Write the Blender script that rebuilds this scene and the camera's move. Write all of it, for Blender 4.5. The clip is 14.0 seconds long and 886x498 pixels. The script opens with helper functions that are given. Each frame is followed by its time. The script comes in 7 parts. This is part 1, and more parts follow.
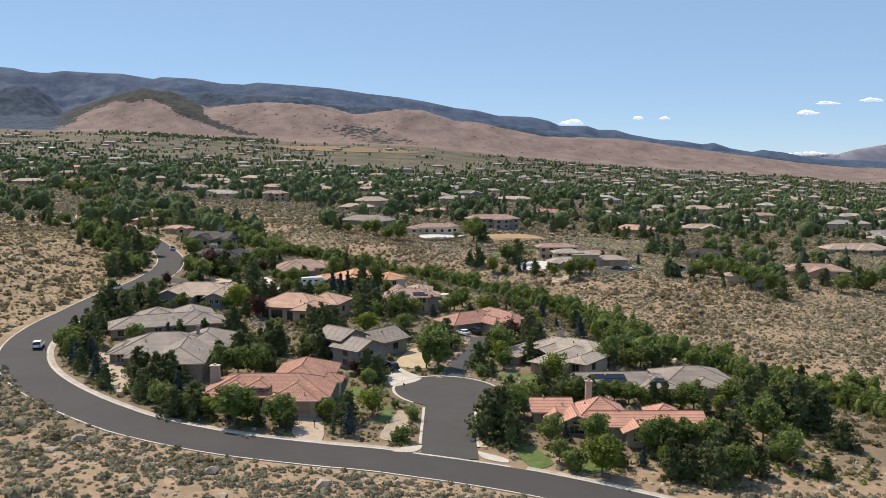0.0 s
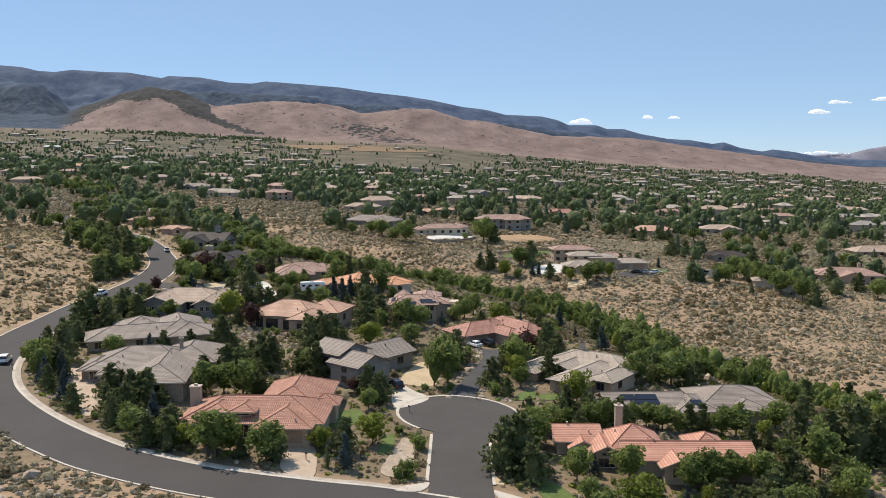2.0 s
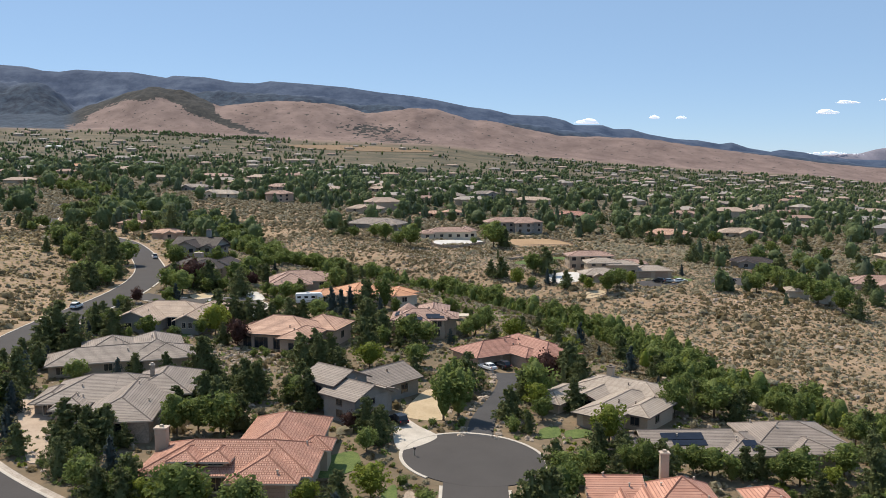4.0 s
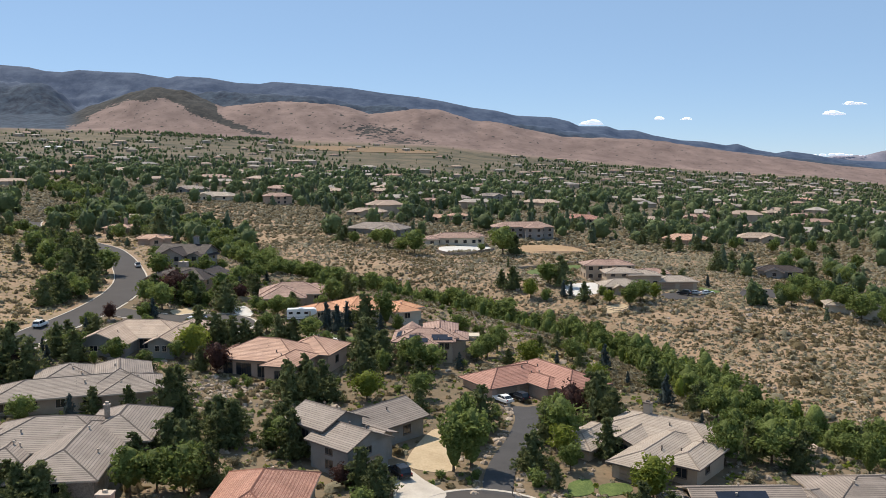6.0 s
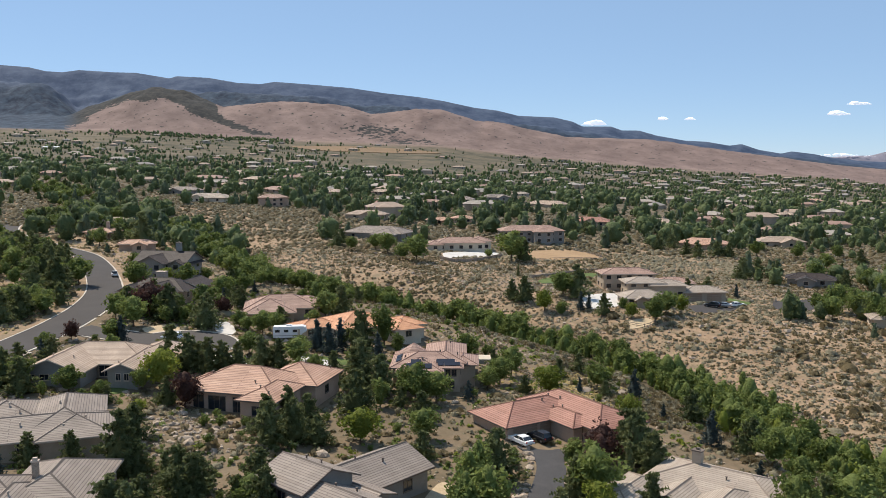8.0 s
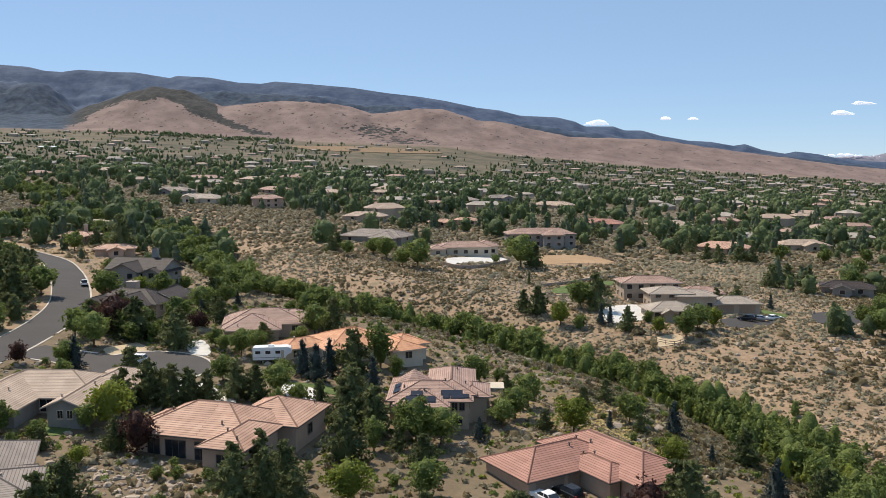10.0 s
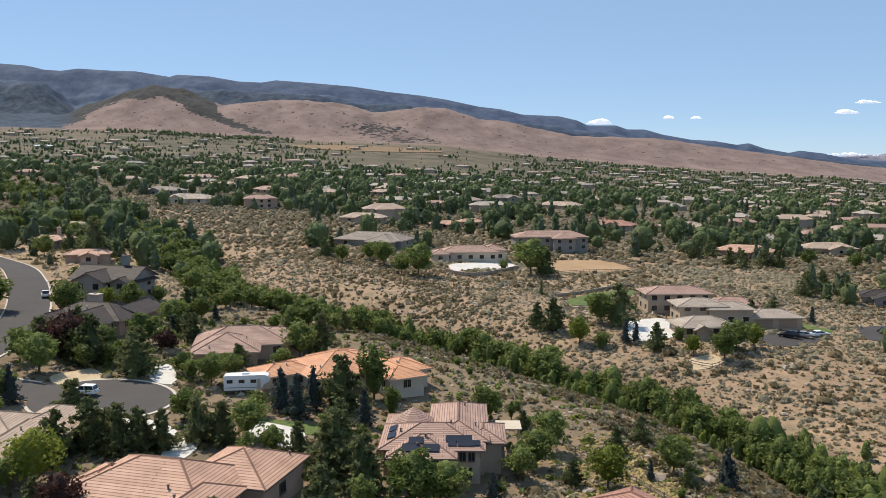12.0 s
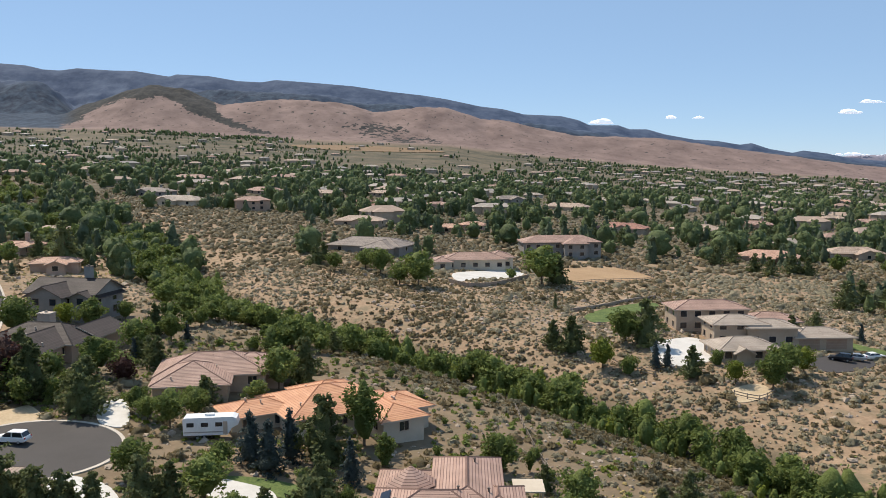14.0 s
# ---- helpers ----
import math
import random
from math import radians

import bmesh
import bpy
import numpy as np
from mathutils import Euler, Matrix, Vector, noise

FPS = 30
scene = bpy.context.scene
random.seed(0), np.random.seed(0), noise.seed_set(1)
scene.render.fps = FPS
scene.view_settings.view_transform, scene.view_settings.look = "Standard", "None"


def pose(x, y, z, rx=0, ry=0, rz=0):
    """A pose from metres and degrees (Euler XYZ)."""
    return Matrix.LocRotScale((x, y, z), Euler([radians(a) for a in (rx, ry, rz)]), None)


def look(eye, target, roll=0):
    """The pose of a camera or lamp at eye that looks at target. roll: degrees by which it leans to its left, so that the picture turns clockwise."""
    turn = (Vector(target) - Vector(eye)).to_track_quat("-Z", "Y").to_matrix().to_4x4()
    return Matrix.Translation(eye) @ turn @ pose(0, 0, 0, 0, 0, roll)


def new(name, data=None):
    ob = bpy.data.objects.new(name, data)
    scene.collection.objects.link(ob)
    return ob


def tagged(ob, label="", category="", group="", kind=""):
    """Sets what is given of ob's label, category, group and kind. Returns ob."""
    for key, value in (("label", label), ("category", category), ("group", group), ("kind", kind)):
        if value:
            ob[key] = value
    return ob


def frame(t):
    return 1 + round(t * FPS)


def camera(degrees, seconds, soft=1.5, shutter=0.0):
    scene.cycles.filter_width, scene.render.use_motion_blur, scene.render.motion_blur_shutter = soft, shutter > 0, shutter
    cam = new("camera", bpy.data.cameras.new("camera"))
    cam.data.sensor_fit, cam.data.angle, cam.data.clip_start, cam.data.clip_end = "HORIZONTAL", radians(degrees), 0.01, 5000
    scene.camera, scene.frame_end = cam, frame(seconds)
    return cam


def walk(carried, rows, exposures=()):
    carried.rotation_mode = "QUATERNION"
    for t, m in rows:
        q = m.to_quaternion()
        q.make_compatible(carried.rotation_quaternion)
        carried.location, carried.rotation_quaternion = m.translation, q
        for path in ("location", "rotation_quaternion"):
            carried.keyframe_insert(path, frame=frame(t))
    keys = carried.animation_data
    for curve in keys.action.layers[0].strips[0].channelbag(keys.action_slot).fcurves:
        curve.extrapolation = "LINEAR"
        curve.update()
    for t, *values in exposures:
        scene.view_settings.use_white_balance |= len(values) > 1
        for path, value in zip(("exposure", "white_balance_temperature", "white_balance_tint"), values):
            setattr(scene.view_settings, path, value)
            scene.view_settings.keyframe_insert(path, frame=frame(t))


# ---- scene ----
cam = camera(55.0, 14.0, soft=0.8)
EXPOSURE = 0.0
SKY_STRENGTH, SKY_DUST, SUN_STRENGTH = 0.13, 0.0, 5.1
# the bluish wood tones have distance haze painted into them
HILL_DARK, HILL_LIGHT, HAZED_WOOD_DARK, HAZED_WOOD_LIGHT = (0.15, 0.105, 0.092), (0.262, 0.188, 0.162), (0.016, 0.029, 0.052), (0.05, 0.077, 0.112)
SKY_VEIL = (2.7, 4.15, 6.1, 1)
PATH = [
    (0.0, look((0.000, 0.000, 53.760), (0.000, 99.460, 43.376), -0.096)),
    (0.5, look((-0.072, 4.487, 53.445), (-0.300, 103.943, 43.030), -0.091)),
    (1.0, look((-0.161, 9.134, 53.196), (-0.623, 108.587, 42.756), -0.075)),
    (1.5, look((-0.301, 14.057, 52.981), (-1.007, 113.508, 42.537), -0.055)),
    (2.0, look((-0.482, 19.300, 52.825), (-1.386, 118.750, 42.390), -0.041)),
    (2.5, look((-0.716, 24.828, 52.752), (-1.800, 124.276, 42.311), -0.039)),
    (3.0, look((-0.996, 30.612, 52.739), (-2.250, 130.057, 42.297), -0.031)),
    (5.5, look((-2.677, 60.754, 52.749), (-4.500, 160.204, 42.435), 0.018)),
    (6.0, look((-3.041, 66.886, 52.769), (-4.954, 166.337, 42.483), 0.045)),
    (6.5, look((-3.403, 73.063, 52.786), (-5.390, 172.514, 42.514), 0.052)),
    (7.0, look((-3.721, 79.268, 52.746), (-5.766, 178.720, 42.492), 0.044)),
    (7.5, look((-4.030, 85.475, 52.607), (-6.122, 184.927, 42.366), 0.036)),
    (8.0, look((-4.374, 91.709, 52.415), (-6.525, 191.162, 42.194), 0.035)),
    (8.5, look((-4.703, 98.030, 52.222), (-6.884, 197.486, 42.038), 0.040)),
    (9.0, look((-5.026, 104.423, 51.999), (-7.238, 203.879, 41.824), 0.047)),
    (11.5, look((-6.530, 136.695, 51.041), (-8.989, 236.140, 40.810), 0.017)),
    (12.0, look((-6.771, 143.089, 50.918), (-9.257, 242.531, 40.667), 0.025)),
    (12.5, look((-7.009, 149.413, 50.858), (-9.528, 248.855, 40.609), 0.025)),
    (13.0, look((-7.273, 155.657, 50.819), (-9.803, 255.099, 40.577), 0.028)),
    (13.5, look((-7.568, 161.828, 50.753), (-10.132, 261.270, 40.522), 0.010)),
    (14.0, look((-7.837, 168.000, 50.650), (-10.432, 267.441, 40.419), 0.004)),
]
walk(cam, PATH, exposures=[(0.0, EXPOSURE, 6450, 10), (14.0, EXPOSURE, 6450, 10)])

# ---- light ----
SUN_AZIMUTH, SUN_ELEVATION = -45.0, 55.0
world = bpy.data.worlds.new("world")
scene.world = world
world.use_nodes = True
wn = world.node_tree.nodes
sky = wn.new("ShaderNodeTexSky")
sky.sky_type, sky.sun_disc = "NISHITA", False
sky.sun_elevation, sky.sun_rotation = radians(SUN_ELEVATION), radians(SUN_AZIMUTH)
sky.altitude, sky.air_density, sky.dust_density, sky.ozone_density = 1500, 0.72, SKY_DUST, 1.6
wn["Background"].inputs[1].default_value = SKY_STRENGTH
# a thin even veil of haze pales the whole sky
veil = wn.new("ShaderNodeMixRGB")
veil.inputs[0].default_value, veil.inputs[2].default_value = 0.62, SKY_VEIL
world.node_tree.links.new(sky.outputs[0], veil.inputs[1])
world.node_tree.links.new(veil.outputs[0], wn["Background"].inputs[0])
sun = new("sun", bpy.data.lights.new("sun", "SUN"))
sun.data.energy, sun.data.angle, sun.data.color = SUN_STRENGTH, radians(0.53), (1.0, 0.885, 0.73)
a_, e_ = radians(SUN_AZIMUTH), radians(SUN_ELEVATION)
sun.matrix_world = look((900 * math.sin(a_) * math.cos(e_), 900 * math.cos(a_) * math.cos(e_), 900 * math.sin(e_)), (0, 0, 0))


# ---- materials ----
def mat(name, dark, light, scale=1.0, fine=14.0, rough=0.85, bump=0.3, metal=0.0, depth=0.05, spots=None):
    """A surface whose colour wanders between two tones at two scales, with fine relief."""
    m = bpy.data.materials.new(name)
    m.use_nodes = True
    nt, b = m.node_tree, m.node_tree.nodes["Principled BSDF"]
    add, link = nt.nodes.new, nt.links.new
    geo = add("ShaderNodeNewGeometry")
    big, small, mixer, ramp = add("ShaderNodeTexNoise"), add("ShaderNodeTexNoise"), add("ShaderNodeMath"), add("ShaderNodeValToRGB")
    for n, s in ((big, scale), (small, fine)):
        n.inputs["Scale"].default_value, n.inputs["Detail"].default_value, n.inputs["Roughness"].default_value = s, 4.0, 0.65
        link(geo.outputs["Position"], n.inputs["Vector"])
    mixer.operation = "ADD"
    half = add("ShaderNodeMath")
    half.operation, half.inputs[1].default_value = "MULTIPLY", 0.5
    link(big.outputs["Fac"], mixer.inputs[0]), link(small.outputs["Fac"], mixer.inputs[1]), link(mixer.outputs[0], half.inputs[0])
    link(half.outputs[0], ramp.inputs[0])
    ramp.color_ramp.elements[0].position, ramp.color_ramp.elements[1].position = 0.36, 0.64
    ramp.color_ramp.elements[0].color, ramp.color_ramp.elements[1].color = (*dark, 1), (*light, 1)
    colour = ramp.outputs[0]
    if spots:
        tone, spot_scale, share, soft_edge = spots
        n, r, mx = add("ShaderNodeTexNoise"), add("ShaderNodeValToRGB"), add("ShaderNodeMixRGB")
        n.inputs["Scale"].default_value, n.inputs["Detail"].default_value = spot_scale, 3.0
        link(geo.outputs["Position"], n.inputs["Vector"]), link(n.outputs["Fac"], r.inputs[0])
        r.color_ramp.elements[0].position, r.color_ramp.elements[1].position = 1 - share - soft_edge, 1 - share + soft_edge
        link(r.outputs[0], mx.inputs[0]), link(colour, mx.inputs[1])
        mx.inputs[2].default_value = (*tone, 1)
        colour = mx.outputs[0]
    link(colour, b.inputs["Base Color"])
    bp = add("ShaderNodeBump")
    bp.inputs["Strength"].default_value, bp.inputs["Distance"].default_value = bump, depth
    link(small.outputs["Fac"], bp.inputs["Height"]), link(bp.outputs[0], b.inputs["Normal"])
    b.inputs["Roughness"].default_value, b.inputs["Metallic"].default_value = rough, metal
    b.inputs["Specular IOR Level"].default_value = 0.25
    return m


def tile_mat(name, a, b_, joint, course=0.42, width=0.34, bump=0.9):
    """Roof tiles laid in courses: u runs along the eave, v up the slope, in metres."""
    m = bpy.data.materials.new(name)
    m.use_nodes = True
    nt, b = m.node_tree, m.node_tree.nodes["Principled BSDF"]
    add, link = nt.nodes.new, nt.links.new
    uv, br = add("ShaderNodeTexCoord"), add("ShaderNodeTexBrick")
    link(uv.outputs["UV"], br.inputs["Vector"])
    br.offset, br.squash = 0.5, 1.0
    for k, v in (("Color1", (*a, 1)), ("Color2", (*b_, 1)), ("Mortar", (*joint, 1)), ("Scale", 1.0), ("Mortar Size", 0.045), ("Mortar Smooth", 0.3),
                 ("Brick Width", width), ("Row Height", course), ("Bias", 0.0)):
        br.inputs[k].default_value = v
    geo, n, hue = add("ShaderNodeNewGeometry"), add("ShaderNodeTexNoise"), add("ShaderNodeMixRGB")
    n.inputs["Scale"].default_value, n.inputs["Detail"].default_value = 0.35, 5.0
    link(geo.outputs["Position"], n.inputs["Vector"])
    hue.blend_type, hue.inputs[0].default_value = "OVERLAY", 0.35
    link(br.outputs["Color"], hue.inputs[1]), link(n.outputs["Fac"], hue.inputs[2])
    link(hue.outputs[0], b.inputs["Base Color"])
    wave, sep, mul, sine = add("ShaderNodeMath"), add("ShaderNodeSeparateXYZ"), add("ShaderNodeMath"), add("ShaderNodeMath")
    link(uv.outputs["UV"], sep.inputs[0])
    mul.operation, mul.inputs[1].default_value = "MULTIPLY", 2 * math.pi / width
    sine.operation = "SINE"
    link(sep.outputs[0], mul.inputs[0]), link(mul.outputs[0], sine.inputs[0])
    wave.operation, wave.inputs[1].default_value = "MULTIPLY_ADD", 0.35
    inv = add("ShaderNodeMath")
    inv.operation, inv.inputs[0].default_value = "SUBTRACT", 1.0
    link(br.outputs["Fac"], inv.inputs[1]), link(sine.outputs[0], wave.inputs[0]), link(inv.outputs[0], wave.inputs[2])
    bp = add("ShaderNodeBump")
    bp.inputs["Strength"].default_value, bp.inputs["Distance"].default_value = bump, 0.08
    link(wave.outputs[0], bp.inputs["Height"]), link(bp.outputs[0], b.inputs["Normal"])
    b.inputs["Roughness"].default_value = 0.7
    b.inputs["Specular IOR Level"].default_value = 0.3
    return m


def leaf_mat(name, dark, light, grain=2.6):
    """Leaves: each clump has its own tone, and each tree too."""
    m = bpy.data.materials.new(name)
    m.use_nodes = True
    nt, b = m.node_tree, m.node_tree.nodes["Principled BSDF"]
    add, link = nt.nodes.new, nt.links.new
    geo, info, mean, ramp = add("ShaderNodeNewGeometry"), add("ShaderNodeObjectInfo"), add("ShaderNodeMath"), add("ShaderNodeValToRGB")
    sc, mottle, third = add("ShaderNodeMath"), add("ShaderNodeTexNoise"), add("ShaderNodeMath")
    mottle.inputs["Scale"].default_value, mottle.inputs["Detail"].default_value, mottle.inputs["Roughness"].default_value = grain, 3.0, 0.75
    link(geo.outputs["Position"], mottle.inputs["Vector"])
    third.operation, third.inputs[1].default_value = "MULTIPLY_ADD", 2.6
    third.inputs[2].default_value = -0.8
    link(mottle.outputs["Fac"], third.inputs[0])
    sc.operation, sc.inputs[1].default_value = "MULTIPLY", 0.36
    mean.operation = "ADD"
    every = add("ShaderNodeMath")
    every.operation = "ADD"
    link(geo.outputs["Random Per Island"], mean.inputs[0]), link(info.outputs["Random"], mean.inputs[1])
    link(mean.outputs[0], every.inputs[0]), link(third.outputs[0], every.inputs[1]), link(every.outputs[0], sc.inputs[0])
    bp = add("ShaderNodeBump")
    bp.inputs["Strength"].default_value, bp.inputs["Distance"].default_value = 1.0, 0.9 / grain
    link(mottle.outputs["Fac"], bp.inputs["Height"]), link(bp.outputs[0], b.inputs["Normal"])
    link(sc.outputs[0], ramp.inputs[0])
    ramp.color_ramp.elements[0].color, ramp.color_ramp.elements[1].color = (*dark, 1), (*light, 1)
    ramp.color_ramp.elements[0].position, ramp.color_ramp.elements[1].position = 0.1, 0.9
    link(ramp.outputs[0], b.inputs["Base Color"])
    b.inputs["Roughness"].default_value = 0.65
    b.inputs["Specular IOR Level"].default_value = 0.2
    # light shines through the leaves
    tr, mx = add("ShaderNodeBsdfTranslucent"), add("ShaderNodeMixShader")
    link(ramp.outputs[0], tr.inputs[0])
    mx.inputs[0].default_value = 0.38
    link(b.outputs[0], mx.inputs[1]), link(tr.outputs[0], mx.inputs[2])
    link(mx.outputs[0], nt.nodes["Material Output"].inputs[0])
    return m


def glass_mat(name):
    m = mat(name, (0.012, 0.016, 0.022), (0.03, 0.036, 0.045), 0.3, 2.0, 0.06, 0.02)
    m.node_tree.nodes["Principled BSDF"].inputs["Specular IOR Level"].default_value = 0.6
    return m


M = {}
M["soil"] = mat("soil", (0.232, 0.155, 0.096), (0.419, 0.290, 0.184), 0.05, 0.8, 0.95, 0.6, depth=0.25, spots=((0.23, 0.18, 0.113), 0.35, 0.45, 0.14))
M["asphalt"] = mat("asphalt", (0.056, 0.05, 0.048), (0.074, 0.067, 0.064), 0.12, 6.0, 0.85, 0.25, depth=0.01)
M["asphalt_worn"] = mat("asphalt_worn", (0.066, 0.059, 0.055), (0.083, 0.075, 0.07), 0.15, 6.0, 0.85, 0.25, depth=0.01)
M["asphalt_dark"] = mat("asphalt_dark", (0.05, 0.049, 0.05), (0.085, 0.08, 0.08), 0.2, 6.0, 0.8, 0.25, depth=0.01)
M["concrete"] = mat("concrete", (0.42, 0.37, 0.31), (0.62, 0.56, 0.48), 0.3, 8.0, 0.8, 0.15, depth=0.01)
M["pale_concrete"] = mat("pale_concrete", (0.510, 0.484, 0.442), (0.663, 0.637, 0.595), 0.3, 8.0, 0.75, 0.1, depth=0.01)
M["tan_paving"] = mat("tan_paving", (0.36, 0.27, 0.2), (0.52, 0.41, 0.31), 0.4, 7.0, 0.8, 0.3, depth=0.02)
M["gravel"] = mat("gravel", (0.3, 0.25, 0.2), (0.55, 0.48, 0.41), 0.6, 5.0, 0.9, 0.7, depth=0.06)
M["sand"] = mat("sand", (0.42, 0.32, 0.2), (0.58, 0.46, 0.31), 0.25, 3.0, 0.9, 0.4, depth=0.05)
M["lawn"] = mat("lawn", (0.055, 0.09, 0.025), (0.15, 0.19, 0.055), 0.5, 4.0, 0.9, 0.6, depth=0.05)
M["meadow"] = mat("meadow", (0.26, 0.2, 0.08), (0.42, 0.32, 0.14), 0.2, 5.0, 0.9, 0.6, depth=0.08)
M["paddock_earth"] = mat("paddock_earth", (0.30, 0.195, 0.105), (0.42, 0.285, 0.165), 0.12, 3.0, 0.95, 0.6, depth=0.08)
M["straw"] = mat("straw", (0.27, 0.2, 0.11), (0.48, 0.37, 0.22), 0.4, 5.0, 0.95, 0.5, depth=0.05)
M["far_field"] = mat("far_field", (0.18, 0.12, 0.068), (0.25, 0.168, 0.095), 0.01, 0.2, 0.9, 0.5, depth=0.2)
M["rock"] = mat("rock", (0.25, 0.192, 0.142), (0.5, 0.405, 0.315), 0.8, 4.0, 0.9, 0.6, depth=0.06)
M["bark"] = mat("bark", (0.08, 0.055, 0.035), (0.2, 0.15, 0.1), 2.0, 12.0, 0.9, 0.7)
M["stucco_tan"] = mat("stucco_tan", (0.38, 0.30, 0.22), (0.47, 0.38, 0.29), 0.5, 20.0, 0.9, 0.3, depth=0.01)
M["stucco_grey"] = mat("stucco_grey", (0.221, 0.204, 0.187), (0.306, 0.288, 0.261), 0.5, 20.0, 0.9, 0.3, depth=0.01)
M["stucco_pink"] = mat("stucco_pink", (0.42, 0.29, 0.22), (0.52, 0.38, 0.29), 0.5, 20.0, 0.9, 0.3, depth=0.01)
M["stucco_cream"] = mat("stucco_cream", (0.5, 0.43, 0.33), (0.6, 0.52, 0.42), 0.5, 20.0, 0.9, 0.3, depth=0.01)
M["stone_veneer"] = mat("stone_veneer", (0.2, 0.16, 0.12), (0.42, 0.34, 0.27), 1.5, 5.0, 0.9, 0.7, depth=0.06)
M["wood_dark"] = mat("wood_dark", (0.07, 0.05, 0.04), (0.13, 0.095, 0.075), 1.0, 10.0, 0.7, 0.3)
M["fence_wood"] = mat("fence_wood", (0.2, 0.16, 0.12), (0.38, 0.31, 0.25), 1.0, 10.0, 0.85, 0.3)
M["trim"] = mat("trim", (0.45, 0.36, 0.28), (0.56, 0.46, 0.37), 1.0, 10.0, 0.7, 0.1)
M["trim_dark"] = mat("trim_dark", (0.14, 0.11, 0.09), (0.2, 0.16, 0.13), 1.0, 10.0, 0.7, 0.1)
M["garage_paint"] = mat("garage_paint", (0.3, 0.21, 0.15), (0.38, 0.27, 0.2), 0.8, 8.0, 0.6, 0.1)
M["white_paint"] = mat("white_paint", (0.72, 0.72, 0.71), (0.82, 0.82, 0.81), 0.8, 6.0, 0.35, 0.03)
M["black_paint"] = mat("black_paint", (0.012, 0.013, 0.015), (0.03, 0.03, 0.033), 0.8, 6.0, 0.25, 0.03)
M["silver_paint"] = mat("silver_paint", (0.36, 0.37, 0.38), (0.46, 0.47, 0.48), 0.8, 6.0, 0.3, 0.03, metal=0.6)
M["tyre"] = mat("tyre", (0.015, 0.015, 0.015), (0.03, 0.03, 0.03), 3.0, 20.0, 0.9, 0.2)
M["metal"] = mat("metal", (0.3, 0.3, 0.3), (0.45, 0.45, 0.45), 2.0, 20.0, 0.45, 0.1, metal=0.8)
M["lamp_red"] = mat("lamp_red", (0.3, 0.02, 0.02), (0.4, 0.03, 0.03), 2.0, 20.0, 0.3, 0.0)
M["solar"] = mat("solar", (0.012, 0.016, 0.028), (0.022, 0.028, 0.045), 0.5, 3.0, 0.3, 0.02)
M["glass"] = glass_mat("glass")
M["cloud"] = mat("cloud", (0.85, 0.86, 0.88), (0.95, 0.95, 0.95), 0.01, 0.05, 1.0, 0.0)
# added glow stands in for sunlight, since the clouds' shaded sides face the camera
cn = M["cloud"].node_tree.nodes["Principled BSDF"].inputs
cn["Emission Color"].default_value, cn["Emission Strength"].default_value = (0.86, 0.91, 1.0, 1), 0.55
M["roof_orange"] = tile_mat("roof_orange", (0.45, 0.225, 0.155), (0.55, 0.305, 0.22), (0.27, 0.122, 0.082))
M["roof_peach"] = tile_mat("roof_peach", (0.50, 0.25, 0.175), (0.56, 0.3, 0.215), (0.29, 0.13, 0.09), 0.45, 60.0)
M["roof_red"] = tile_mat("roof_red", (0.36, 0.18, 0.132), (0.42, 0.22, 0.165), (0.19, 0.09, 0.065), 0.42, 60.0)
M["roof_bright"] = tile_mat("roof_bright", (0.57, 0.285, 0.155), (0.63, 0.335, 0.195), (0.46, 0.21, 0.11), 0.42, 60.0)
M["roof_pink"] = tile_mat("roof_pink", (0.36, 0.23, 0.178), (0.44, 0.292, 0.23), (0.19, 0.115, 0.09), 0.4, 60.0)
M["roof_salmon"] = tile_mat("roof_salmon", (0.49, 0.29, 0.2), (0.57, 0.355, 0.255), (0.24, 0.13, 0.09), 0.45, 60.0)
M["roof_grey"] = tile_mat("roof_grey", (0.265, 0.216, 0.181), (0.321, 0.268, 0.225), (0.155, 0.125, 0.105), 0.4, 60.0)
M["roof_greige"] = tile_mat("roof_greige", (0.372, 0.305, 0.244), (0.423, 0.353, 0.288), (0.25, 0.2, 0.16), 0.4, 60.0)
M["roof_tan"] = tile_mat("roof_tan", (0.419, 0.312, 0.233), (0.484, 0.372, 0.288), (0.27, 0.195, 0.145), 0.4, 60.0)
M["roof_slate"] = tile_mat("roof_slate", (0.040, 0.029, 0.026), (0.058, 0.043, 0.039), (0.024, 0.017, 0.015), 0.4, 60.0)
M["roof_white"] = tile_mat("roof_white", (0.75, 0.75, 0.73), (0.8, 0.8, 0.78), (0.6, 0.6, 0.58))
M["leaf_pine"] = leaf_mat("leaf_pine", (0.055, 0.074, 0.026), (0.222, 0.246, 0.104))
M["leaf_green"] = leaf_mat("leaf_green", (0.073, 0.106, 0.024), (0.275, 0.328, 0.096))
M["leaf_lime"] = leaf_mat("leaf_lime", (0.094, 0.126, 0.017), (0.292, 0.331, 0.056))
M["leaf_blue"] = leaf_mat("leaf_blue", (0.043, 0.061, 0.058), (0.103, 0.133, 0.125))
M["leaf_plum"] = leaf_mat("leaf_plum", (0.043, 0.020, 0.018), (0.120, 0.060, 0.047))
M["leaf_sage"] = leaf_mat("leaf_sage", (0.156, 0.138, 0.084), (0.413, 0.365, 0.245), 5.0)
M["leaf_scrub"] = leaf_mat("leaf_scrub", (0.098, 0.078, 0.038), (0.270, 0.211, 0.113), 4.0)
M["leaf_far_pine"] = leaf_mat("leaf_far_pine", (0.052, 0.074, 0.044), (0.175, 0.215, 0.122), 0.9)
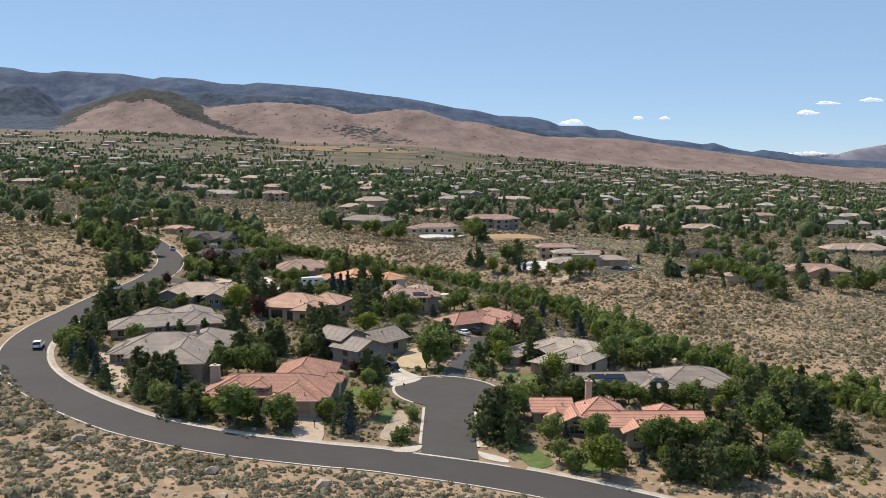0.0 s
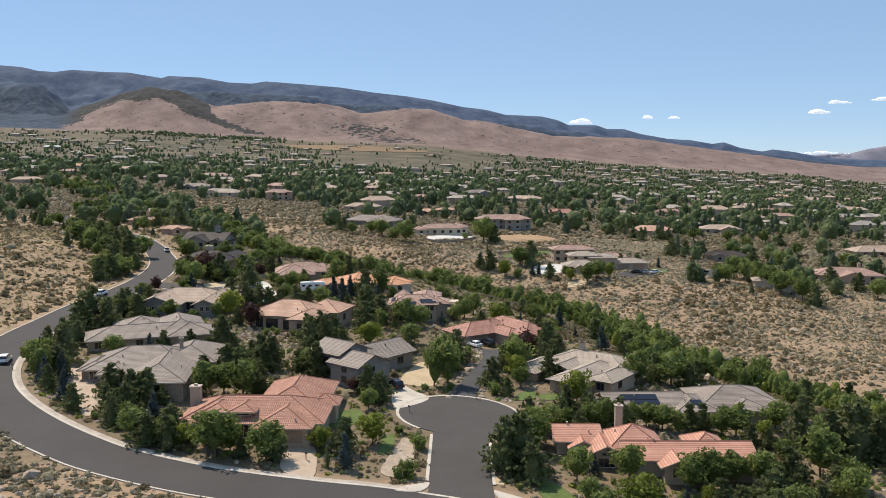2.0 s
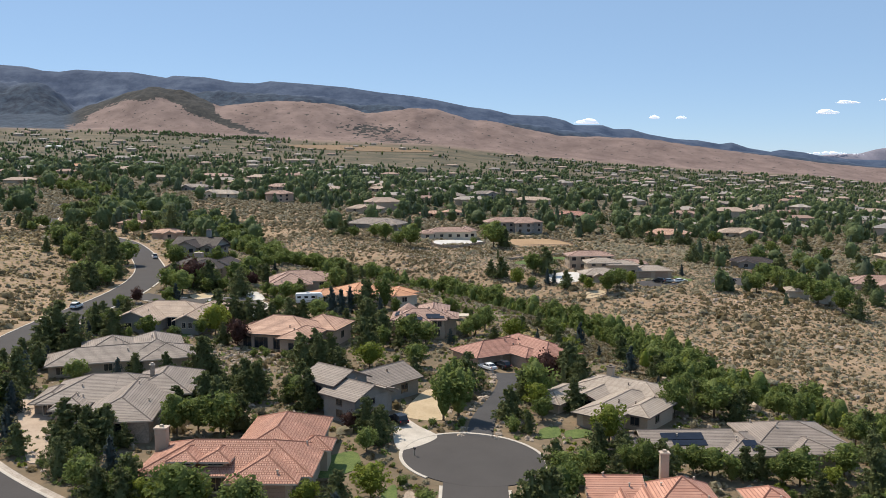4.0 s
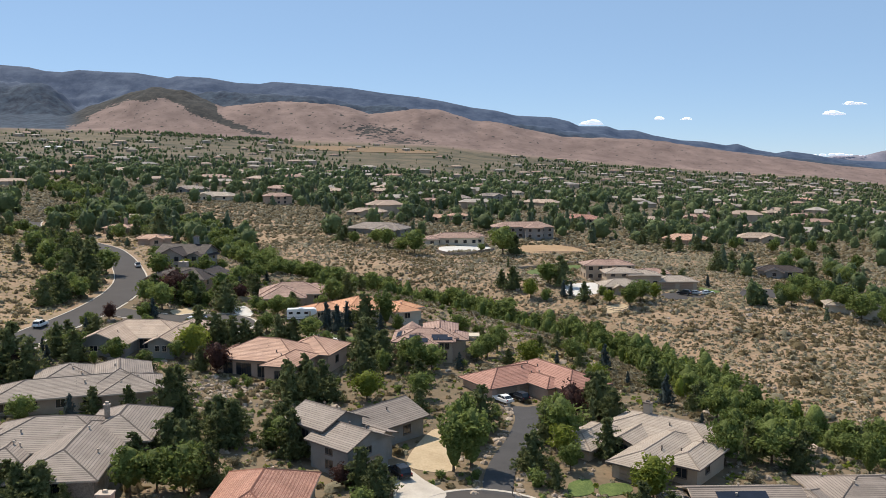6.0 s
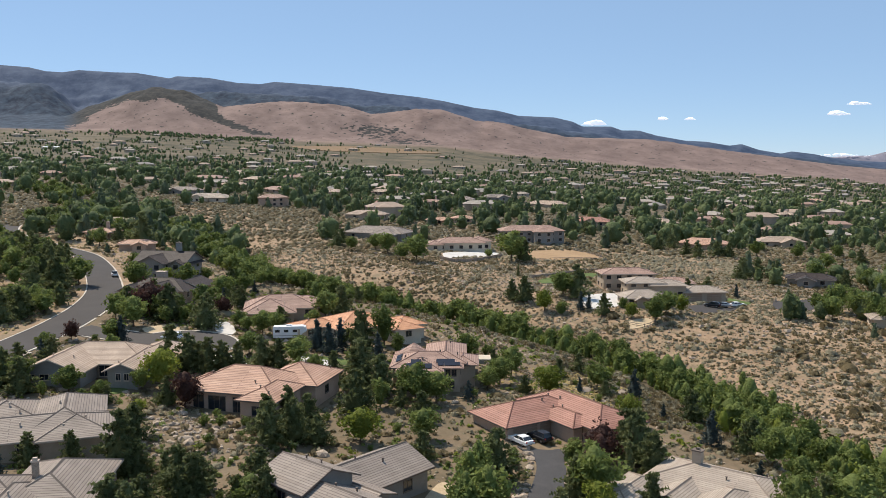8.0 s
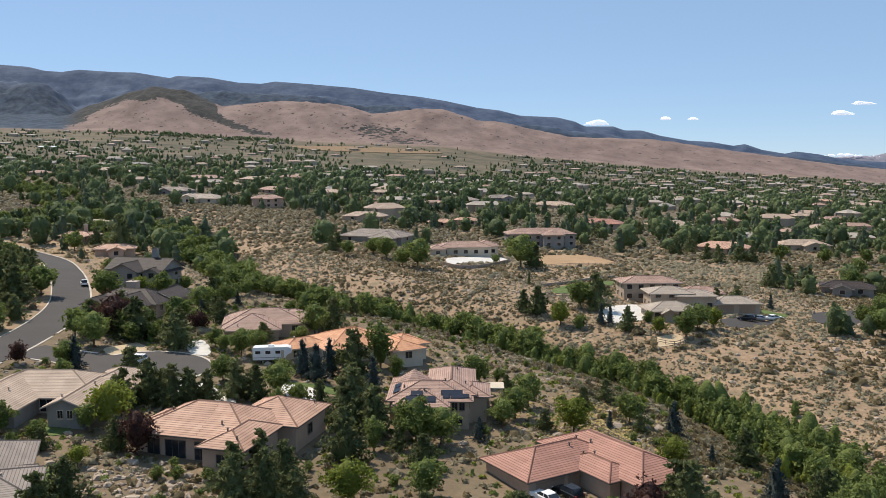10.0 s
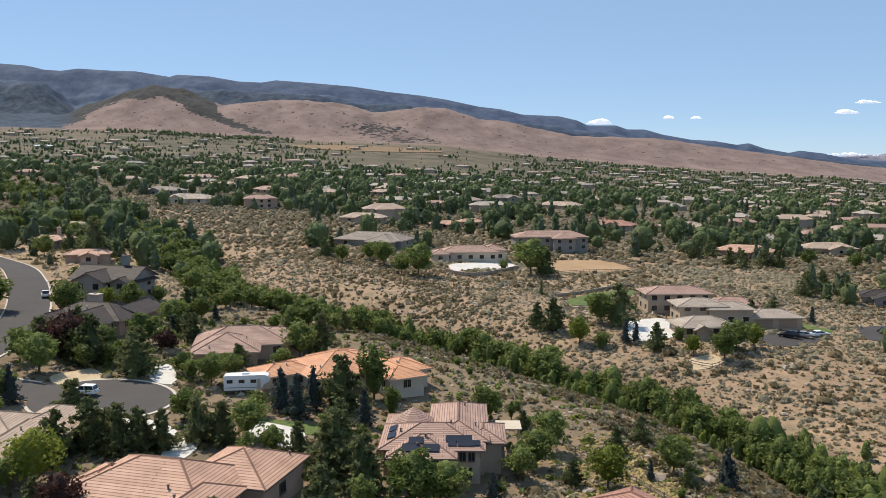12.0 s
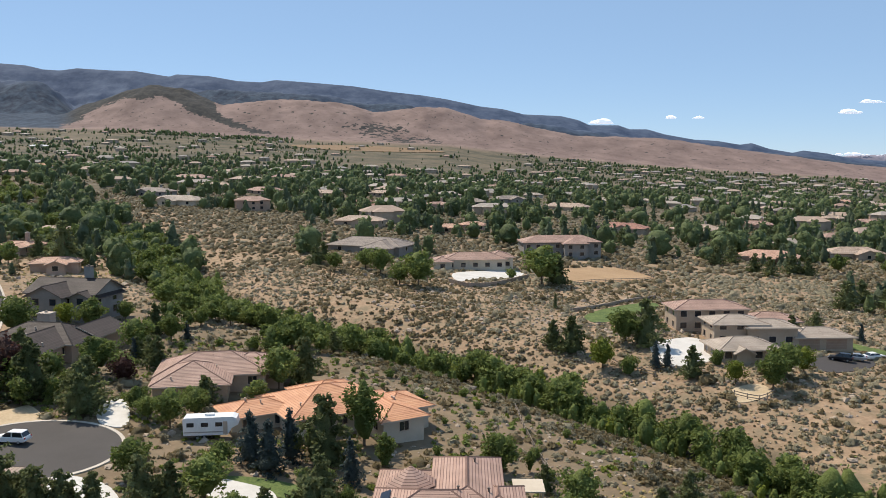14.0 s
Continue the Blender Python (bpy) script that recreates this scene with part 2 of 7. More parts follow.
M["leaf_far"] = leaf_mat("leaf_far", (0.075, 0.105, 0.042), (0.25, 0.305, 0.13), 0.9)


# ---- shape of the land ----
def smooth(a, b, x):
    t = np.clip((np.asarray(x, float) - a) / (b - a), 0, 1)
    return t * t * (3 - 2 * t)


RAVINE = ((60, 170, 196, 210, 225, 240, 255, 266, 277, 286, 296, 306, 316, 325, 336, 347, 365, 378, 405, 467, 529, 626, 784), (150, 102, 89, 79, 66, 56, 50, 47, 44, 40.5, 35.5, 27, 16.5, 7.5, -4, -20, -43, -62, -87, -121, -159, -221, -300))
# Bearings (x over y) and the rises over the drone's height that the foot, the crests and the skyline have.
FOOT = ((-0.75, -0.527, -0.397, -0.333, -0.268, -0.217, -0.165, -0.108, -0.022, 0.02, 0.09, 0.179, 0.275, 0.338, 0.401, 0.476, 0.75),
        (0.0377, 0.0377, 0.0344, 0.0313, 0.0274, 0.0249, 0.0224, 0.0205, 0.0173, 0.0123, 0.0047, -0.0029, -0.0104, -0.0142, -0.0166, -0.0254, -0.03))
CREST = ((-0.75, -0.529, -0.463, -0.444, -0.417, -0.378, -0.352, -0.313, -0.288, -0.272, -0.249, -0.217, -0.185, -0.152, -0.127, -0.104, -0.082, -0.05, -0.022, 0.02, 0.052, 0.084, 0.116, 0.148, 0.18, 0.212, 0.243, 0.307, 0.371, 0.477, 0.75),
         (0.051, 0.0513, 0.0526, 0.0564, 0.0672, 0.0805, 0.083, 0.0779, 0.0696, 0.0633, 0.0671, 0.0696, 0.0689, 0.0664, 0.0613, 0.0537, 0.0562, 0.0606, 0.0568, 0.0454, 0.0435, 0.0378, 0.0302, 0.0289, 0.027, 0.0245, 0.0201, 0.0112, 0.0024, -0.009, -0.015))
SHOULDER = ((-0.75, -0.528, -0.492, -0.473, -0.457, -0.442, -0.412, -0.359, -0.314, -0.269, -0.204, -0.14, -0.076, -0.022, 0.021, 0.053, 0.117, 0.181, 0.245, 0.308, 0.372, 0.479, 0.75),
            (0.094, 0.0931, 0.0918, 0.0867, 0.0739, 0.0592, 0.0675, 0.081, 0.0805, 0.077, 0.0735, 0.0694, 0.0617, 0.056, 0.0483, 0.0445, 0.0337, 0.0273, 0.0185, 0.0108, 0.0042, -0.0071, -0.01))
SKYLINE = ((-0.75, -0.529, -0.496, -0.477, -0.458, -0.438, -0.399, -0.373, -0.334, -0.326, -0.289, -0.256, -0.23, -0.214, -0.172, -0.127, -0.089, -0.05, -0.022, 0.014, 0.04, 0.063, 0.104, 0.124, 0.136, 0.168, 0.181, 0.2, 0.22, 0.252, 0.277, 0.303, 0.316, 0.335, 0.361, 0.373, 0.399, 0.418, 0.45, 0.481, 0.75),
           (0.112, 0.1094, 0.1068, 0.1023, 0.101, 0.1035, 0.1009, 0.1003, 0.0939, 0.0964, 0.0944, 0.0887, 0.0874, 0.0899, 0.0867, 0.0828, 0.077, 0.0726, 0.0681, 0.0604, 0.0573, 0.0515, 0.0496, 0.0451, 0.0394, 0.0394, 0.0349, 0.0349, 0.0292, 0.0235, 0.0222, 0.0178, 0.0197, 0.0133, 0.0089, 0.0114, 0.0082, 0.0044, 0.0006, -0.0006, -0.01))
FAR_RANGE = ((-0.75, 0.343, 0.413, 0.438, 0.464, 0.481, 0.52, 0.75), (-0.05, -0.0058, 0.0045, 0.0064, 0.007, 0.0115, 0.018, 0.03))
# The upper edge of the bare slopes, as rises over the bearing: above it pines take over.
BARE = ((-0.75, -0.475, -0.461, -0.441, -0.411, -0.385, -0.34, -0.33, -0.316, -0.29, -0.26, -0.2235, -0.2, 0.75),
        (0.02, 0.024, 0.0365, 0.0405, 0.0565, 0.0675, 0.0712, 0.067, 0.0595, 0.048, 0.038, 0.0292, 0.026, 0.026))
# The near edge of the second bare hill, where that gully ends.
HILL_EDGE = ((-0.75, -0.286, -0.279, -0.25, -0.215, -0.19, 0.75), (0.3, 0.3, 0.052, 0.0395, 0.029, 0.0, 0.0))
EYE_Z = 53.8


def local_ground(x, y):
    x, y = np.asarray(x, float), np.asarray(y, float)
    xs = np.sign(x) * (np.minimum(np.abs(x), 170) + 0.75 * np.maximum(0, np.abs(x) - 170))
    z = 6.3 - 0.06 * xs + 0.018 * (y - 180) + 7.1e-6 * np.maximum(0, np.minimum(y, 2900) - 450) ** 2
    d = x - np.interp(y, *RAVINE)
    z = z - 4.0 * np.exp(-((d / 15) ** 2)) * smooth(140, 200, y) * smooth(900, 500, y)
    z = z + 4.0 * smooth(4, 50, d) * smooth(900, 420, y) * smooth(265, 335, y)
    return z + 5.0 * smooth(-112, -150, x) * smooth(420, 330, y)


def ground(x, y):
    return float(land(np.array([x]), np.array([y]))[0])


def ridged(x, y, scale):
    """Gullies: folded noise, from 0 in a gully to 1 on a spur."""
    return np.array([1 - abs(noise.fractal(Vector((a / scale, b / scale, 0.3)), 0.9, 2.1, 5)) for a, b in zip(x.ravel(), y.ravel())]).reshape(x.shape)


def land(x, y, gullies=None):
    x, y = np.asarray(x, float), np.asarray(y, float)
    near = local_ground(x, y)
    u = np.where(y > 10, x / np.maximum(y, 10), 0.0)
    u = np.clip(u, -0.75, 0.75)
    foot = EYE_Z + np.interp(u, *FOOT) * 2700
    # beyond the estate the plain climbs evenly to the foot of the hills
    edge = local_ground(u * 900, np.full_like(y, 900.0))
    k = np.clip((y - 900) / 1800, 0, 1)
    z = np.where(y < 900, near, EYE_Z + y * ((edge - EYE_Z) / 900 * (1 - k) + np.interp(u, *FOOT) * k))
    steps = np.array([2700.0, 3150.0, 3650.0, 4250.0])
    ups = [np.interp(u, *p) for p in (FOOT, CREST, SHOULDER, SKYLINE)]
    s = np.clip(y, 2700, 4250)
    rise = np.select([s < 3150, s < 3650], [ups[0] + (ups[1] - ups[0]) * smooth(2700, 3150, s), ups[1] + (ups[2] - ups[1]) * smooth(3150, 3650, s)],
                     ups[2] + (ups[3] - ups[2]) * smooth(3650, 4250, s))
    # a valley behind each ridge
    for y0, y1, deep in ((3150, 3650, 0.013), (3650, 4250, 0.016)):
        rise = rise - deep * np.sin(np.pi * np.clip((s - y0) / (y1 - y0), 0, 1)) ** 2
    high = EYE_Z + rise * s
    if gullies is not None:
        high = high + (gullies - 0.86) * (46 + 34 * smooth(3200, 3500, s)) * smooth(2720, 2950, s) * smooth(4260, 3900, s) * np.clip((high - foot) / 150, 0.1, 1)
    beyond = EYE_Z + np.interp(u, *FAR_RANGE) * 4800
    fall = smooth(4250, 4500, y)
    high = high * (1 - fall) + np.minimum(high - 120, beyond * smooth(4450, 4800, y) + (high - 120) * (1 - smooth(4450, 4800, y))) * fall
    high = np.where(y > 4650, np.maximum(high, beyond * smooth(4600, 4800, y)), high)
    return np.where(y > 2700, high, z)


def mesh(name, verts, faces, material, parent=None, label="", smooth_shade=False, uvs=None):
    me = bpy.data.meshes.new(name)
    me.from_pydata([tuple(v) for v in verts], [], [tuple(f) for f in faces])
    me.materials.append(material)
    if uvs is not None:
        layer = me.uv_layers.new(name="UVMap")
        layer.data.foreach_set("uv", np.asarray(uvs, "f").ravel())
    if smooth_shade:
        me.polygons.foreach_set("use_smooth", [True] * len(me.polygons))
    me.update()
    ob = new(name, me)
    if parent:
        ob.parent = parent
    if label:
        tagged(ob, label)
    return ob


def quick(name, verts, quads, material, smooth_shade=None):
    """A large mesh straight from arrays of vertices and of quads or triangles."""
    verts, quads = np.asarray(verts, "f"), np.asarray(quads, "i")
    n, k = quads.shape
    me = bpy.data.meshes.new(name)
    me.vertices.add(len(verts)), me.loops.add(n * k), me.polygons.add(n)
    me.vertices.foreach_set("co", verts.ravel())
    me.loops.foreach_set("vertex_index", quads.ravel())
    me.polygons.foreach_set("loop_start", np.arange(0, n * k, k, dtype="i"))
    me.update(calc_edges=True)
    me.materials.append(material)
    if smooth_shade is not None:
        me.polygons.foreach_set("use_smooth", np.full(n, smooth_shade))
    return new(name, me)


# ---- the ground, one sheet out to the mountains ----
def town(x, y):
    """How thickly the far plain is built and planted."""
    left = smooth(-0.16, -0.30, x / y)
    start = np.where(x < 0, 500 + 120 * smooth(-60, -160, x), 470.0)
    d = smooth(0, 130, y - start) * (1 - (0.7 - 0.45 * smooth(-0.02, 0.08, x / y)) * smooth(1300, 2300, y)) * (1 - 0.4 * left * smooth(900, 1300, y))
    d = np.maximum(d, smooth(0.30, 0.36, x / y) * smooth(330, 380, y) * 0.6)
    return d * (1 - 0.9 * smooth(1500, 1800, y) * smooth(-0.2, -0.1, x / y) * smooth(0.12, 0.0, x / y))


def build_ground():
    tan = np.concatenate([np.linspace(-0.75, -0.58, 16)[:-1], np.linspace(-0.58, 0.58, 460), np.linspace(0.58, 0.75, 16)[1:]])
    far = np.concatenate([np.geomspace(55, 2600, 330)[:-1], np.linspace(2600, 4900, 150)])
    u, y = np.meshgrid(tan, far)
    x = u * y
    g = np.ones_like(x)
    top = far > 2650
    g[top] = 0.75 * ridged(x[top], y[top], 520.0) + 0.25 * ridged(x[top], y[top] + 900, 150.0)
    z = land(x, y, g)
    rows, cols = x.shape
    verts = np.stack([x, y, z], -1).reshape(-1, 3)
    i = (np.arange(rows - 1)[:, None] * cols + np.arange(cols - 1)[None]).ravel()
    quads = np.stack([i, i + 1, i + cols + 1, i + cols], -1)
    # the land behind and beside the camera, coarse
    n0, size = len(verts), 5000.0
    edge = [(-0.75 * 55, 55), (0.75 * 55, 55), (0.75 * 4900, 4900), (size, 4900), (size, -size), (-size, -size), (-size, 4900), (-0.75 * 4900, 4900)]
    ez = [float(land(np.array([a]), np.array([b]))[0]) if abs(a) < 4000 and b > 0 else -60.0 for a, b in edge]
    verts = np.concatenate([verts, np.array([(a, b, c) for (a, b), c in zip(edge, ez)])])
    k = n0 + np.arange(8)
    extra = np.array([(k[0], k[5], k[4], k[1]), (k[1], k[4], k[3], k[2]), (k[0], k[7], k[6], k[5])])
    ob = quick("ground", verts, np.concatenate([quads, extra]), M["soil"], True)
    # land cover (wooded, bare, high) of each spot, plus painted haze and shade
    wood = np.zeros(len(verts))
    hill = np.zeros(len(verts))
    uu, yy = u.ravel(), y.ravel()
    patch = np.array([noise.noise(Vector((a / 260, b / 260, 5.0))) for a, b in zip((uu * yy), yy)])
    # pines hold the higher ridges, the crown of one front hill and the gully beside it
    up = (z.ravel() - EYE_Z) / yy
    fine = np.array([noise.noise(Vector((a / 70, b / 70, 2.0))) for a, b in zip((uu * yy), yy)])
    crown = smooth(-0.004, 0.004, up - np.interp(uu, *BARE) + 0.004 * patch + 0.005 * fine) * smooth(2690, 2720, yy) * smooth(0.003, -0.003, up - np.interp(uu, *HILL_EDGE) + 0.003 * fine)
    line = 3205 + 50 * patch + 40 * fine + 60 * smooth(-0.05, 0.1, uu) + 120 * smooth(0.2, 0.4, uu)
    w = np.maximum(crown, smooth(-60, 60, yy - line))
    # shade on the far flank of the second hill, painted as darker cover
    lean = uu + 2.78 * (up - 0.052)
    shaded_flank = smooth(-0.19, -0.165, lean) * smooth(-0.112, -0.12, lean) * smooth(3050, 2950, yy) * smooth(2690, 2720, yy) * smooth(0.0, -0.02, uu) * smooth(0.046, 0.036, up)
    w = np.maximum(w, 0.42 * shaded_flank * (0.8 + 0.6 * fine))
    w = np.maximum(w, smooth(-0.445, -0.465, uu + 0.015 * patch) * smooth(2650, 2700, yy))
    wood[:n0] = w
    hill[:n0] = smooth(2550, 2750, yy)
    moist = np.zeros(len(verts))
    moist[:n0] = np.maximum(0.9 * town(uu * yy, yy), 0.9 * smooth(650, 1200, yy)) * (1 - hill[:n0])
    dv = np.abs(uu * yy - np.interp(yy, *RAVINE))
    moist[:n0] = np.maximum(moist[:n0], smooth(16, 8, dv) * smooth(800, 500, yy) * 0.9)
    plots = smooth(-101, -93, uu * yy) * smooth(-8, -20, uu * yy - np.interp(yy, *RAVINE)) * smooth(134, 144, yy) * smooth(400, 350, yy)
    moist[:n0] = np.maximum(moist[:n0], plots * 0.6)
    # where the farthest range gets its painted distance haze
    far_haze = np.zeros(len(verts))
    far_haze[:n0] = smooth(4480, 4560, yy)
    # distance haze painted into the wood colour, not another kind of forest
    ridge_haze = np.zeros(len(verts))
    ridge_haze[:n0] = np.maximum(smooth(3250, 3500, yy), smooth(-0.43, -0.46, uu))
    # the rear ridges take still more of the painted haze
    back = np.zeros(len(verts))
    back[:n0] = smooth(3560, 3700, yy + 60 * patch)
    plain = np.zeros(len(verts))
    plain[:n0] = smooth(850, 1300, yy) * (1 - hill[:n0])
    for name, data in (("plain", plain), ("wood", wood), ("hill", hill), ("moist", moist), ("far_haze", far_haze), ("ridge_haze", ridge_haze), ("back", back)):
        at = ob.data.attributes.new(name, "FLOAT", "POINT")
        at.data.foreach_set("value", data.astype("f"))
    nt = M["soil"].node_tree
    b, add, link = nt.nodes["Principled BSDF"], nt.nodes.new, nt.links.new
    base = b.inputs["Base Color"].links[0].from_socket
    geo = add("ShaderNodeNewGeometry")

    def ramp_of(scale, detail, c0, c1, p0=0.35, p1=0.65):
        n, r = add("ShaderNodeTexNoise"), add("ShaderNodeValToRGB")
        n.inputs["Scale"].default_value, n.inputs["Detail"].default_value, n.inputs["Roughness"].default_value = scale, detail, 0.7
        link(geo.outputs["Position"], n.inputs["Vector"]), link(n.outputs["Fac"], r.inputs[0])
        r.color_ramp.elements[0].position, r.color_ramp.elements[1].position = p0, p1
        r.color_ramp.elements[0].color, r.color_ramp.elements[1].color = (*c0, 1), (*c1, 1)
        return r.outputs[0]

    bare = ramp_of(0.012, 8, HILL_DARK, HILL_LIGHT)
    # wood tones from near to back, bluer with distance to paint haze
    trees = ramp_of(0.03, 10, HAZED_WOOD_DARK, HAZED_WOOD_LIGHT, 0.4, 0.62)
    near_trees = ramp_of(0.05, 8, (0.018, 0.022, 0.024), (0.06, 0.055, 0.05), 0.4, 0.66)
    hazed_back_trees = ramp_of(0.012, 10, (0.038, 0.062, 0.112), (0.09, 0.12, 0.178), 0.38, 0.66)
    stipple = add("ShaderNodeTexNoise")
    stipple.inputs["Scale"].default_value, stipple.inputs["Detail"].default_value, stipple.inputs["Roughness"].default_value = 0.06, 3.0, 0.6
    link(geo.outputs["Position"], stipple.inputs["Vector"])
    attr = {}
    for name in ("plain", "wood", "hill", "moist", "far_haze", "ridge_haze", "back"):
        a = add("ShaderNodeAttribute")
        a.attribute_name = name
        attr[name] = a.outputs["Fac"]
    # the denser the woods, the more of the stipple is tree
    thick, lift = add("ShaderNodeMath"), add("ShaderNodeMapRange")
    thick.operation, thick.inputs[1].default_value = "MULTIPLY_ADD", 0.46
    link(attr["wood"], thick.inputs[0]), link(stipple.outputs["Fac"], thick.inputs[2])
    lift.inputs["From Min"].default_value, lift.inputs["From Max"].default_value = 0.63, 0.68
    link(thick.outputs[0], lift.inputs["Value"])
    m1, m2 = add("ShaderNodeMixRGB"), add("ShaderNodeMixRGB")
    link(lift.outputs[0], m1.inputs[0]), link(bare, m1.inputs[1])
    # mixes the hazed wood tones in by distance
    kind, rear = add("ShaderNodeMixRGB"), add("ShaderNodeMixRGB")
    link(attr["ridge_haze"], kind.inputs[0]), link(near_trees, kind.inputs[1]), link(trees, kind.inputs[2])
    link(attr["back"], rear.inputs[0]), link(kind.outputs[0], rear.inputs[1]), link(hazed_back_trees, rear.inputs[2]), link(rear.outputs[0], m1.inputs[2])
    m3 = add("ShaderNodeMixRGB")
    damp = ramp_of(0.035, 7, (0.062, 0.056, 0.034), (0.165, 0.13, 0.085), 0.4, 0.6)
    link(attr["moist"], m3.inputs[0]), link(base, m3.inputs[1]), link(damp, m3.inputs[2])
    m5 = add("ShaderNodeMixRGB")
    link(attr["plain"], m5.inputs[0]), link(m3.outputs[0], m5.inputs[1]), link(ramp_of(0.012, 9, (0.06, 0.058, 0.036), (0.17, 0.135, 0.088), 0.38, 0.64), m5.inputs[2])
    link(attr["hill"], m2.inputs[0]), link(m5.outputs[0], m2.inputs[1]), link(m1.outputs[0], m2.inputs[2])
    # haze on the farthest range, painted as a pale blue-grey tint
    m4 = add("ShaderNodeMixRGB")
    link(attr["far_haze"], m4.inputs[0]), link(m2.outputs[0], m4.inputs[1])
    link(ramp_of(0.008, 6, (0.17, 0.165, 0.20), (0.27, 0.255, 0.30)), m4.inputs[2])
    link(m4.outputs[0], b.inputs["Base Color"])
    return tagged(ob, "dry tan sagebrush land rising to wooded mountains", "ground", kind="structure")


build_ground()


def clouds():
    for px, py, w, h in ((0.150, 0.0412, 66, 20), (0.227, 0.047, 28, 11), (0.258, 0.047, 30, 10), (0.424, 0.0525, 66, 19), (0.446, 0.064, 70, 15), (0.498, 0.067, 80, 15), (0.43, 0.006, 180, 12)):
        rnd = random.Random(int(px * 1000))
        bm = bmesh.new()
        for k in range(26):
            a = rnd.uniform(-1, 1)
            r = h * rnd.uniform(0.5, 1.25) * (1.1 - abs(a))
            m = Matrix.Translation((a * w, rnd.uniform(-20, 20), r * 0.5 + rnd.uniform(-1, 2))) @ Matrix.Diagonal((1.7, 1, 0.62, 1))
            bmesh.ops.create_icosphere(bm, subdivisions=2, radius=r, matrix=m)
        me = bpy.data.meshes.new("cloud")
        bm.to_mesh(me)
        bm.free()
        me.materials.append(M["cloud"])
        me.polygons.foreach_set("use_smooth", [True] * len(me.polygons))
        ob = new("cloud", me)
        ob.location = (px * 4750, 4750, EYE_Z + py * 4750)
        tagged(ob, "small white fair-weather cloud over the mountains", "cloud", "clouds", "structure")


clouds()


# ---- roads ----
def curve_through(pts, step=2.0):
    """An even polyline along a smooth curve through the given points."""
    p = np.array(pts, float)
    p = np.vstack([2 * p[0] - p[1], p, 2 * p[-1] - p[-2]])
    out = []
    for a, b, c, d in zip(p[:-3], p[1:-2], p[2:-1], p[3:]):
        for t in np.linspace(0, 1, max(2, int(np.linalg.norm(c - b) / step)), endpoint=False):
            out.append(0.5 * (2 * b + (c - a) * t + (2 * a - 5 * b + 4 * c - d) * t * t + (3 * b - a - 3 * c + d) * t ** 3))
    return np.array(out + [p[-2]])


def normals_of(line):
    d = np.gradient(line, axis=0)
    d /= np.linalg.norm(d, axis=1)[:, None]
    return np.stack([d[:, 1], -d[:, 0]], 1)


def band(name, line, inner, outer, lift, material, label, category, thick=0.35):
    """A band beside or along a line on the ground, with a level top and real edges."""
    n = normals_of(line)
    a, b = line + n * inner, line + n * outer
    za, zb = land(a[:, 0], a[:, 1]) + lift, land(b[:, 0], b[:, 1]) + lift
    k = len(line)
    v = np.concatenate([np.c_[a, za], np.c_[b, zb], np.c_[a, za - thick], np.c_[b, zb - thick]])
    i = np.arange(k - 1)
    q = np.concatenate([np.stack(s, -1) for s in ((i, i + k, i + k + 1, i + 1), (i + 2 * k, i, i + 1, i + 1 + 2 * k), (i + k, i + 3 * k, i + 3 * k + 1, i + k + 1))])
    if outer < inner:
        q = q[:, ::-1]
    return tagged(quick(name, v, q[:, ::-1], material, False), label, category, kind="structure")


PAVED = []


def patch(name, outline, lift, material, label, category, kind="structure", rings=5):
    """A level-edged patch of paving, lawn or gravel draped on the ground."""
    o = np.array(outline, float)
    PAVED.append(o)
    c = o.mean(0)
    v, f = [], []
    n = len(o)
    for r in range(1, rings + 1):
        v += [tuple(c + (p - c) * r / rings) for p in o]
    v.append(tuple(c))
    low = [tuple(c + (p - c) * 1.001) for p in o]
    xy = np.array(v + low)
    z = land(xy[:, 0], xy[:, 1]) + lift
    z[len(v):] -= lift + 0.25
    for k in range(n):
        j = (k + 1) % n
        f.append((len(v) - 1, k, j))
        for r in range(rings - 1):
            f.append((r * n + k, (r + 1) * n + k, (r + 1) * n + j, r * n + j))
        b = (rings - 1) * n
        f.append((b + k, len(v) + k, len(v) + j, b + j))
    ob = mesh(name, np.c_[xy, z], f, material, smooth_shade=False)
    return tagged(ob, label, category, kind=kind)


def disc(cx, cy, r, n=48):
    return [(cx + r * math.cos(2 * math.pi * k / n), cy + r * math.sin(2 * math.pi * k / n)) for k in range(n)]


def round_off(pts, n=40):
    """A closed smooth outline through the points."""
    p = np.array(pts, float)
    m, out = len(p), []
    for i in range(m):
        a, b, c, d = p[i - 1], p[i], p[(i + 1) % m], p[(i + 2) % m]
        for t in np.linspace(0, 1, max(3, n // m), endpoint=False):
            out.append(tuple(0.5 * (2 * b + (c - a) * t + (2 * a - 5 * b + 4 * c - d) * t * t + (3 * b - a - 3 * c + d) * t ** 3)))
    return out


MAIN = curve_through([(75, 93), (45, 111), (16, 125), (-7.6, 131.2), (-20.4, 132.7), (-35.6, 135.2), (-50, 140.3), (-59, 145.5), (-69, 153), (-78.5, 162), (-86, 171.5), (-92, 183),
                      (-95.8, 195), (-98, 210), (-98.5, 225), (-99, 240), (-98.8, 256), (-98, 272), (-98.5, 290), (-101, 310), (-107, 332), (-118.5, 357), (-128.8, 375), (-142, 393), (-168, 417), (-190, 438), (-205, 462), (-215, 490), (-230, 528), (-249, 572), (-272, 608), (-302, 640)])
CUL_ONE = curve_through([(1.1, 134.2), (1.0, 140), (1.2, 158), (1.2, 172)])
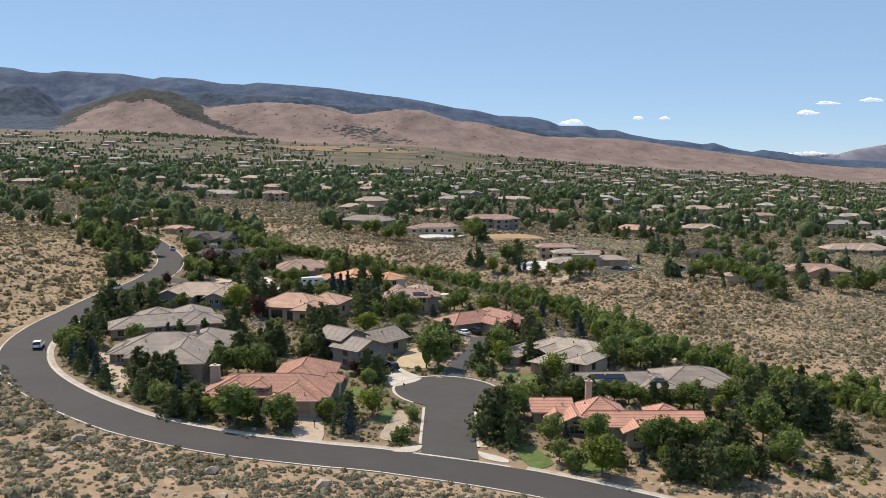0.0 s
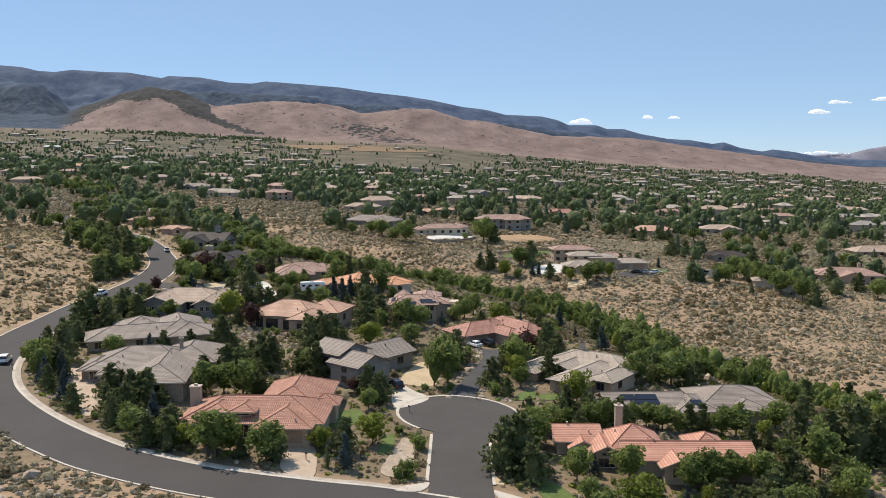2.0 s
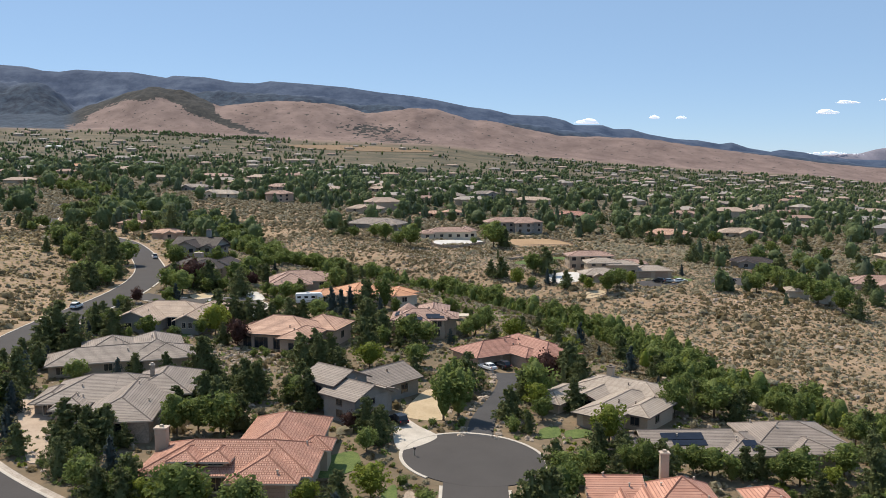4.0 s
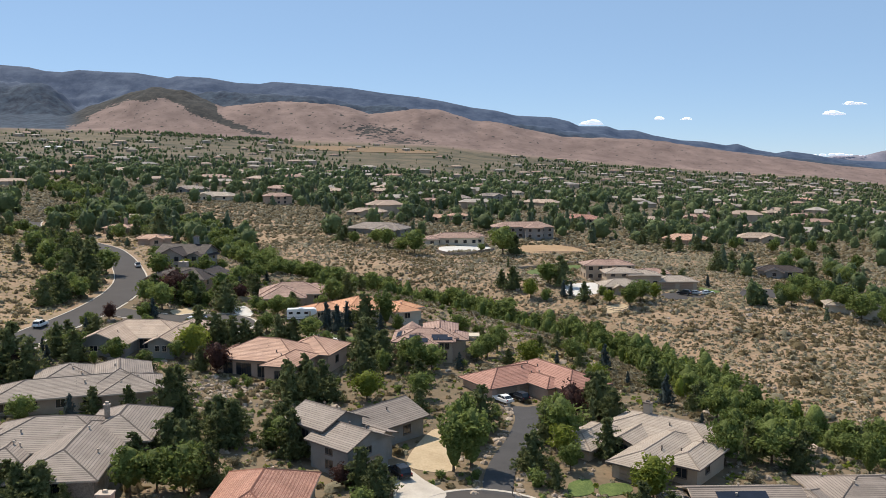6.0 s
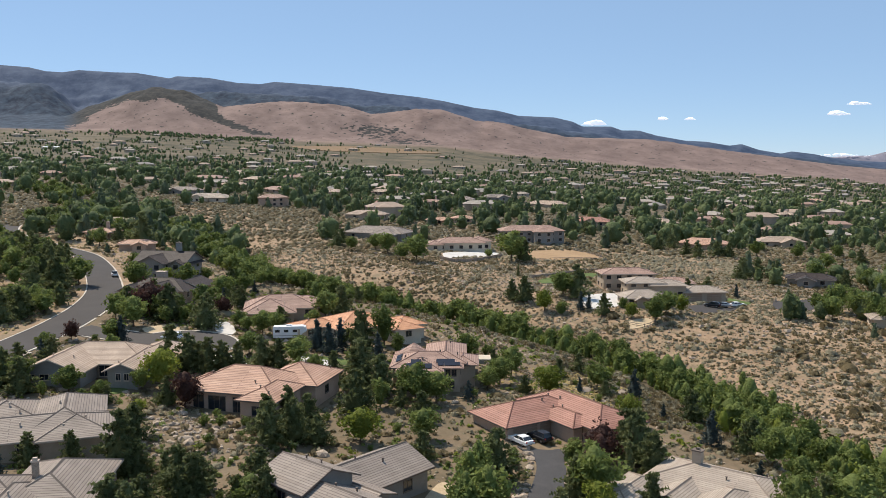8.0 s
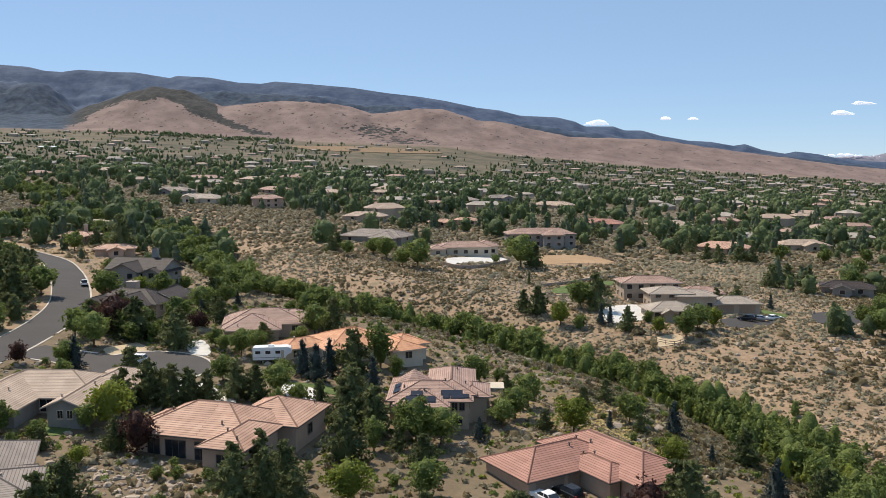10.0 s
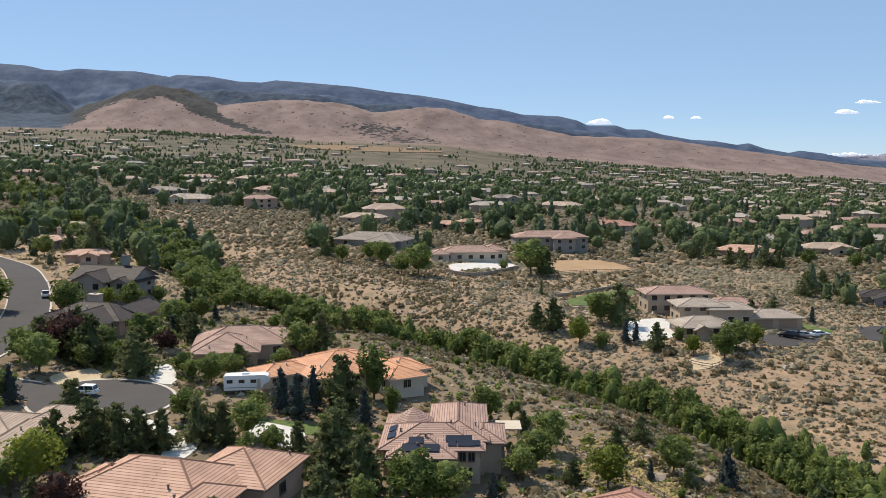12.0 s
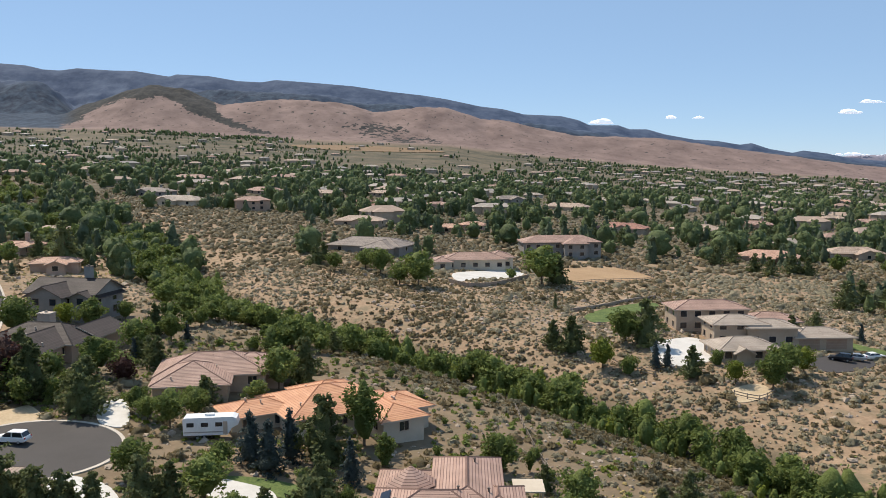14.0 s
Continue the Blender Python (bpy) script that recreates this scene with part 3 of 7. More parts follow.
CUL_TWO = curve_through([(-93.6, 284.2), (-88, 282), (-78, 279.5), (-66, 278)])
HALF = 4.7
band("road", MAIN, -HALF, HALF, 0.10, M["asphalt"], "dark grey asphalt street curving through the estate", "road")
band("road", CUL_ONE, -4.7, 4.7, 0.104, M["asphalt_worn"], "short asphalt street ending in a turning circle", "road")
band("road", CUL_TWO, -4.5, 4.5, 0.104, M["asphalt_worn"], "short asphalt street ending in a turning circle", "road")
patch("road", disc(1.2, 172.0, 11.2), 0.112, M["asphalt_worn"], "round asphalt turning circle of a cul-de-sac", "road")
patch("road", disc(-66.0, 278.0, 11.2), 0.112, M["asphalt_worn"], "round asphalt turning circle of a cul-de-sac", "road")


def kerbs():
    def run(line, inner, outer, keep, label="pale concrete kerb with gutter along the street", lift=0.16, material=None, name="kerb"):
        cut, piece = [], []
        for p in line:
            if keep(p):
                piece.append(p)
            else:
                cut.append(piece)
                piece = []
        for piece in cut + [piece]:
            if len(piece) > 3:
                band(name, np.array(piece), inner, outer, lift, material or M["concrete"], label, name)

    one = lambda p: not (-7.5 < p[0] < 10.0 and p[1] < 140)
    two = lambda p: not (275 < p[1] < 296)
    # a low kerb on the wild side; kerb, then a gravel margin, on the houses' side
    run(MAIN, -HALF, -HALF - 0.32, lambda p: True, "narrow concrete edge along the street")
    run(MAIN, HALF, HALF + 0.5, lambda p: one(p) and two(p))
    for cut in (lambda p: not one(p), lambda p: not two(p)):
        run(MAIN, HALF, HALF + 0.5, cut, "pale concrete gutter across the mouth of a side street", 0.112)
    run(MAIN, HALF + 0.51, HALF + 1.5, lambda p: one(p) and p[1] < 262 and p[0] < 60, "pale gravel margin behind the kerb", 0.14, M["gravel"], "gravel")
    for line, x, y, back in ((CUL_ONE, -3.6, 139.5, 1), (CUL_ONE, 5.8, 138.0, -1)):
        corner = [(x, y), (x - back * 0.4, y - 2.2), (x - back * 1.8, y - 3.6), (x - back * 4.6, y - 4.0 + 0.3 * back), (x - back * 4.4, y - 2.4), (x - back * 1.4, y - 0.6)]
        patch("kerb", round_off(corner, 30), 0.13, M["concrete"], "flared concrete corner where the streets meet", "kerb")
    for s in (1, -1):
        run(CUL_ONE, s * 4.7, s * 5.2, lambda p: 139 < p[1] < 161)
        run(CUL_TWO, s * 4.5, s * 5.0, lambda p: -90 < p[0] < -78)
    for cx, cy, a0, a1 in ((1.2, 172.0, -52, 232), (-66.0, 278.0, -148, 148)):
        arc = np.array([(cx + 11.2 * math.cos(radians(a)), cy + 11.2 * math.sin(radians(a))) for a in np.linspace(a0, a1, 90)])
        band("kerb", arc, -0.0, 0.55, 0.16, M["concrete"], "rolled concrete kerb round the turning circle", "kerb")


kerbs()
BLOCKS = []  # rectangles that are built over: x, y, radius


# ---- houses ----
def box(x0, x1, y0, y1, z0, z1):
    v = [(x, y, z) for z in (z0, z1) for y in (y0, y1) for x in (x0, x1)]
    return v, [(0, 2, 3, 1), (4, 5, 7, 6), (0, 1, 5, 4), (2, 6, 7, 3), (0, 4, 6, 2), (1, 3, 7, 5)]


def boxes(*bs):
    v, f = [], []
    for b in bs:
        a, c = box(*b)
        f += [tuple(i + len(v) for i in q) for q in c]
        v += a
    return v, f


def loft(rings):
    """A closed skin over rings of equal count, capped at both ends."""
    n, v, f = len(rings[0]), [], []
    for r in rings:
        v += [tuple(p) for p in r]
    for k in range(len(rings) - 1):
        f += [(k * n + i, k * n + (i + 1) % n, (k + 1) * n + (i + 1) % n, (k + 1) * n + i) for i in range(n)]
    f += [tuple(range(n))[::-1], tuple(range((len(rings) - 1) * n, len(rings) * n))]
    return v, f


def slab_faces(quads):
    v, f, uv = [], [], []
    for q in quads:
        q = [Vector(p) for p in q]
        along = (q[1] - q[0]).normalized()
        nrm = (q[1] - q[0]).cross(q[-1] - q[0]).normalized()
        up = nrm.cross(along)
        f.append(tuple(range(len(v), len(v) + len(q))))
        v += [tuple(p) for p in q]
        uv += [((p - q[0]).dot(along) + q[0].x, (p - q[0]).dot(up)) for p in q]
    return v, f, uv


def roof(parent, x0, x1, y0, y1, h, pitch, kind, over, material, cap, wall_material, fine=True):
    """A tiled roof with overhanging eaves, fascia and caps on ridges and hips."""
    X0, X1, Y0, Y1, t = x0 - over, x1 + over, y0 - over, y1 + over, 0.22
    z0 = h - over * pitch
    w, d = X1 - X0, Y1 - Y0
    along_x = kind == "gx" or (kind == "hip" and w >= d)
    half = (d if along_x else w) / 2
    zr = z0 + half * pitch
    inset = half if kind == "hip" else 0.0
    if along_x:
        ra, rb = (X0 + inset, (Y0 + Y1) / 2, zr), (X1 - inset, (Y0 + Y1) / 2, zr)
    else:
        ra, rb = ((X0 + X1) / 2, Y0 + inset, zr), ((X0 + X1) / 2, Y1 - inset, zr)
    a, b, c, e = (X0, Y0, z0), (X1, Y0, z0), (X1, Y1, z0), (X0, Y1, z0)
    if along_x:
        quads = [(a, b, rb, ra), (c, e, ra, rb)]
        ends = [(e, a, ra), (b, c, rb)]
    else:
        quads = [(b, c, rb, ra), (e, a, ra, rb)]
        ends = [(a, b, ra), (c, e, rb)]
    if kind == "hip":
        quads += ends
    v, f, uv = slab_faces(quads)
    ob = mesh("roof", v, f, material, parent, uvs=uv)
    # fascia boards and soffit
    fb = [(X0, X1, Y0, Y0 + 0.06, z0 - t, z0 - 0.01), (X0, X1, Y1 - 0.06, Y1, z0 - t, z0 - 0.01), (X0, X0 + 0.06, Y0 + 0.06, Y1 - 0.06, z0 - t, z0 - 0.01), (X1 - 0.06, X1, Y0 + 0.06, Y1 - 0.06, z0 - t, z0 - 0.01)]
    if kind == "hip":
        mesh("soffit", *box(X0 + 0.06, X1 - 0.06, Y0 + 0.06, Y1 - 0.06, z0 - t, z0 - t + 0.05), cap, ob)
    else:
        fb = fb[:2] if along_x else fb[2:]
    for q in fb if fine else ():
        mesh("fascia", *box(*q), cap, ob)
    if kind != "hip":
        for end, r in zip(ends, (ra, rb)):
            p, q = end[0], end[1]
            n = Vector((-1 if along_x and r is ra else 1 if along_x else 0, 0 if along_x else (-1 if r is ra else 1), 0))
            # gable wall, set in under the verge, and the verge boards
            s = [Vector(k) - n * over for k in (p, q, r)]
            low = Vector((0, 0, -0.02))
            gv = [tuple(k + low) for k in s] + [tuple(k + low - n * 0.2) for k in s]
            mesh("gable", gv, [(0, 1, 2), (5, 4, 3), (0, 3, 4, 1), (1, 4, 5, 2), (2, 5, 3, 0)], wall_material, ob)
            for k in (p, q) if fine else ():
                k, rr = Vector(k), Vector(r)
                dz = Vector((0, 0, -t))
                bv = [k, rr, rr + dz, k + dz]
                bv = [tuple(m + n * 0.02) for m in bv] + [tuple(m - n * 0.06) for m in bv]
                mesh("verge_board", bv, [(0, 1, 2, 3), (7, 6, 5, 4), (0, 4, 5, 1), (3, 2, 6, 7)], cap, ob)
    lines = [(ra, rb)] if (Vector(ra) - Vector(rb)).length > 0.5 else []
    if kind == "hip":
        lines += [(a, ra), (e, ra if along_x else rb), (b, rb if along_x else ra), (c, rb)]
    for p, q in lines if fine else ():
        p, q = Vector(p), Vector(q)
        dr = (q - p).normalized()
        side = dr.cross(Vector((0, 0, 1))).normalized() * 0.17
        up = Vector((0, 0, 0.11))
        cv = [p - side - up * 0.6, p + side - up * 0.6, p + up, q - side - up * 0.6, q + side - up * 0.6, q + up]
        cuv = [(0, 0)] * 14
        mesh("ridge_cap", cv, [(0, 2, 5, 3), (2, 1, 4, 5), (0, 1, 2), (3, 5, 4)], material, ob, uvs=cuv)
    return ob


def window(parent, x, y, z, w, h, face, frame_mat, name="window", bars=1, detail=True):
    """A window on a wall that faces -y, +y, -x or +x: frame, sill and glass, set slightly proud."""
    n = {"s": (0, -1), "n": (0, 1), "w": (-1, 0), "e": (1, 0)}[face]
    tx, ty = abs(n[1]), abs(n[0])

    def slab(a0, a1, z0, z1, d0, d1):
        if tx:
            ya, yb = sorted((y + n[1] * d0, y + n[1] * d1))
            return (x + a0, x + a1, ya, yb, z + z0, z + z1)
        xa, xb = sorted((x + n[0] * d0, x + n[0] * d1))
        return (xa, xb, y + a0, y + a1, z + z0, z + z1)

    b = 0.09
    # one moulded ring for the frame
    def at(a, zz, dd):
        return (x + a, y + n[1] * dd, z + zz) if tx else (x + n[0] * dd, y + a, z + zz)

    outer = [(-w / 2 - b, -b), (w / 2 + b, -b), (w / 2 + b, h + b), (-w / 2 - b, h + b)]
    inner = [(-w / 2, 0), (w / 2, 0), (w / 2, h), (-w / 2, h)]
    v = [at(*p, d) for d in (-0.05, 0.07) for p in outer + inner]
    f = []
    for k in range(4):
        j = (k + 1) % 4
        f += [(8 + k, 8 + j, 12 + j, 12 + k), (k, j, 8 + j, 8 + k), (12 + k, 12 + j, 4 + j, 4 + k)]
    fr = mesh(name, v, f, frame_mat, parent)
    mesh("pane", *boxes(slab(-w / 2, w / 2, 0, h, -0.06, 0.02)), M["glass"], fr)
    if detail:
        mesh("sill", *boxes(slab(-w / 2 - b, w / 2 + b, -b - 0.08, -b, -0.04, 0.13)), frame_mat, fr)
        for k in range(bars):
            c = -w / 2 + w * (k + 1) / (bars + 1)
            mesh("mullion", *boxes(slab(c - 0.03, c + 0.03, 0, h, 0.02, 0.05)), frame_mat, fr)
    return fr


def garage_door(parent, x, y, z, w, h, face, material):
    n = {"s": (0, -1), "n": (0, 1), "w": (-1, 0), "e": (1, 0)}[face]
    rows = []
    for k in range(4):
        z0, z1 = z + h * k / 4 + 0.02, z + h * (k + 1) / 4 - 0.02
        if n[1]:
            ya, yb = sorted((y - n[1] * 0.05, y + n[1] * 0.05))
            rows.append((x - w / 2, x + w / 2, ya, yb, z0, z1))
        else:
            xa, xb = sorted((x - n[0] * 0.05, x + n[0] * 0.05))
            rows.append((xa, xb, y - w / 2, y + w / 2, z0, z1))
    d = mesh("garage_door", *boxes(rows[0]), material, parent)
    for r in rows[1:]:
        mesh("door_panel", *boxes(r), material, d)
    return d


def house(label, x, y, turn, wings, roof_mat, wall_mat, trim_mat=None, group="houses of the estate", openings=(), chimneys=(), panels=(), drop=2.0, vents=0):
    """wings: x0, x1, y0, y1, wall height, pitch, kind, in metres round the house's own centre."""
    trim_mat = trim_mat or M["trim"]
    base = ground(x, y) + 0.05
    ob = tagged(new("house"), label, "house", group)
    ob.matrix_world = pose(x, y, base, 0, 0, turn)
    c, s = math.cos(radians(turn)), math.sin(radians(turn))
    for k, (x0, x1, y0, y1, h, pitch, kind) in enumerate(wings):
        e = 0.012 * k
        v, f = boxes((x0 + e, x1 - e, y0 + e, y1 - e, -drop - e, h - 0.05 - e))
        mesh("wall", v, f, wall_mat, ob)
        roof(ob, x0, x1, y0, y1, h, pitch, kind, 0.75, roof_mat, trim_mat, wall_mat, y < 480)
        mx, my = (x0 + x1) / 2, (y0 + y1) / 2
        BLOCKS.append((x + c * mx - s * my, y + s * mx + c * my, max(x1 - x0, y1 - y0) / 2 + 0.8, min(x1 - x0, y1 - y0) / 2 + 0.8, turn if x1 - x0 > y1 - y0 else turn + 90))
    for o in openings:
        if o[0] == "w":
            window(ob, *o[1:7], trim_mat, bars=o[7] if len(o) > 7 else 1, detail=y < 330)
        elif o[0] == "g":
            garage_door(ob, *o[1:7], M["garage_paint"])
        elif o[0] == "d":
            v, f = box(o[1] - 0.5, o[1] + 0.5, o[2] - 0.05, o[2] + 0.05, o[3], o[3] + 2.1)
            mesh("door", v, f, M["wood_dark"], ob)
    for cx, cy, z0, z1, w in chimneys:
        ch = mesh("chimney", *boxes((cx - w / 2, cx + w / 2, cy - w / 2.6, cy + w / 2.6, z0, z1)), wall_mat, ob)
        mesh("chimney_cap", *boxes((cx - w / 2 - 0.12, cx + w / 2 + 0.12, cy - w / 2.6 - 0.12, cy + w / 2.6 + 0.12, z1, z1 + 0.18), (cx - 0.25, cx + 0.25, cy - 0.2, cy + 0.2, z1 + 0.18, z1 + 0.5)), trim_mat, ch)
    if y < 330:
        # vent pipes and small vent hoods on the slopes
        rnd = random.Random(int(abs(x) * 10 + y))
        for x0, x1, y0, y1, h, pitch, kind in wings[:3]:
            for k in range(2):
                vx, vy = rnd.uniform(x0 + 1, x1 - 1), rnd.uniform(y0 + 1, y1 - 1)
                rise = {"hip": min(vx - x0, x1 - vx, vy - y0, y1 - vy), "gx": min(vy - y0, y1 - vy), "gy": min(vx - x0, x1 - vx)}[kind]
                z = h + pitch * rise
                ring = [[(vx + r * math.cos(a), vy + r * math.sin(a), z + q) for a in np.linspace(0, 2 * math.pi, 8, endpoint=False)] for r, q in ((0.13, -0.3), (0.11, 0.38), (0.19, 0.4), (0.16, 0.5))]
                v, f = loft(ring)
                mesh("vent_pipe", v, f, trim_mat, ob)
    for px, py, pz, pw, pd, slope_x, slope_y in panels:
        v = [Vector((px + a * pw / 2, py + b * pd / 2, pz + slope_x * a * pw / 2 + slope_y * b * pd / 2 + t)) for t in (0, 0.06) for b in (-1, 1) for a in (-1, 1)]
        mesh("solar_panel", v, [(0, 2, 3, 1), (4, 5, 7, 6), (0, 1, 5, 4), (2, 6, 7, 3), (0, 4, 6, 2), (1, 3, 7, 5)], M["solar"], ob, "dark solar panel")
    return ob


def auto_windows(wings, every=4.2):
    """Windows along the faces of each wing."""
    out = []
    for x0, x1, y0, y1, h, pitch, kind in wings:
        levels = (0.9,) if h < 4.5 else (0.9, 3.6)
        for z in levels:
            for k in range(max(1, int((x1 - x0) / every))):
                n = max(1, int((x1 - x0) / every))
                out.append(("w", x0 + (k + 0.5) * (x1 - x0) / n, y0, z, 1.5, 1.35, "s"))
            for k in range(max(1, int((y1 - y0) / every))):
                n = max(1, int((y1 - y0) / every))
                out.append(("w", x1, y0 + (k + 0.5) * (y1 - y0) / n, z, 1.3, 1.35, "e"))
                out.append(("w", x0, y0 + (k + 0.5) * (y1 - y0) / n, z, 1.3, 1.35, "w"))
    return out


def near_houses():
    # orange barrel tiles, two dormers, garage by the street
    W = [(-12.5, 10.5, -5.5, 6.5, 3.0, 0.42, "hip"), (-1.5, 9.6, 0.5, 19, 3.2, 0.45, "hip"), (0.5, 9, -8, 4, 3.0, 0.42, "hip"), (-8.2, -5.2, -4.4, 0.5, 4.55, 0.4, "hip"), (-3.8, -0.8, -4.4, 0.5, 4.55, 0.4, "hip"), (7.5, 11.6, 4.5, 8.5, 3.2, 0.5, "hip")]
    house("low stucco house with orange barrel-tile roof and two dormers", -32, 158.5, 0, W, M["roof_orange"], M["stucco_tan"],
          openings=[("g", 3.0, -8, 0.1, 2.6, 2.3, "s"), ("g", 6.6, -8, 0.1, 2.6, 2.3, "s"), ("w", -6.7, -4.4, 3.6, 2.0, 0.65, "s", 2), ("w", -2.3, -4.4, 3.6, 2.0, 0.65, "s", 2), ("w", -9, -5.5, 0.8, 1.8, 1.6, "s"), ("w", -5.5, -5.5, 0.8, 1.8, 1.6, "s"), ("w", -2, -5.5, 0.3, 1.4, 2.2, "s"),
                    ("w", 9.6, 8, 0.8, 1.6, 1.6, "e"), ("w", 9.6, 13, 0.8, 1.6, 1.6, "e"), ("w", 10.5, 3, 0.8, 1.4, 1.6, "e")],
          chimneys=[(-12.3, 3.5, 0, 6.2, 1.7)])
    # peach tiles, several gables
    W = [(-14, -7.2, 1.8, 9, 3.4, 0.38, "gx"), (-6, 2.2, -2.5, 5.7, 3.6, 0.6, "hip"), (-4, 15.5, -5.8, 1.5, 3.0, 0.38, "gx"), (-9, -4.6, -3, 5, 3.0, 0.45, "gy"), (7.5, 12.5, -1.2, 4.6, 3.2, 0.55, "hip"), (1, 5.5, -8.5, -1, 2.8, 0.40, "gy"), (-11.8, -8.2, 0.2, 6, 2.9, 0.5, "gy")]
    house("low stucco house with peach-coloured tile roof and several gables", 31, 153, 0, W, M["roof_peach"], M["stucco_tan"],
          openings=[("w", -6.8, -3, 2.2, 1.4, 0.5, "s"), ("w", -6.8, -3, 0.4, 2.6, 1.4, "s", 2), ("w", -10, 0.2, 0.8, 1.6, 1.3, "s"), ("w", 3.2, -8.5, 0.8, 1.8, 1.4, "s"), ("g", 9, -5.8, 0.1, 4.8, 2.3, "s"), ("w", 13.5, -5.8, 0.8, 1.5, 1.4, "s")],
          chimneys=[(-3.2, 6.3, 3, 7.6, 1.2)])
    # grey tiles with solar panels on two slopes
    W = [(-17.5, -3, -1.0, 7.5, 2.9, 0.34, "gx"), (1, 15.5, -0.5, 11, 2.9, 0.35, "hip"), (-5, 2.5, -4, 6.5, 2.7, 0.32, "hip"), (6, 12.5, -3.5, 4, 2.6, 0.31, "hip"), (-21, -16, 0.5, 7, 2.4, 0.30, "hip")]
    house("low house with pale grey tile roof carrying solar panels", 47, 179, 3, W, M["roof_grey"], M["stucco_tan"], openings=auto_windows(W[:2]), drop=3.0,
          panels=[(-11.2, 1.35, 3.79, 7.0, 1.7, 0, 0.34), (-10.4, -0.3, 3.23, 5.6, 1.3, 0, 0.34), (-1.0, -1.7, 3.53, 2.2, 1.5, 0, 0.32), (-0.4, -3.1, 3.08, 1.6, 1.1, 0, 0.32)])
    # warm grey tiles: a long ridge, a garage wing towards the street and a low side wing
    W = [(-12, 6.5, 2, 12.5, 3.2, 0.33, "hip"), (-3, 4, -12.5, 6, 3.1, 0.34, "hip"), (3, 8.2, -7.2, 4, 3.0, 0.34, "hip"), (-14.5, -8.5, -9.5, 3, 2.9, 0.35, "hip"), (-8.5, -3.5, -3.5, 5, 3.0, 0.36, "gy")]
    house("low house with warm grey tile roof in several hips", 30, 200, -37, W, M["roof_greige"], M["stucco_tan"], trim_mat=M["trim_dark"], drop=3.0, chimneys=[(-6.5, 7.6, 4, 6.6, 1.3)],
          openings=[("g", 0.6, -12.5, 0.1, 4.6, 2.3, "s"), ("w", 5.8, -7.2, 0.8, 1.6, 1.4, "s"), ("w", -5.9, -3.5, 0.3, 2.2, 2.1, "s", 2), ("w", -11.5, -9.5, 0.8, 1.8, 1.4, "s"), ("w", -3, -8, 0.8, 1.6, 1.4, "w"), ("w", 8.2, -3, 0.8, 1.5, 1.4, "e"), ("w", 6.5, 7, 0.8, 1.8, 1.4, "e")])
    # red tiles, L-shaped round a forecourt
    W = [(0.8, 18, 0.5, 10.5, 3.0, 0.40, "hip"), (11.8, 21.5, -9.5, 11.5, 3.3, 0.42, "hip"), (9.8, 15, -5.5, 4, 3.1, 0.40, "hip")]
    W = [(a - 12, b - 12, c, d, h, p, k) for a, b, c, d, h, p, k in W]
    house("low L-shaped house with red tile roof round a forecourt", 12.9, 233.2, 33, W, M["roof_red"], M["stucco_pink"],
          openings=[("g", -7.5, 0.5, 0.1, 4.9, 2.2, "s"), ("g", -3, 0.5, 0.1, 2.6, 2.2, "s"), ("d", 0.2, -5.5, 0.1), ("w", 2.4, -9.5, 0.8, 1.8, 1.4, "s"), ("w", 6.8, -9.5, 0.8, 1.8, 1.4, "s"), ("w", 9.5, -3, 0.8, 1.8, 1.4, "e")], trim_mat=M["trim_dark"])
    # tall grey house, gable towards the street
    W = [(-4, 4, -4, 4, 4.8, 0.42, "gy"), (-2.5, 5.5, 3, 11, 6.0, 0.42, "gy"), (5, 19, 2.5, 12, 3.4, 0.42, "gx"), (3.5, 7.5, -1.5, 4, 4.0, 0.3, "gy")]
    house("tall grey stucco house with plain gables and double garage", -19.2, 188.7, 50, W, M["roof_grey"], M["stucco_grey"], trim_mat=M["trim_dark"],
          openings=[("g", 0.0, -4, 0.1, 4.8, 2.3, "s"), ("w", 0, -4, 3.1, 1.2, 0.9, "s"), ("w", -4, 0, 3.0, 1.4, 1.0, "w"), ("w", -4, 0, 0.9, 1.4, 1.2, "w"), ("w", 10, 2.5, 0.9, 1.6, 1.4, "s"), ("w", 15, 2.5, 0.9, 1.6, 1.4, "s"), ("w", 19, 7, 0.9, 1.6, 1.4, "e"), ("w", -2.5, 7, 3.6, 1.4, 1.2, "w")])
    # grey tiles, stone turret
    W = [(-11, 8, -6, 7.5, 3.1, 0.40, "hip"), (-1.5, 8.5, -17.5, 5, 3.1, 0.40, "hip"), (-8, -3.5, -9.5, -2, 3.0, 0.42, "hip"), (2, 12, -3, 12, 3.3, 0.42, "hip"), (-12.5, -8, -5, 4, 2.9, 0.40, "hip")]
    house("low house with grey tile roof and stone porch", -60, 186, 8, W, M["roof_grey"], M["stone_veneer"], openings=[("w", -5.8, -9.5, 0.3, 2.4, 2.2, "s", 2), ("w", -10, -6, 0.8, 1.4, 1.6, "s"), ("w", -1.5, -11, 0.8, 1.6, 1.5, "w"), ("w", 3.5, -17.5, 0.8, 2.0, 1.5, "s"), ("w", 8.5, -10, 0.8, 1.6, 1.5, "e")],
          chimneys=[(5.0, 3.0, 4, 6.5, 0.7)])
    # long grey-tan roof
    W = [(-13, 12.5, -5, 5, 3.0, 0.36, "hip"), (2, 12, -4, 14.5, 3.2, 0.42, "hip"), (-7, 4, 3, 15, 3.0, 0.38, "hip"), (4, 13.5, -6, 4, 3.0, 0.36, "hip")]
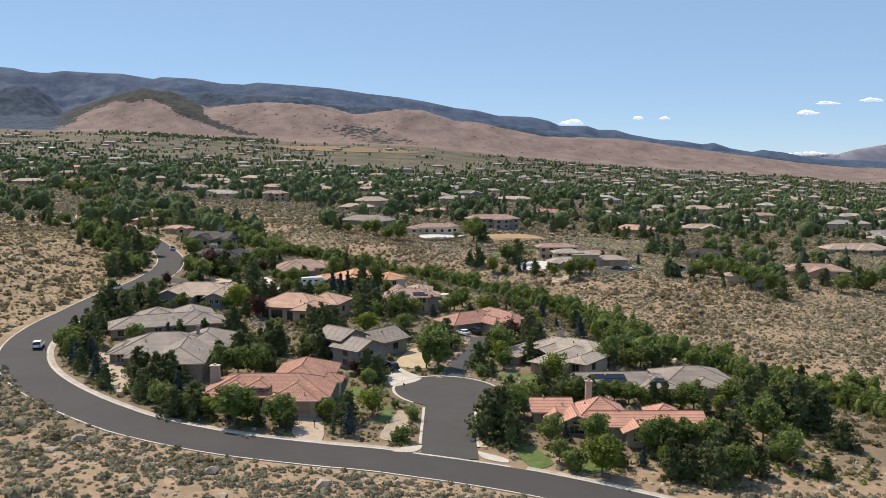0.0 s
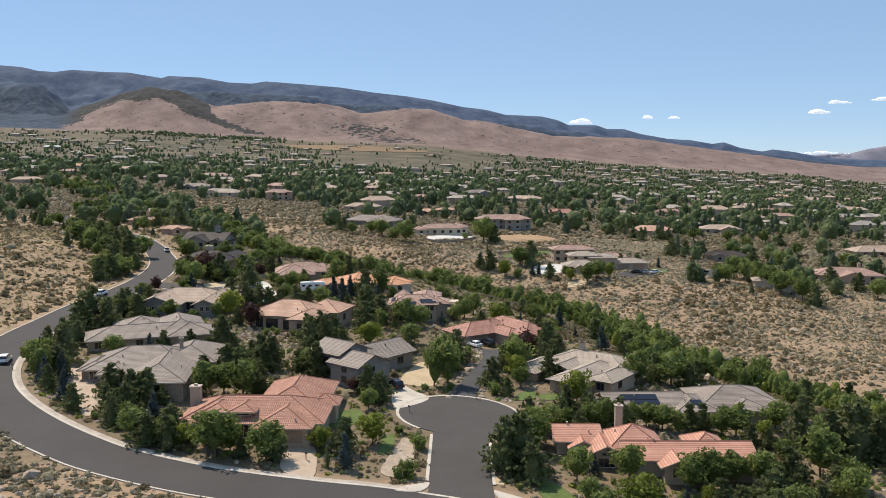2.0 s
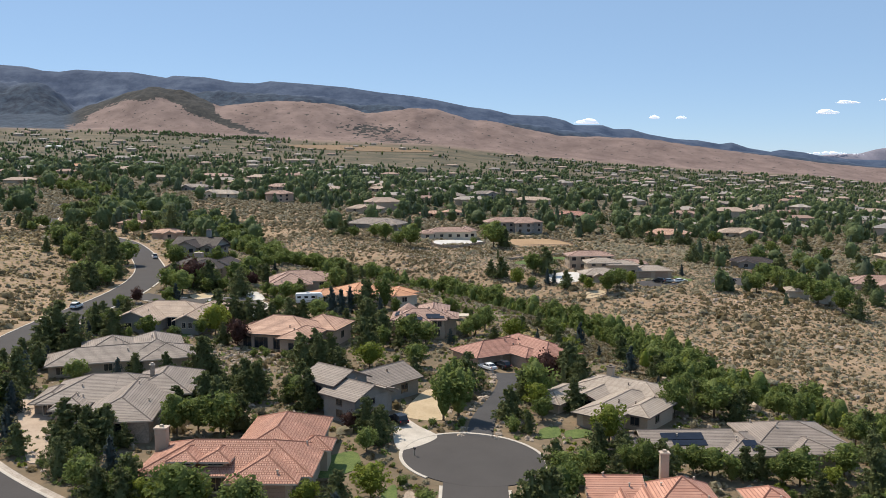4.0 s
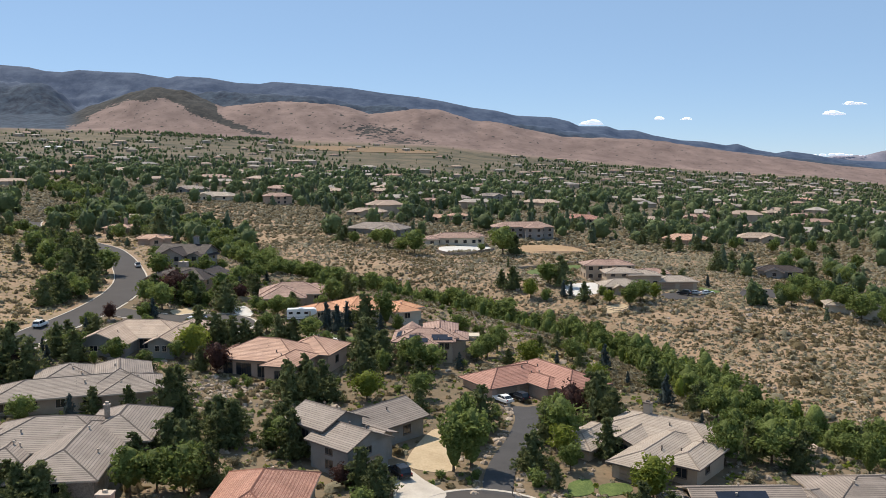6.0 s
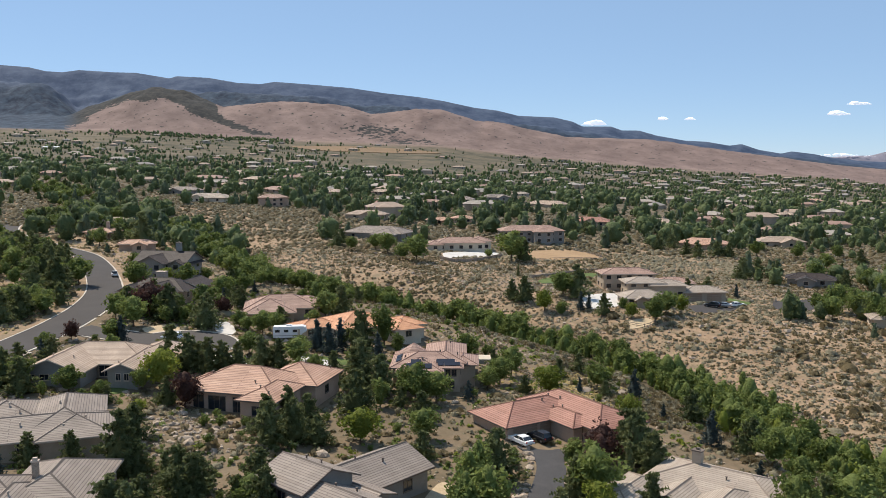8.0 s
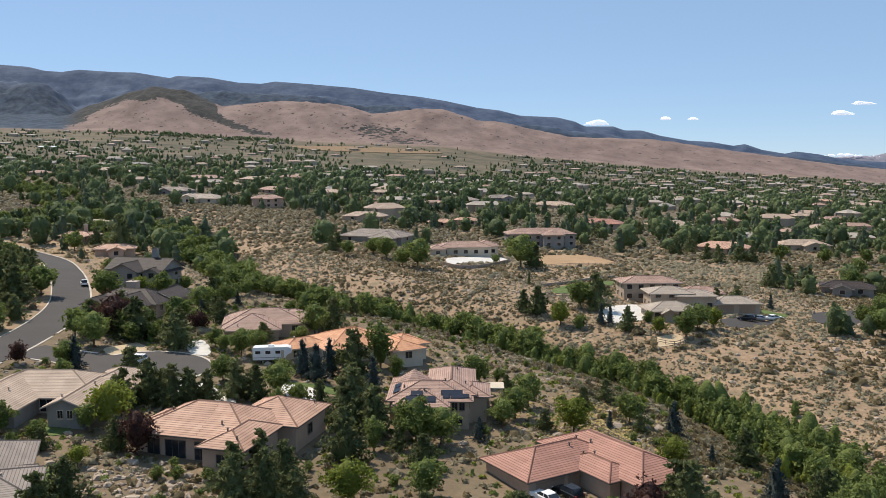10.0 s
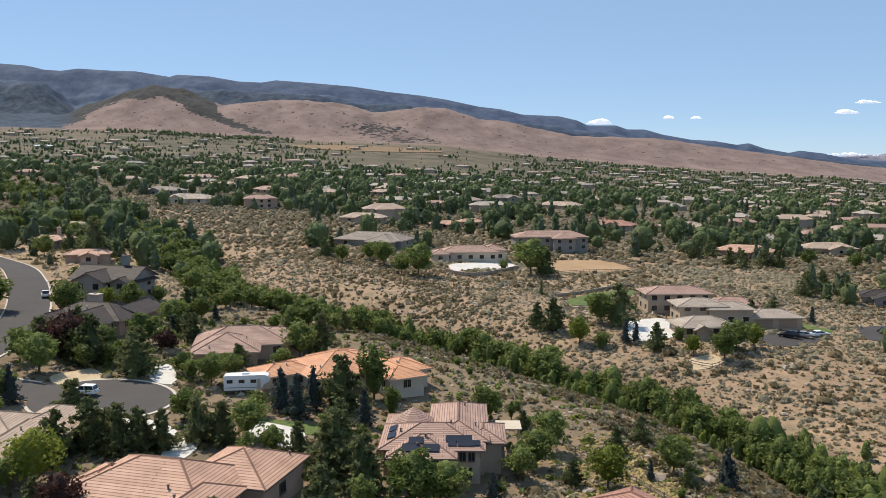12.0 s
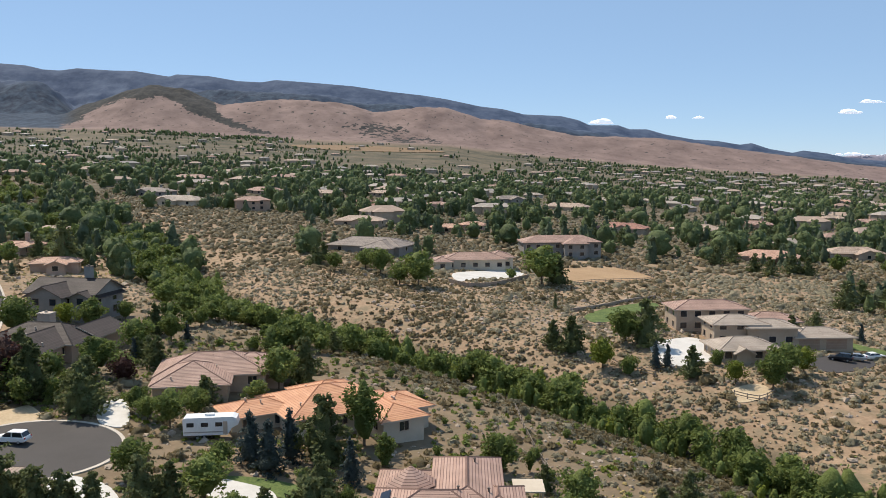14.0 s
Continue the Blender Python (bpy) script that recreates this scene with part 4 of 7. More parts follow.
    house("long low house with weathered grey tile roof", -69, 209.5, 22, W, M["roof_grey"], M["stucco_tan"], openings=auto_windows(W[:2]))
    # beige roof, two gables to the south
    W = [(-10.5, 9.5, -3.5, 9, 3.0, 0.40, "hip"), (-10.8, 0.2, -10.5, 3, 3.0, 0.40, "gy"), (4.5, 10, -9, 3, 3.0, 0.42, "gy"), (5, 12.5, 2, 13, 3.0, 0.4, "hip")]
    house("low house with beige tile roof and two gables", -73, 250.5, 0, W, M["roof_tan"], M["stucco_grey"], trim_mat=M["trim"],
          openings=[("w", -8.6, -10.5, 0.9, 1.1, 1.3, "s"), ("w", -6.3, -10.5, 1.3, 1.6, 1.0, "s"), ("w", 6.5, -9, 0.9, 0.8, 1.2, "s"), ("w", 8, -9, 0.9, 0.8, 1.2, "s"), ("w", 2.2, -3.5, 0.3, 3.0, 2.1, "s", 2)])
    # salmon tiles
    W = [(-10, 8, -5.5, 7.5, 3.8, 0.44, "hip"), (2.6, 8.6, -8.6, 2, 3.7, 0.42, "hip"), (0.5, 11, 3, 14, 3.7, 0.42, "hip"), (-11.6, -6, -3, 5, 3.5, 0.40, "hip")]
    house("low house with salmon tile roof and arched veranda", -41.4, 237.6, -14, W, M["roof_salmon"], M["stucco_pink"], trim_mat=M["trim_dark"], drop=3.0,
          openings=[("w", -7, -5.5, 0.1, 1.9, 2.5, "s"), ("w", -3.5, -5.5, 0.1, 3.2, 2.5, "s", 2), ("w", 0.4, -5.5, 0.1, 1.6, 2.5, "s"), ("w", 5.6, -8.6, 0.8, 1.6, 1.5, "s"), ("w", -11.6, 0.5, 0.3, 2.4, 2.2, "w"), ("w", 8.6, -4, 0.8, 1.5, 1.4, "e"), ("w", 11, 8, 0.8, 1.5, 1.4, "e")])
    # mottled pink tiles, solar panels, a small turret behind
    W = [(-8, 5, -5.2, 4.5, 4.7, 0.37, "hip"), (-6.8, 1.2, -7.8, 0, 4.5, 0.4, "hip"), (-1.6, 5.6, -2, 14.5, 4.9, 0.37, "hip"), (-8.5, 2, 6.5, 15, 3.0, 0.36, "hip"), (3, 8, -1.0, 6.5, 4.3, 0.36, "hip")]
    pink = house("two-storey stucco house with mottled pink tile roof and solar panels", -9.5, 258.5, 0, W, M["roof_pink"], M["stucco_tan"], trim_mat=M["trim_dark"], drop=3.0,
          openings=[("w", -5, -7.8, 2.8, 1.2, 1.2, "s"), ("w", -1, -7.8, 2.8, 1.2, 1.2, "s"), ("w", 2.6, -5.2, 2.8, 0.8, 1.2, "s"), ("w", 3.8, -5.2, 2.8, 0.8, 1.2, "s"), ("w", 5, -3, 2.8, 1.2, 1.2, "e"), ("w", -8, -2, 2.8, 1.6, 1.3, "w"), ("w", 3.0, -5.2, 0.4, 1.6, 1.4, "s"), ("w", -4.5, -7.8, 0.4, 2.0, 1.5, "s"), ("w", 5.6, 9, 2.8, 1.2, 1.2, "e"), ("w", 8, 3, 0.6, 1.4, 1.4, "e")],
          panels=[(-4.2, -6.7, 5.06, 2.4, 1.4, 0, 0.4), (-1.6, -6.7, 5.06, 2.2, 1.4, 0, 0.4), (-3.6, -5.3, 5.6, 2.0, 1.2, 0, 0.4), (2.1, -3.7, 5.36, 3.6, 1.2, 0, 0.37), (3.0, -4.75, 4.97, 2.2, 0.9, 0, 0.37), (1.2, -4.75, 4.97, 1.1, 0.9, 0, 0.37), (4.2, -4.6, 5.02, 1.6, 1.0, 0, 0.37), (-7.2, -1.8, 5.12, 1.1, 2.6, 0.37, 0), (-7.2, 1.2, 5.12, 1.1, 2.4, 0.37, 0)])
    # eight-sided turret with a pointed roof over the rear wing
    ring = lambda r, z: [(-4.6 + r * math.cos(a), 5.6 + r * math.sin(a), z) for a in np.linspace(0, 2 * math.pi, 8, endpoint=False) + math.pi / 8]
    turret = mesh("turret", *loft([ring(2.5, 2.8), ring(2.5, 5.2)]), M["stucco_tan"], pink)
    quads = [(p, q, (-4.6, 5.6, 7.0)) for p, q in zip(ring(3.1, 5.0), np.roll(np.array(ring(3.1, 5.0)), -1, 0).tolist())]
    v, f, uv = slab_faces(quads)
    mesh("turret_roof", v, f, M["roof_pink"], turret, uvs=uv)
    mesh("patio_cover", *box(7.6, 11.4, 8.4, 12.6, 2.7, 2.86), M["stucco_cream"], pink, "flat pale patio cover")
    for px, py in ((11.1, 8.7), (11.1, 12.3)):
        mesh("patio_post", *box(px - 0.1, px + 0.1, py - 0.1, py + 0.1, -2.5, 2.72), M["stucco_cream"], pink)
    # bright orange tiles
    W = [(-7, 9, -5.5, 9, 3.0, 0.34, "hip"), (-14.4, -4.5, 0, 6.9, 3.0, 0.34, "hip"), (4.2, 11, -12.8, 2, 3.0, 0.34, "hip"), (7, 14.4, -8.2, 0, 2.9, 0.34, "hip"), (-1, 8.5, 3, 11.5, 3.0, 0.34, "hip")]
    house("wide low house with bright orange tile roof", -30, 297, 32, W, M["roof_bright"], M["stucco_cream"], openings=auto_windows(W[:3]))
    # tan tiles
    W = [(-9, 9, -3, 9, 3.1, 0.40, "hip"), (-8.8, 3, -9, 3, 3.0, 0.40, "hip"), (1, 12, -1, 9, 3.0, 0.38, "hip")]
    house("low house with tan tile roof under trees", -51.5, 311.5, 12, W, M["roof_pink"], M["stucco_tan"], openings=auto_windows(W[:2]))
    # dark shingled houses by the street
    W = [(-9, 9, -5, 6, 3.2, 0.45, "hip"), (-2, 7.5, -12, 2, 3.2, 0.42, "gy"), (-8.5, -3.5, -8, 2, 3.2, 0.5, "gy"), (2, 10, 2, 12, 3.2, 0.42, "gy")]
    house("low house with dark brown shingle roof and small cupola", -88.5, 326.5, -8, W, M["roof_slate"], M["stucco_pink"], trim_mat=M["trim"], openings=auto_windows(W[:2]), chimneys=[(-1.0, 2.5, 4, 7.0, 2.6)])
    W = [(-9, 8, -5, 6, 6.0, 0.45, "gx"), (-6, 2.5, -9, 2, 5.8, 0.48, "gy"), (3, 8.5, -7, 5, 5.2, 0.45, "gy")]
    house("tall house with dark slate roof and stone chimney", -97.5, 360, -10, W, M["roof_slate"], M["stucco_grey"], trim_mat=M["trim_dark"], openings=auto_windows(W), chimneys=[(2.5, 1.5, 4, 11.0, 1.6)])


near_houses()


def hill_houses():
    # the grey villa on the far bank
    g = "villas on the far bank"
    W = [(-8.5, 8.5, -4, 5, 5.6, 0.30, "hip")]
    house("two-storey tan villa with low brown tile roof", 50, 371, 4, W, M["roof_pink"], M["stucco_tan"], openings=auto_windows(W, 3.2), group=g)
    W = [(-9, 2.5, -4, 5, 5.0, 0.28, "hip"), (-2, 9, -5, 3, 4.4, 0.28, "hip")]
    house("grey villa with layered pale grey tile roofs", 56, 358.5, 2, W, M["roof_greige"], M["stucco_tan"], openings=auto_windows(W, 3.2), group=g)
    W = [(-6.5, 6.5, -4.5, 4, 3.1, 0.30, "hip")]
    house("low grey garage wing with tile roof", 71, 359, 4, W, M["roof_greige"], M["stucco_tan"], openings=[("g", -3.3, -4.5, 0.1, 4.6, 2.3, "s"), ("g", 2.8, -4.5, 0.1, 4.6, 2.3, "s")], group=g)
    W = [(-6.3, 6.3, -4, 5, 2.9, 0.36, "hip"), (-3.5, -0.5, -5.2, -2, 2.6, 0.5, "gy")]
    house("low stucco pavilion with grey hip roof and arched door", 49.5, 342, 6, W, M["roof_greige"], M["stucco_tan"], openings=auto_windows(W[:1], 3.0), group=g)
    W = [(-6, 6, -4, 4, 3.0, 0.32, "hip")]
    house("low tan wing with brown tile roof", 66.5, 375, -4, W, M["roof_pink"], M["stucco_tan"], openings=auto_windows(W), group=g)
    W = [(-11, 9, -4, 6, 3.6, 0.34, "hip"), (-15, -9, -6, 3, 3.2, 0.34, "hip"), (4, 12, -2, 8, 4.0, 0.36, "hip")]
    house("low tan villa with pinkish tile roof and colonnade", -4, 449, 8, W, M["roof_pink"], M["stucco_cream"], openings=auto_windows(W, 3.4), group="villas on the far bank")
    W = [(-15, 15, -5, 7, 6.0, 0.34, "hip"), (0, 9, -9, 2, 5.8, 0.36, "hip")]
    house("two-storey grey-walled villa with tan tile roof and white deck", 29, 499, 6, W, M["roof_pink"], M["stucco_grey"], openings=auto_windows(W, 3.4), group="villas on the far bank")


hill_houses()


# ---- drives, lawns, gravel ----
patch("driveway", round_off([(-28.3, 150.5), (-22.9, 151.5), (-21.0, 145.4), (-20.7, 138.3), (-25.0, 140.2), (-26.7, 145.2)]), 0.13, M["tan_paving"], "tan paved driveway before a garage", "driveway")
patch("driveway", round_off([(-77.6, 184.7), (-73.6, 185.6), (-65.4, 172.3), (-60.2, 165.8), (-62.3, 159.0), (-68.2, 168.8)]), 0.13, M["tan_paving"], "tan paved forecourt beside a house", "driveway")
patch("driveway", round_off([(-11.3, 189.9), (-7.9, 185.4), (-4.7, 180.6), (-8.7, 174.6), (-11.0, 174.3), (-12.2, 182.5)]), 0.13, M["concrete"], "pale concrete driveway before a garage", "driveway")
patch("gravel_bed", round_off([(-11.0, 192.4), (-7.6, 207.3), (-4.6, 204.9), (-3.6, 194.3), (-3.8, 190.0), (-7.8, 189.0)]), 0.08, M["sand"], "sandy gravel bed with low shrubs", "gravel")
patch("lawn", round_off([(-61.7, 221.1), (-60.3, 226.4), (-56.3, 216.7), (-55.0, 208.4), (-57.3, 209.5)]), 0.08, M["lawn"], "small mown green lawn between houses", "lawn")
patch("gravel_bed", round_off([(-49.2, 198.9), (-46.5, 201.2), (-44.0, 193.8), (-45.1, 191.0)]), 0.08, M["sand"], "sandy gravel bed between trees", "gravel")
patch("lawn", round_off([(13.2, 187.9), (16.4, 190.1), (16.3, 185.2), (13.0, 183.4)]), 0.08, M["lawn"], "small mown green lawn before a house", "lawn")
patch("lawn", round_off([(17.8, 188.1), (21.8, 189.4), (22.0, 186.4), (17.6, 184.1)]), 0.08, M["lawn"], "small mown green lawn before a house", "lawn")
patch("lawn", round_off([(-28.4, 210.8), (-27.6, 212.9), (-26.5, 206.4), (-27.4, 204.8)]), 0.08, M["lawn"], "small mown green lawn beside a house", "lawn")
patch("lawn", round_off([(-38.9, 273.0), (-34.3, 273.4), (-28.9, 271.9), (-23.3, 269.0), (-24.8, 266.9), (-29.8, 267.7), (-34.4, 269.9)]), 0.08, M["lawn"], "curved mown green lawn behind a house", "lawn")
patch("driveway", round_off([(-40.2, 272.2), (-35.6, 271.4), (-31.6, 269.3), (-30.2, 265.2), (-30.9, 261.6), (-34.6, 263.1), (-39.1, 267.1)]), 0.10, M["pale_concrete"], "white concrete drive between houses", "driveway")
patch("driveway", round_off([(-65.5, 297.3), (-63.7, 301.2), (-60.5, 297.0), (-57.8, 288.9), (-61.9, 289.6)]), 0.13, M["pale_concrete"], "white concrete driveway at a turning circle", "driveway")
patch("driveway", round_off([(-55.2, 269.2), (-48.8, 263.5), (-44.7, 260.6), (-45.5, 253.5), (-47.9, 254.0), (-50.0, 261.7)]), 0.10, M["pale_concrete"], "white concrete driveway curving to a house", "driveway")
patch("gravel_bed", round_off([(-79.8, 288.9), (-77.1, 293.0), (-75.0, 295.0), (-69.7, 288.5), (-72.5, 285.2), (-76.7, 284.3)]), 0.08, M["sand"], "tan gravel bed with boulders by the kerb", "gravel")
patch("terrace", round_off([(-11.4, 434.3), (-1.0, 443.8), (7.5, 448.9), (11.3, 440.3), (3.9, 429.0), (-3.1, 427.3), (-9.7, 419.1)]), 0.10, M["pale_concrete"], "white concrete terrace before a villa", "terrace")
patch("paddock", round_off([(23.4, 457.3), (44.2, 472.3), (54.2, 457.3), (53.1, 448.1), (34.3, 434.6), (23.4, 432.4)]), 0.06, M["paddock_earth"], "fenced paddock of dry orange-tan earth", "paddock")
patch("lawn", round_off([(21.8, 376.8), (30.5, 390.8), (43.4, 402.6), (44.1, 395.4), (34.5, 380.8), (24.2, 369.4)]), 0.08, M["lawn"], "curved mown green lawn beside a villa", "lawn")
patch("terrace", round_off([(31.8, 348.3), (39.3, 356.9), (44.7, 358.4), (45.4, 348.9), (41.3, 337.3), (32.3, 335.3)]), 0.10, M["pale_concrete"], "pale concrete terrace before a villa", "terrace")
patch("terrace", round_off([(41.8, 323.1), (47.1, 324.6), (47.9, 320.5), (43.3, 317.8), (40.5, 318.4)]), 0.10, M["sand"], "sandy lookout with timber edge", "terrace")
patch("driveway", round_off([(62.6, 342.8), (70.5, 349.6), (72.4, 345.3), (78.4, 346.9), (74.8, 340.4), (64.3, 334.3)]), 0.10, M["asphalt"], "asphalt forecourt before villa garages", "driveway")
patch("lawn", round_off([(81.9, 364.4), (84.3, 360.7), (86.6, 358.1), (83.2, 353.0), (79.1, 357.1)]), 0.08, M["lawn"], "strip of mown green lawn by a drive", "lawn")
patch("lawn", round_off([(-11.9, 156.0), (-10.4, 159.8), (-9.7, 155.7), (-10.2, 150.9), (-12.0, 150.0)]), 0.08, M["lawn"], "small mown green lawn beside a drive", "lawn")
patch("lawn", round_off([(-23.0, 166.0), (-19.0, 171.2), (-16.9, 170.9), (-16.1, 165.9), (-18.4, 162.0), (-21.4, 160.7)]), 0.08, M["lawn"], "small mown green lawn behind a house", "lawn")
patch("gravel_bed", round_off([(-11.0, 142.7), (-9.2, 154.0), (-8.3, 157.9), (-6.9, 155.6), (-6.2, 147.7), (-7.4, 141.2)]), 0.08, M["rock"], "grey boulder bed beside the street", "gravel")
patch("gravel_bed", round_off([(4.2, 155.1), (5.1, 155.9), (5.8, 145.3), (7.5, 140.6), (4.5, 141.1), (3.2, 142.9)]), 0.08, M["sand"], "tan gravel verge beside the street", "gravel")
patch("lawn", round_off([(13.4, 142.8), (16.1, 140.5), (18.0, 134.7), (14.6, 132.0), (12.4, 138.1)]), 0.08, M["lawn"], "small mown green lawn by the street", "lawn")
patch("lawn", round_off([(23.0, 137.1), (26.1, 138.5), (27.1, 133.6), (23.0, 131.3)]), 0.08, M["lawn"], "small mown green lawn by the street", "lawn")
patch("lawn", round_off([(-69.2, 242.1), (-67.6, 246.6), (-64.6, 240.4), (-66.6, 238.0)]), 0.08, M["lawn"], "small mown green lawn behind a house", "lawn")
patch("road", round_off([(95.8, 363.1), (106.0, 369.4), (113.6, 372.3), (107.8, 352.4), (99.4, 350.5), (91.6, 348.8)]), 0.10, M["asphalt"], "asphalt lane ending before the villas", "road")
patch("road", round_off([(225.1, 728.1), (250.9, 757.8), (229.3, 692.5), (203.2, 641.2), (205.2, 663.9)]), 0.10, M["asphalt"], "bend of an asphalt street among trees", "road")
patch("lawn", round_off([(-37.7, 238.0), (-36.3, 240.3), (-31.9, 237.0), (-33.1, 234.0)]), 0.08, M["lawn"], "small mown green lawn behind a house", "lawn")
patch("driveway", round_off([(-56.0, 258.2), (-58.6, 269.0), (-54.6, 269.4), (-50.4, 266.6), (-47.1, 259.7)]), 0.11, M["pale_concrete"], "broad white concrete driveway by a turning circle", "driveway")
DRIVE = curve_through([(9.2, 223.9), (9.2, 215.4), (6.9, 204.3), (4.4, 195.8), (2.9, 188.4), (2.5, 182.0)])
band("driveway", DRIVE, -2.2, 2.2, 0.13, M["asphalt_dark"], "dark asphalt drive winding up to a house", "driveway")
patch("driveway", round_off([(4.7, 224.8), (7.8, 222.7), (11.6, 224.5), (11.5, 219.2), (8.4, 216.0), (6.2, 221.5)]), 0.136, M["asphalt_dark"], "dark asphalt forecourt before a garage", "driveway")


# ---- trees and shrubs ----
def cards(rnd, centres, size, flat=0.0):
    """Small bent leaf tufts at the centres: two triangles each."""
    n = len(centres)
    a = rnd.normal(size=(n, 3))
    a[:, 2] *= 1 - flat
    a /= np.linalg.norm(a, axis=1)[:, None]
    b = np.cross(a, rnd.normal(size=(n, 3)))
    b /= np.linalg.norm(b, axis=1)[:, None]
    s = size * rnd.uniform(0.6, 1.35, (n, 1))
    c = np.asarray(centres)
    bend = np.cross(a, b) * s * 0.25
    v = np.stack([c - a * s, c - b * s * 0.55 + bend, c + a * s, c + b * s * 0.55 + bend], 1).reshape(-1, 3)
    return v, np.arange(4 * n).reshape(-1, 4)


def crown_points(rnd, kind, n):
    """Leaf places of a tree one metre high (crown from the bough line up)."""
    out = []
    if kind in ("pine", "spruce", "cypress"):
        wide = {"pine": 0.42, "spruce": 0.29, "cypress": 0.14}[kind]
        tiers = 13
        for k in range(tiers):
            z = 0.05 + 0.91 * k / tiers
            r = wide * (1 - (z - 0.04) / 0.97) ** (0.75 if kind == "pine" else 0.95)
            boughs = max(3, int(9 * (1 - k / tiers)) + 2)
            for b in range(boughs):
                ang = rnd.uniform(0, 2 * np.pi)
                reach = r * rnd.uniform(0.55, 1.3)
                m = max(2, int(n / tiers / boughs * (1.4 - 0.8 * k / tiers)))
                t = rnd.uniform(0.15, 1, m) ** 0.7
                p = np.stack([np.cos(ang) * reach * t, np.sin(ang) * reach * t, z + rnd.normal(0, 0.02, m) + (0.02 - 0.05 * t if kind == "spruce" else 0.03 * t)], 1)
                p[:, :2] += rnd.normal(0, 0.018, (m, 2))
                out.append(p)
    else:
        wide, low = {"broad": (0.40, 0.16), "poplar": (0.23, 0.10), "shrub": (0.5, 0.02), "round": (0.42, 0.12)}[kind]
        blobs = 38
        mid, half = (1 + low) / 2, (1 - low) / 2
        for k in range(blobs):
            d = rnd.normal(size=3)
            d /= np.linalg.norm(d)
            q = rnd.uniform(0.35, 0.86)
            c = np.array([d[0] * wide * q, d[1] * wide * q, mid + d[2] * half * q])
            r = rnd.uniform(0.09, 0.17) * (wide / 0.36) ** 0.5
            m = n // blobs
            e = rnd.normal(size=(m, 3))
            e /= np.linalg.norm(e, axis=1)[:, None]
            out.append(c + e * r * rnd.uniform(0.6, 1.05, (m, 1)) * np.array([1, 1, 0.8]))
    p = np.concatenate(out)
    p[:, 2] = np.maximum(p[:, 2], 0.02)
    return p


def core(rnd, profile, sides, n=1):
    """Lumpy closed bodies, one metre high: the dense inside of n crowns, as rings of (height, radius)."""
    k = len(profile)
    v = np.zeros((n, k * sides + 1, 3))
    for r, (z, rad) in enumerate(profile):
        a = (np.arange(sides) + 0.5 * (r % 2)) / sides * 2 * np.pi + rnd.normal(0, 0.12, (n, sides))
        w = rad * 0.74 * rnd.uniform(0.6, 1.2, (n, sides))
        v[:, r * sides:(r + 1) * sides] = np.stack([np.cos(a) * w, np.sin(a) * w, z + rnd.uniform(-0.035, 0.035, (n, sides))], -1)
    v[:, -1, 2] = profile[-1][0] + rnd.uniform(0.03, 0.09, n)
    i = np.arange(sides)
    j = (i + 1) % sides
    f = [np.stack(t, 1) + r * sides for r in range(k - 1) for t in ((i, j, i + sides), (j, j + sides, i + sides))]
    f.append(np.stack([i + (k - 1) * sides, j + (k - 1) * sides, np.full(sides, k * sides)], 1))
    return v, np.concatenate(f)


CORES = {"pine": ((0.05, 0.22), (0.2, 0.28), (0.42, 0.19), (0.6, 0.13), (0.78, 0.075), (0.9, 0.03)), "spruce": ((0.1, 0.17), (0.2, 0.19), (0.42, 0.135), (0.62, 0.09), (0.8, 0.045), (0.92, 0.02)),
         "cypress": ((0.08, 0.08), (0.3, 0.1), (0.6, 0.075), (0.85, 0.035)), "broad": ((0.22, 0.14), (0.36, 0.27), (0.55, 0.3), (0.74, 0.24), (0.88, 0.12)), "round": ((0.2, 0.14), (0.34, 0.29), (0.54, 0.32), (0.74, 0.25), (0.88, 0.12)),
         "poplar": ((0.14, 0.1), (0.3, 0.16), (0.55, 0.17), (0.78, 0.12), (0.9, 0.06)), "shrub": ((0.02, 0.34), (0.3, 0.38), (0.58, 0.32), (0.78, 0.18))}


def trunk_mesh(name, rnd, kind, height, material):
    v, f = [], []

    def limb(p, q, r0, r1):
        p, q = Vector(p), Vector(q)
        d = (q - p).normalized()
        s = d.orthogonal().normalized()
        t = d.cross(s)
        k = len(v)
        for c, r in ((p, r0), (q, r1)):
            for i in range(6):
                a = i * math.pi / 3
                v.append(tuple(c + (s * math.cos(a) + t * math.sin(a)) * r))
        f.extend([(k + i, k + (i + 1) % 6, k + 6 + (i + 1) % 6, k + 6 + i) for i in range(6)])

    top = 0.9 if kind in ("pine", "spruce", "cypress") else 0.62
    limb((0, 0, -0.06), (0, 0, 0.2), 0.022, 0.018)
    limb((0, 0, 0.2), (rnd.uniform(-0.03, 0.03), rnd.uniform(-0.03, 0.03), top), 0.018, 0.005)
    for k in range(7):
        z = rnd.uniform(0.18, 0.55)
        a = rnd.uniform(0, 6.28)
        r = 0.17 if kind in ("broad", "round", "pine") else 0.1
        limb((0, 0, z), (math.cos(a) * r, math.sin(a) * r, z + 0.15), 0.010, 0.003)
    me = bpy.data.meshes.new(name)
    me.from_pydata(v, [], f)
    me.materials.append(material)
    return me


TREES = {}
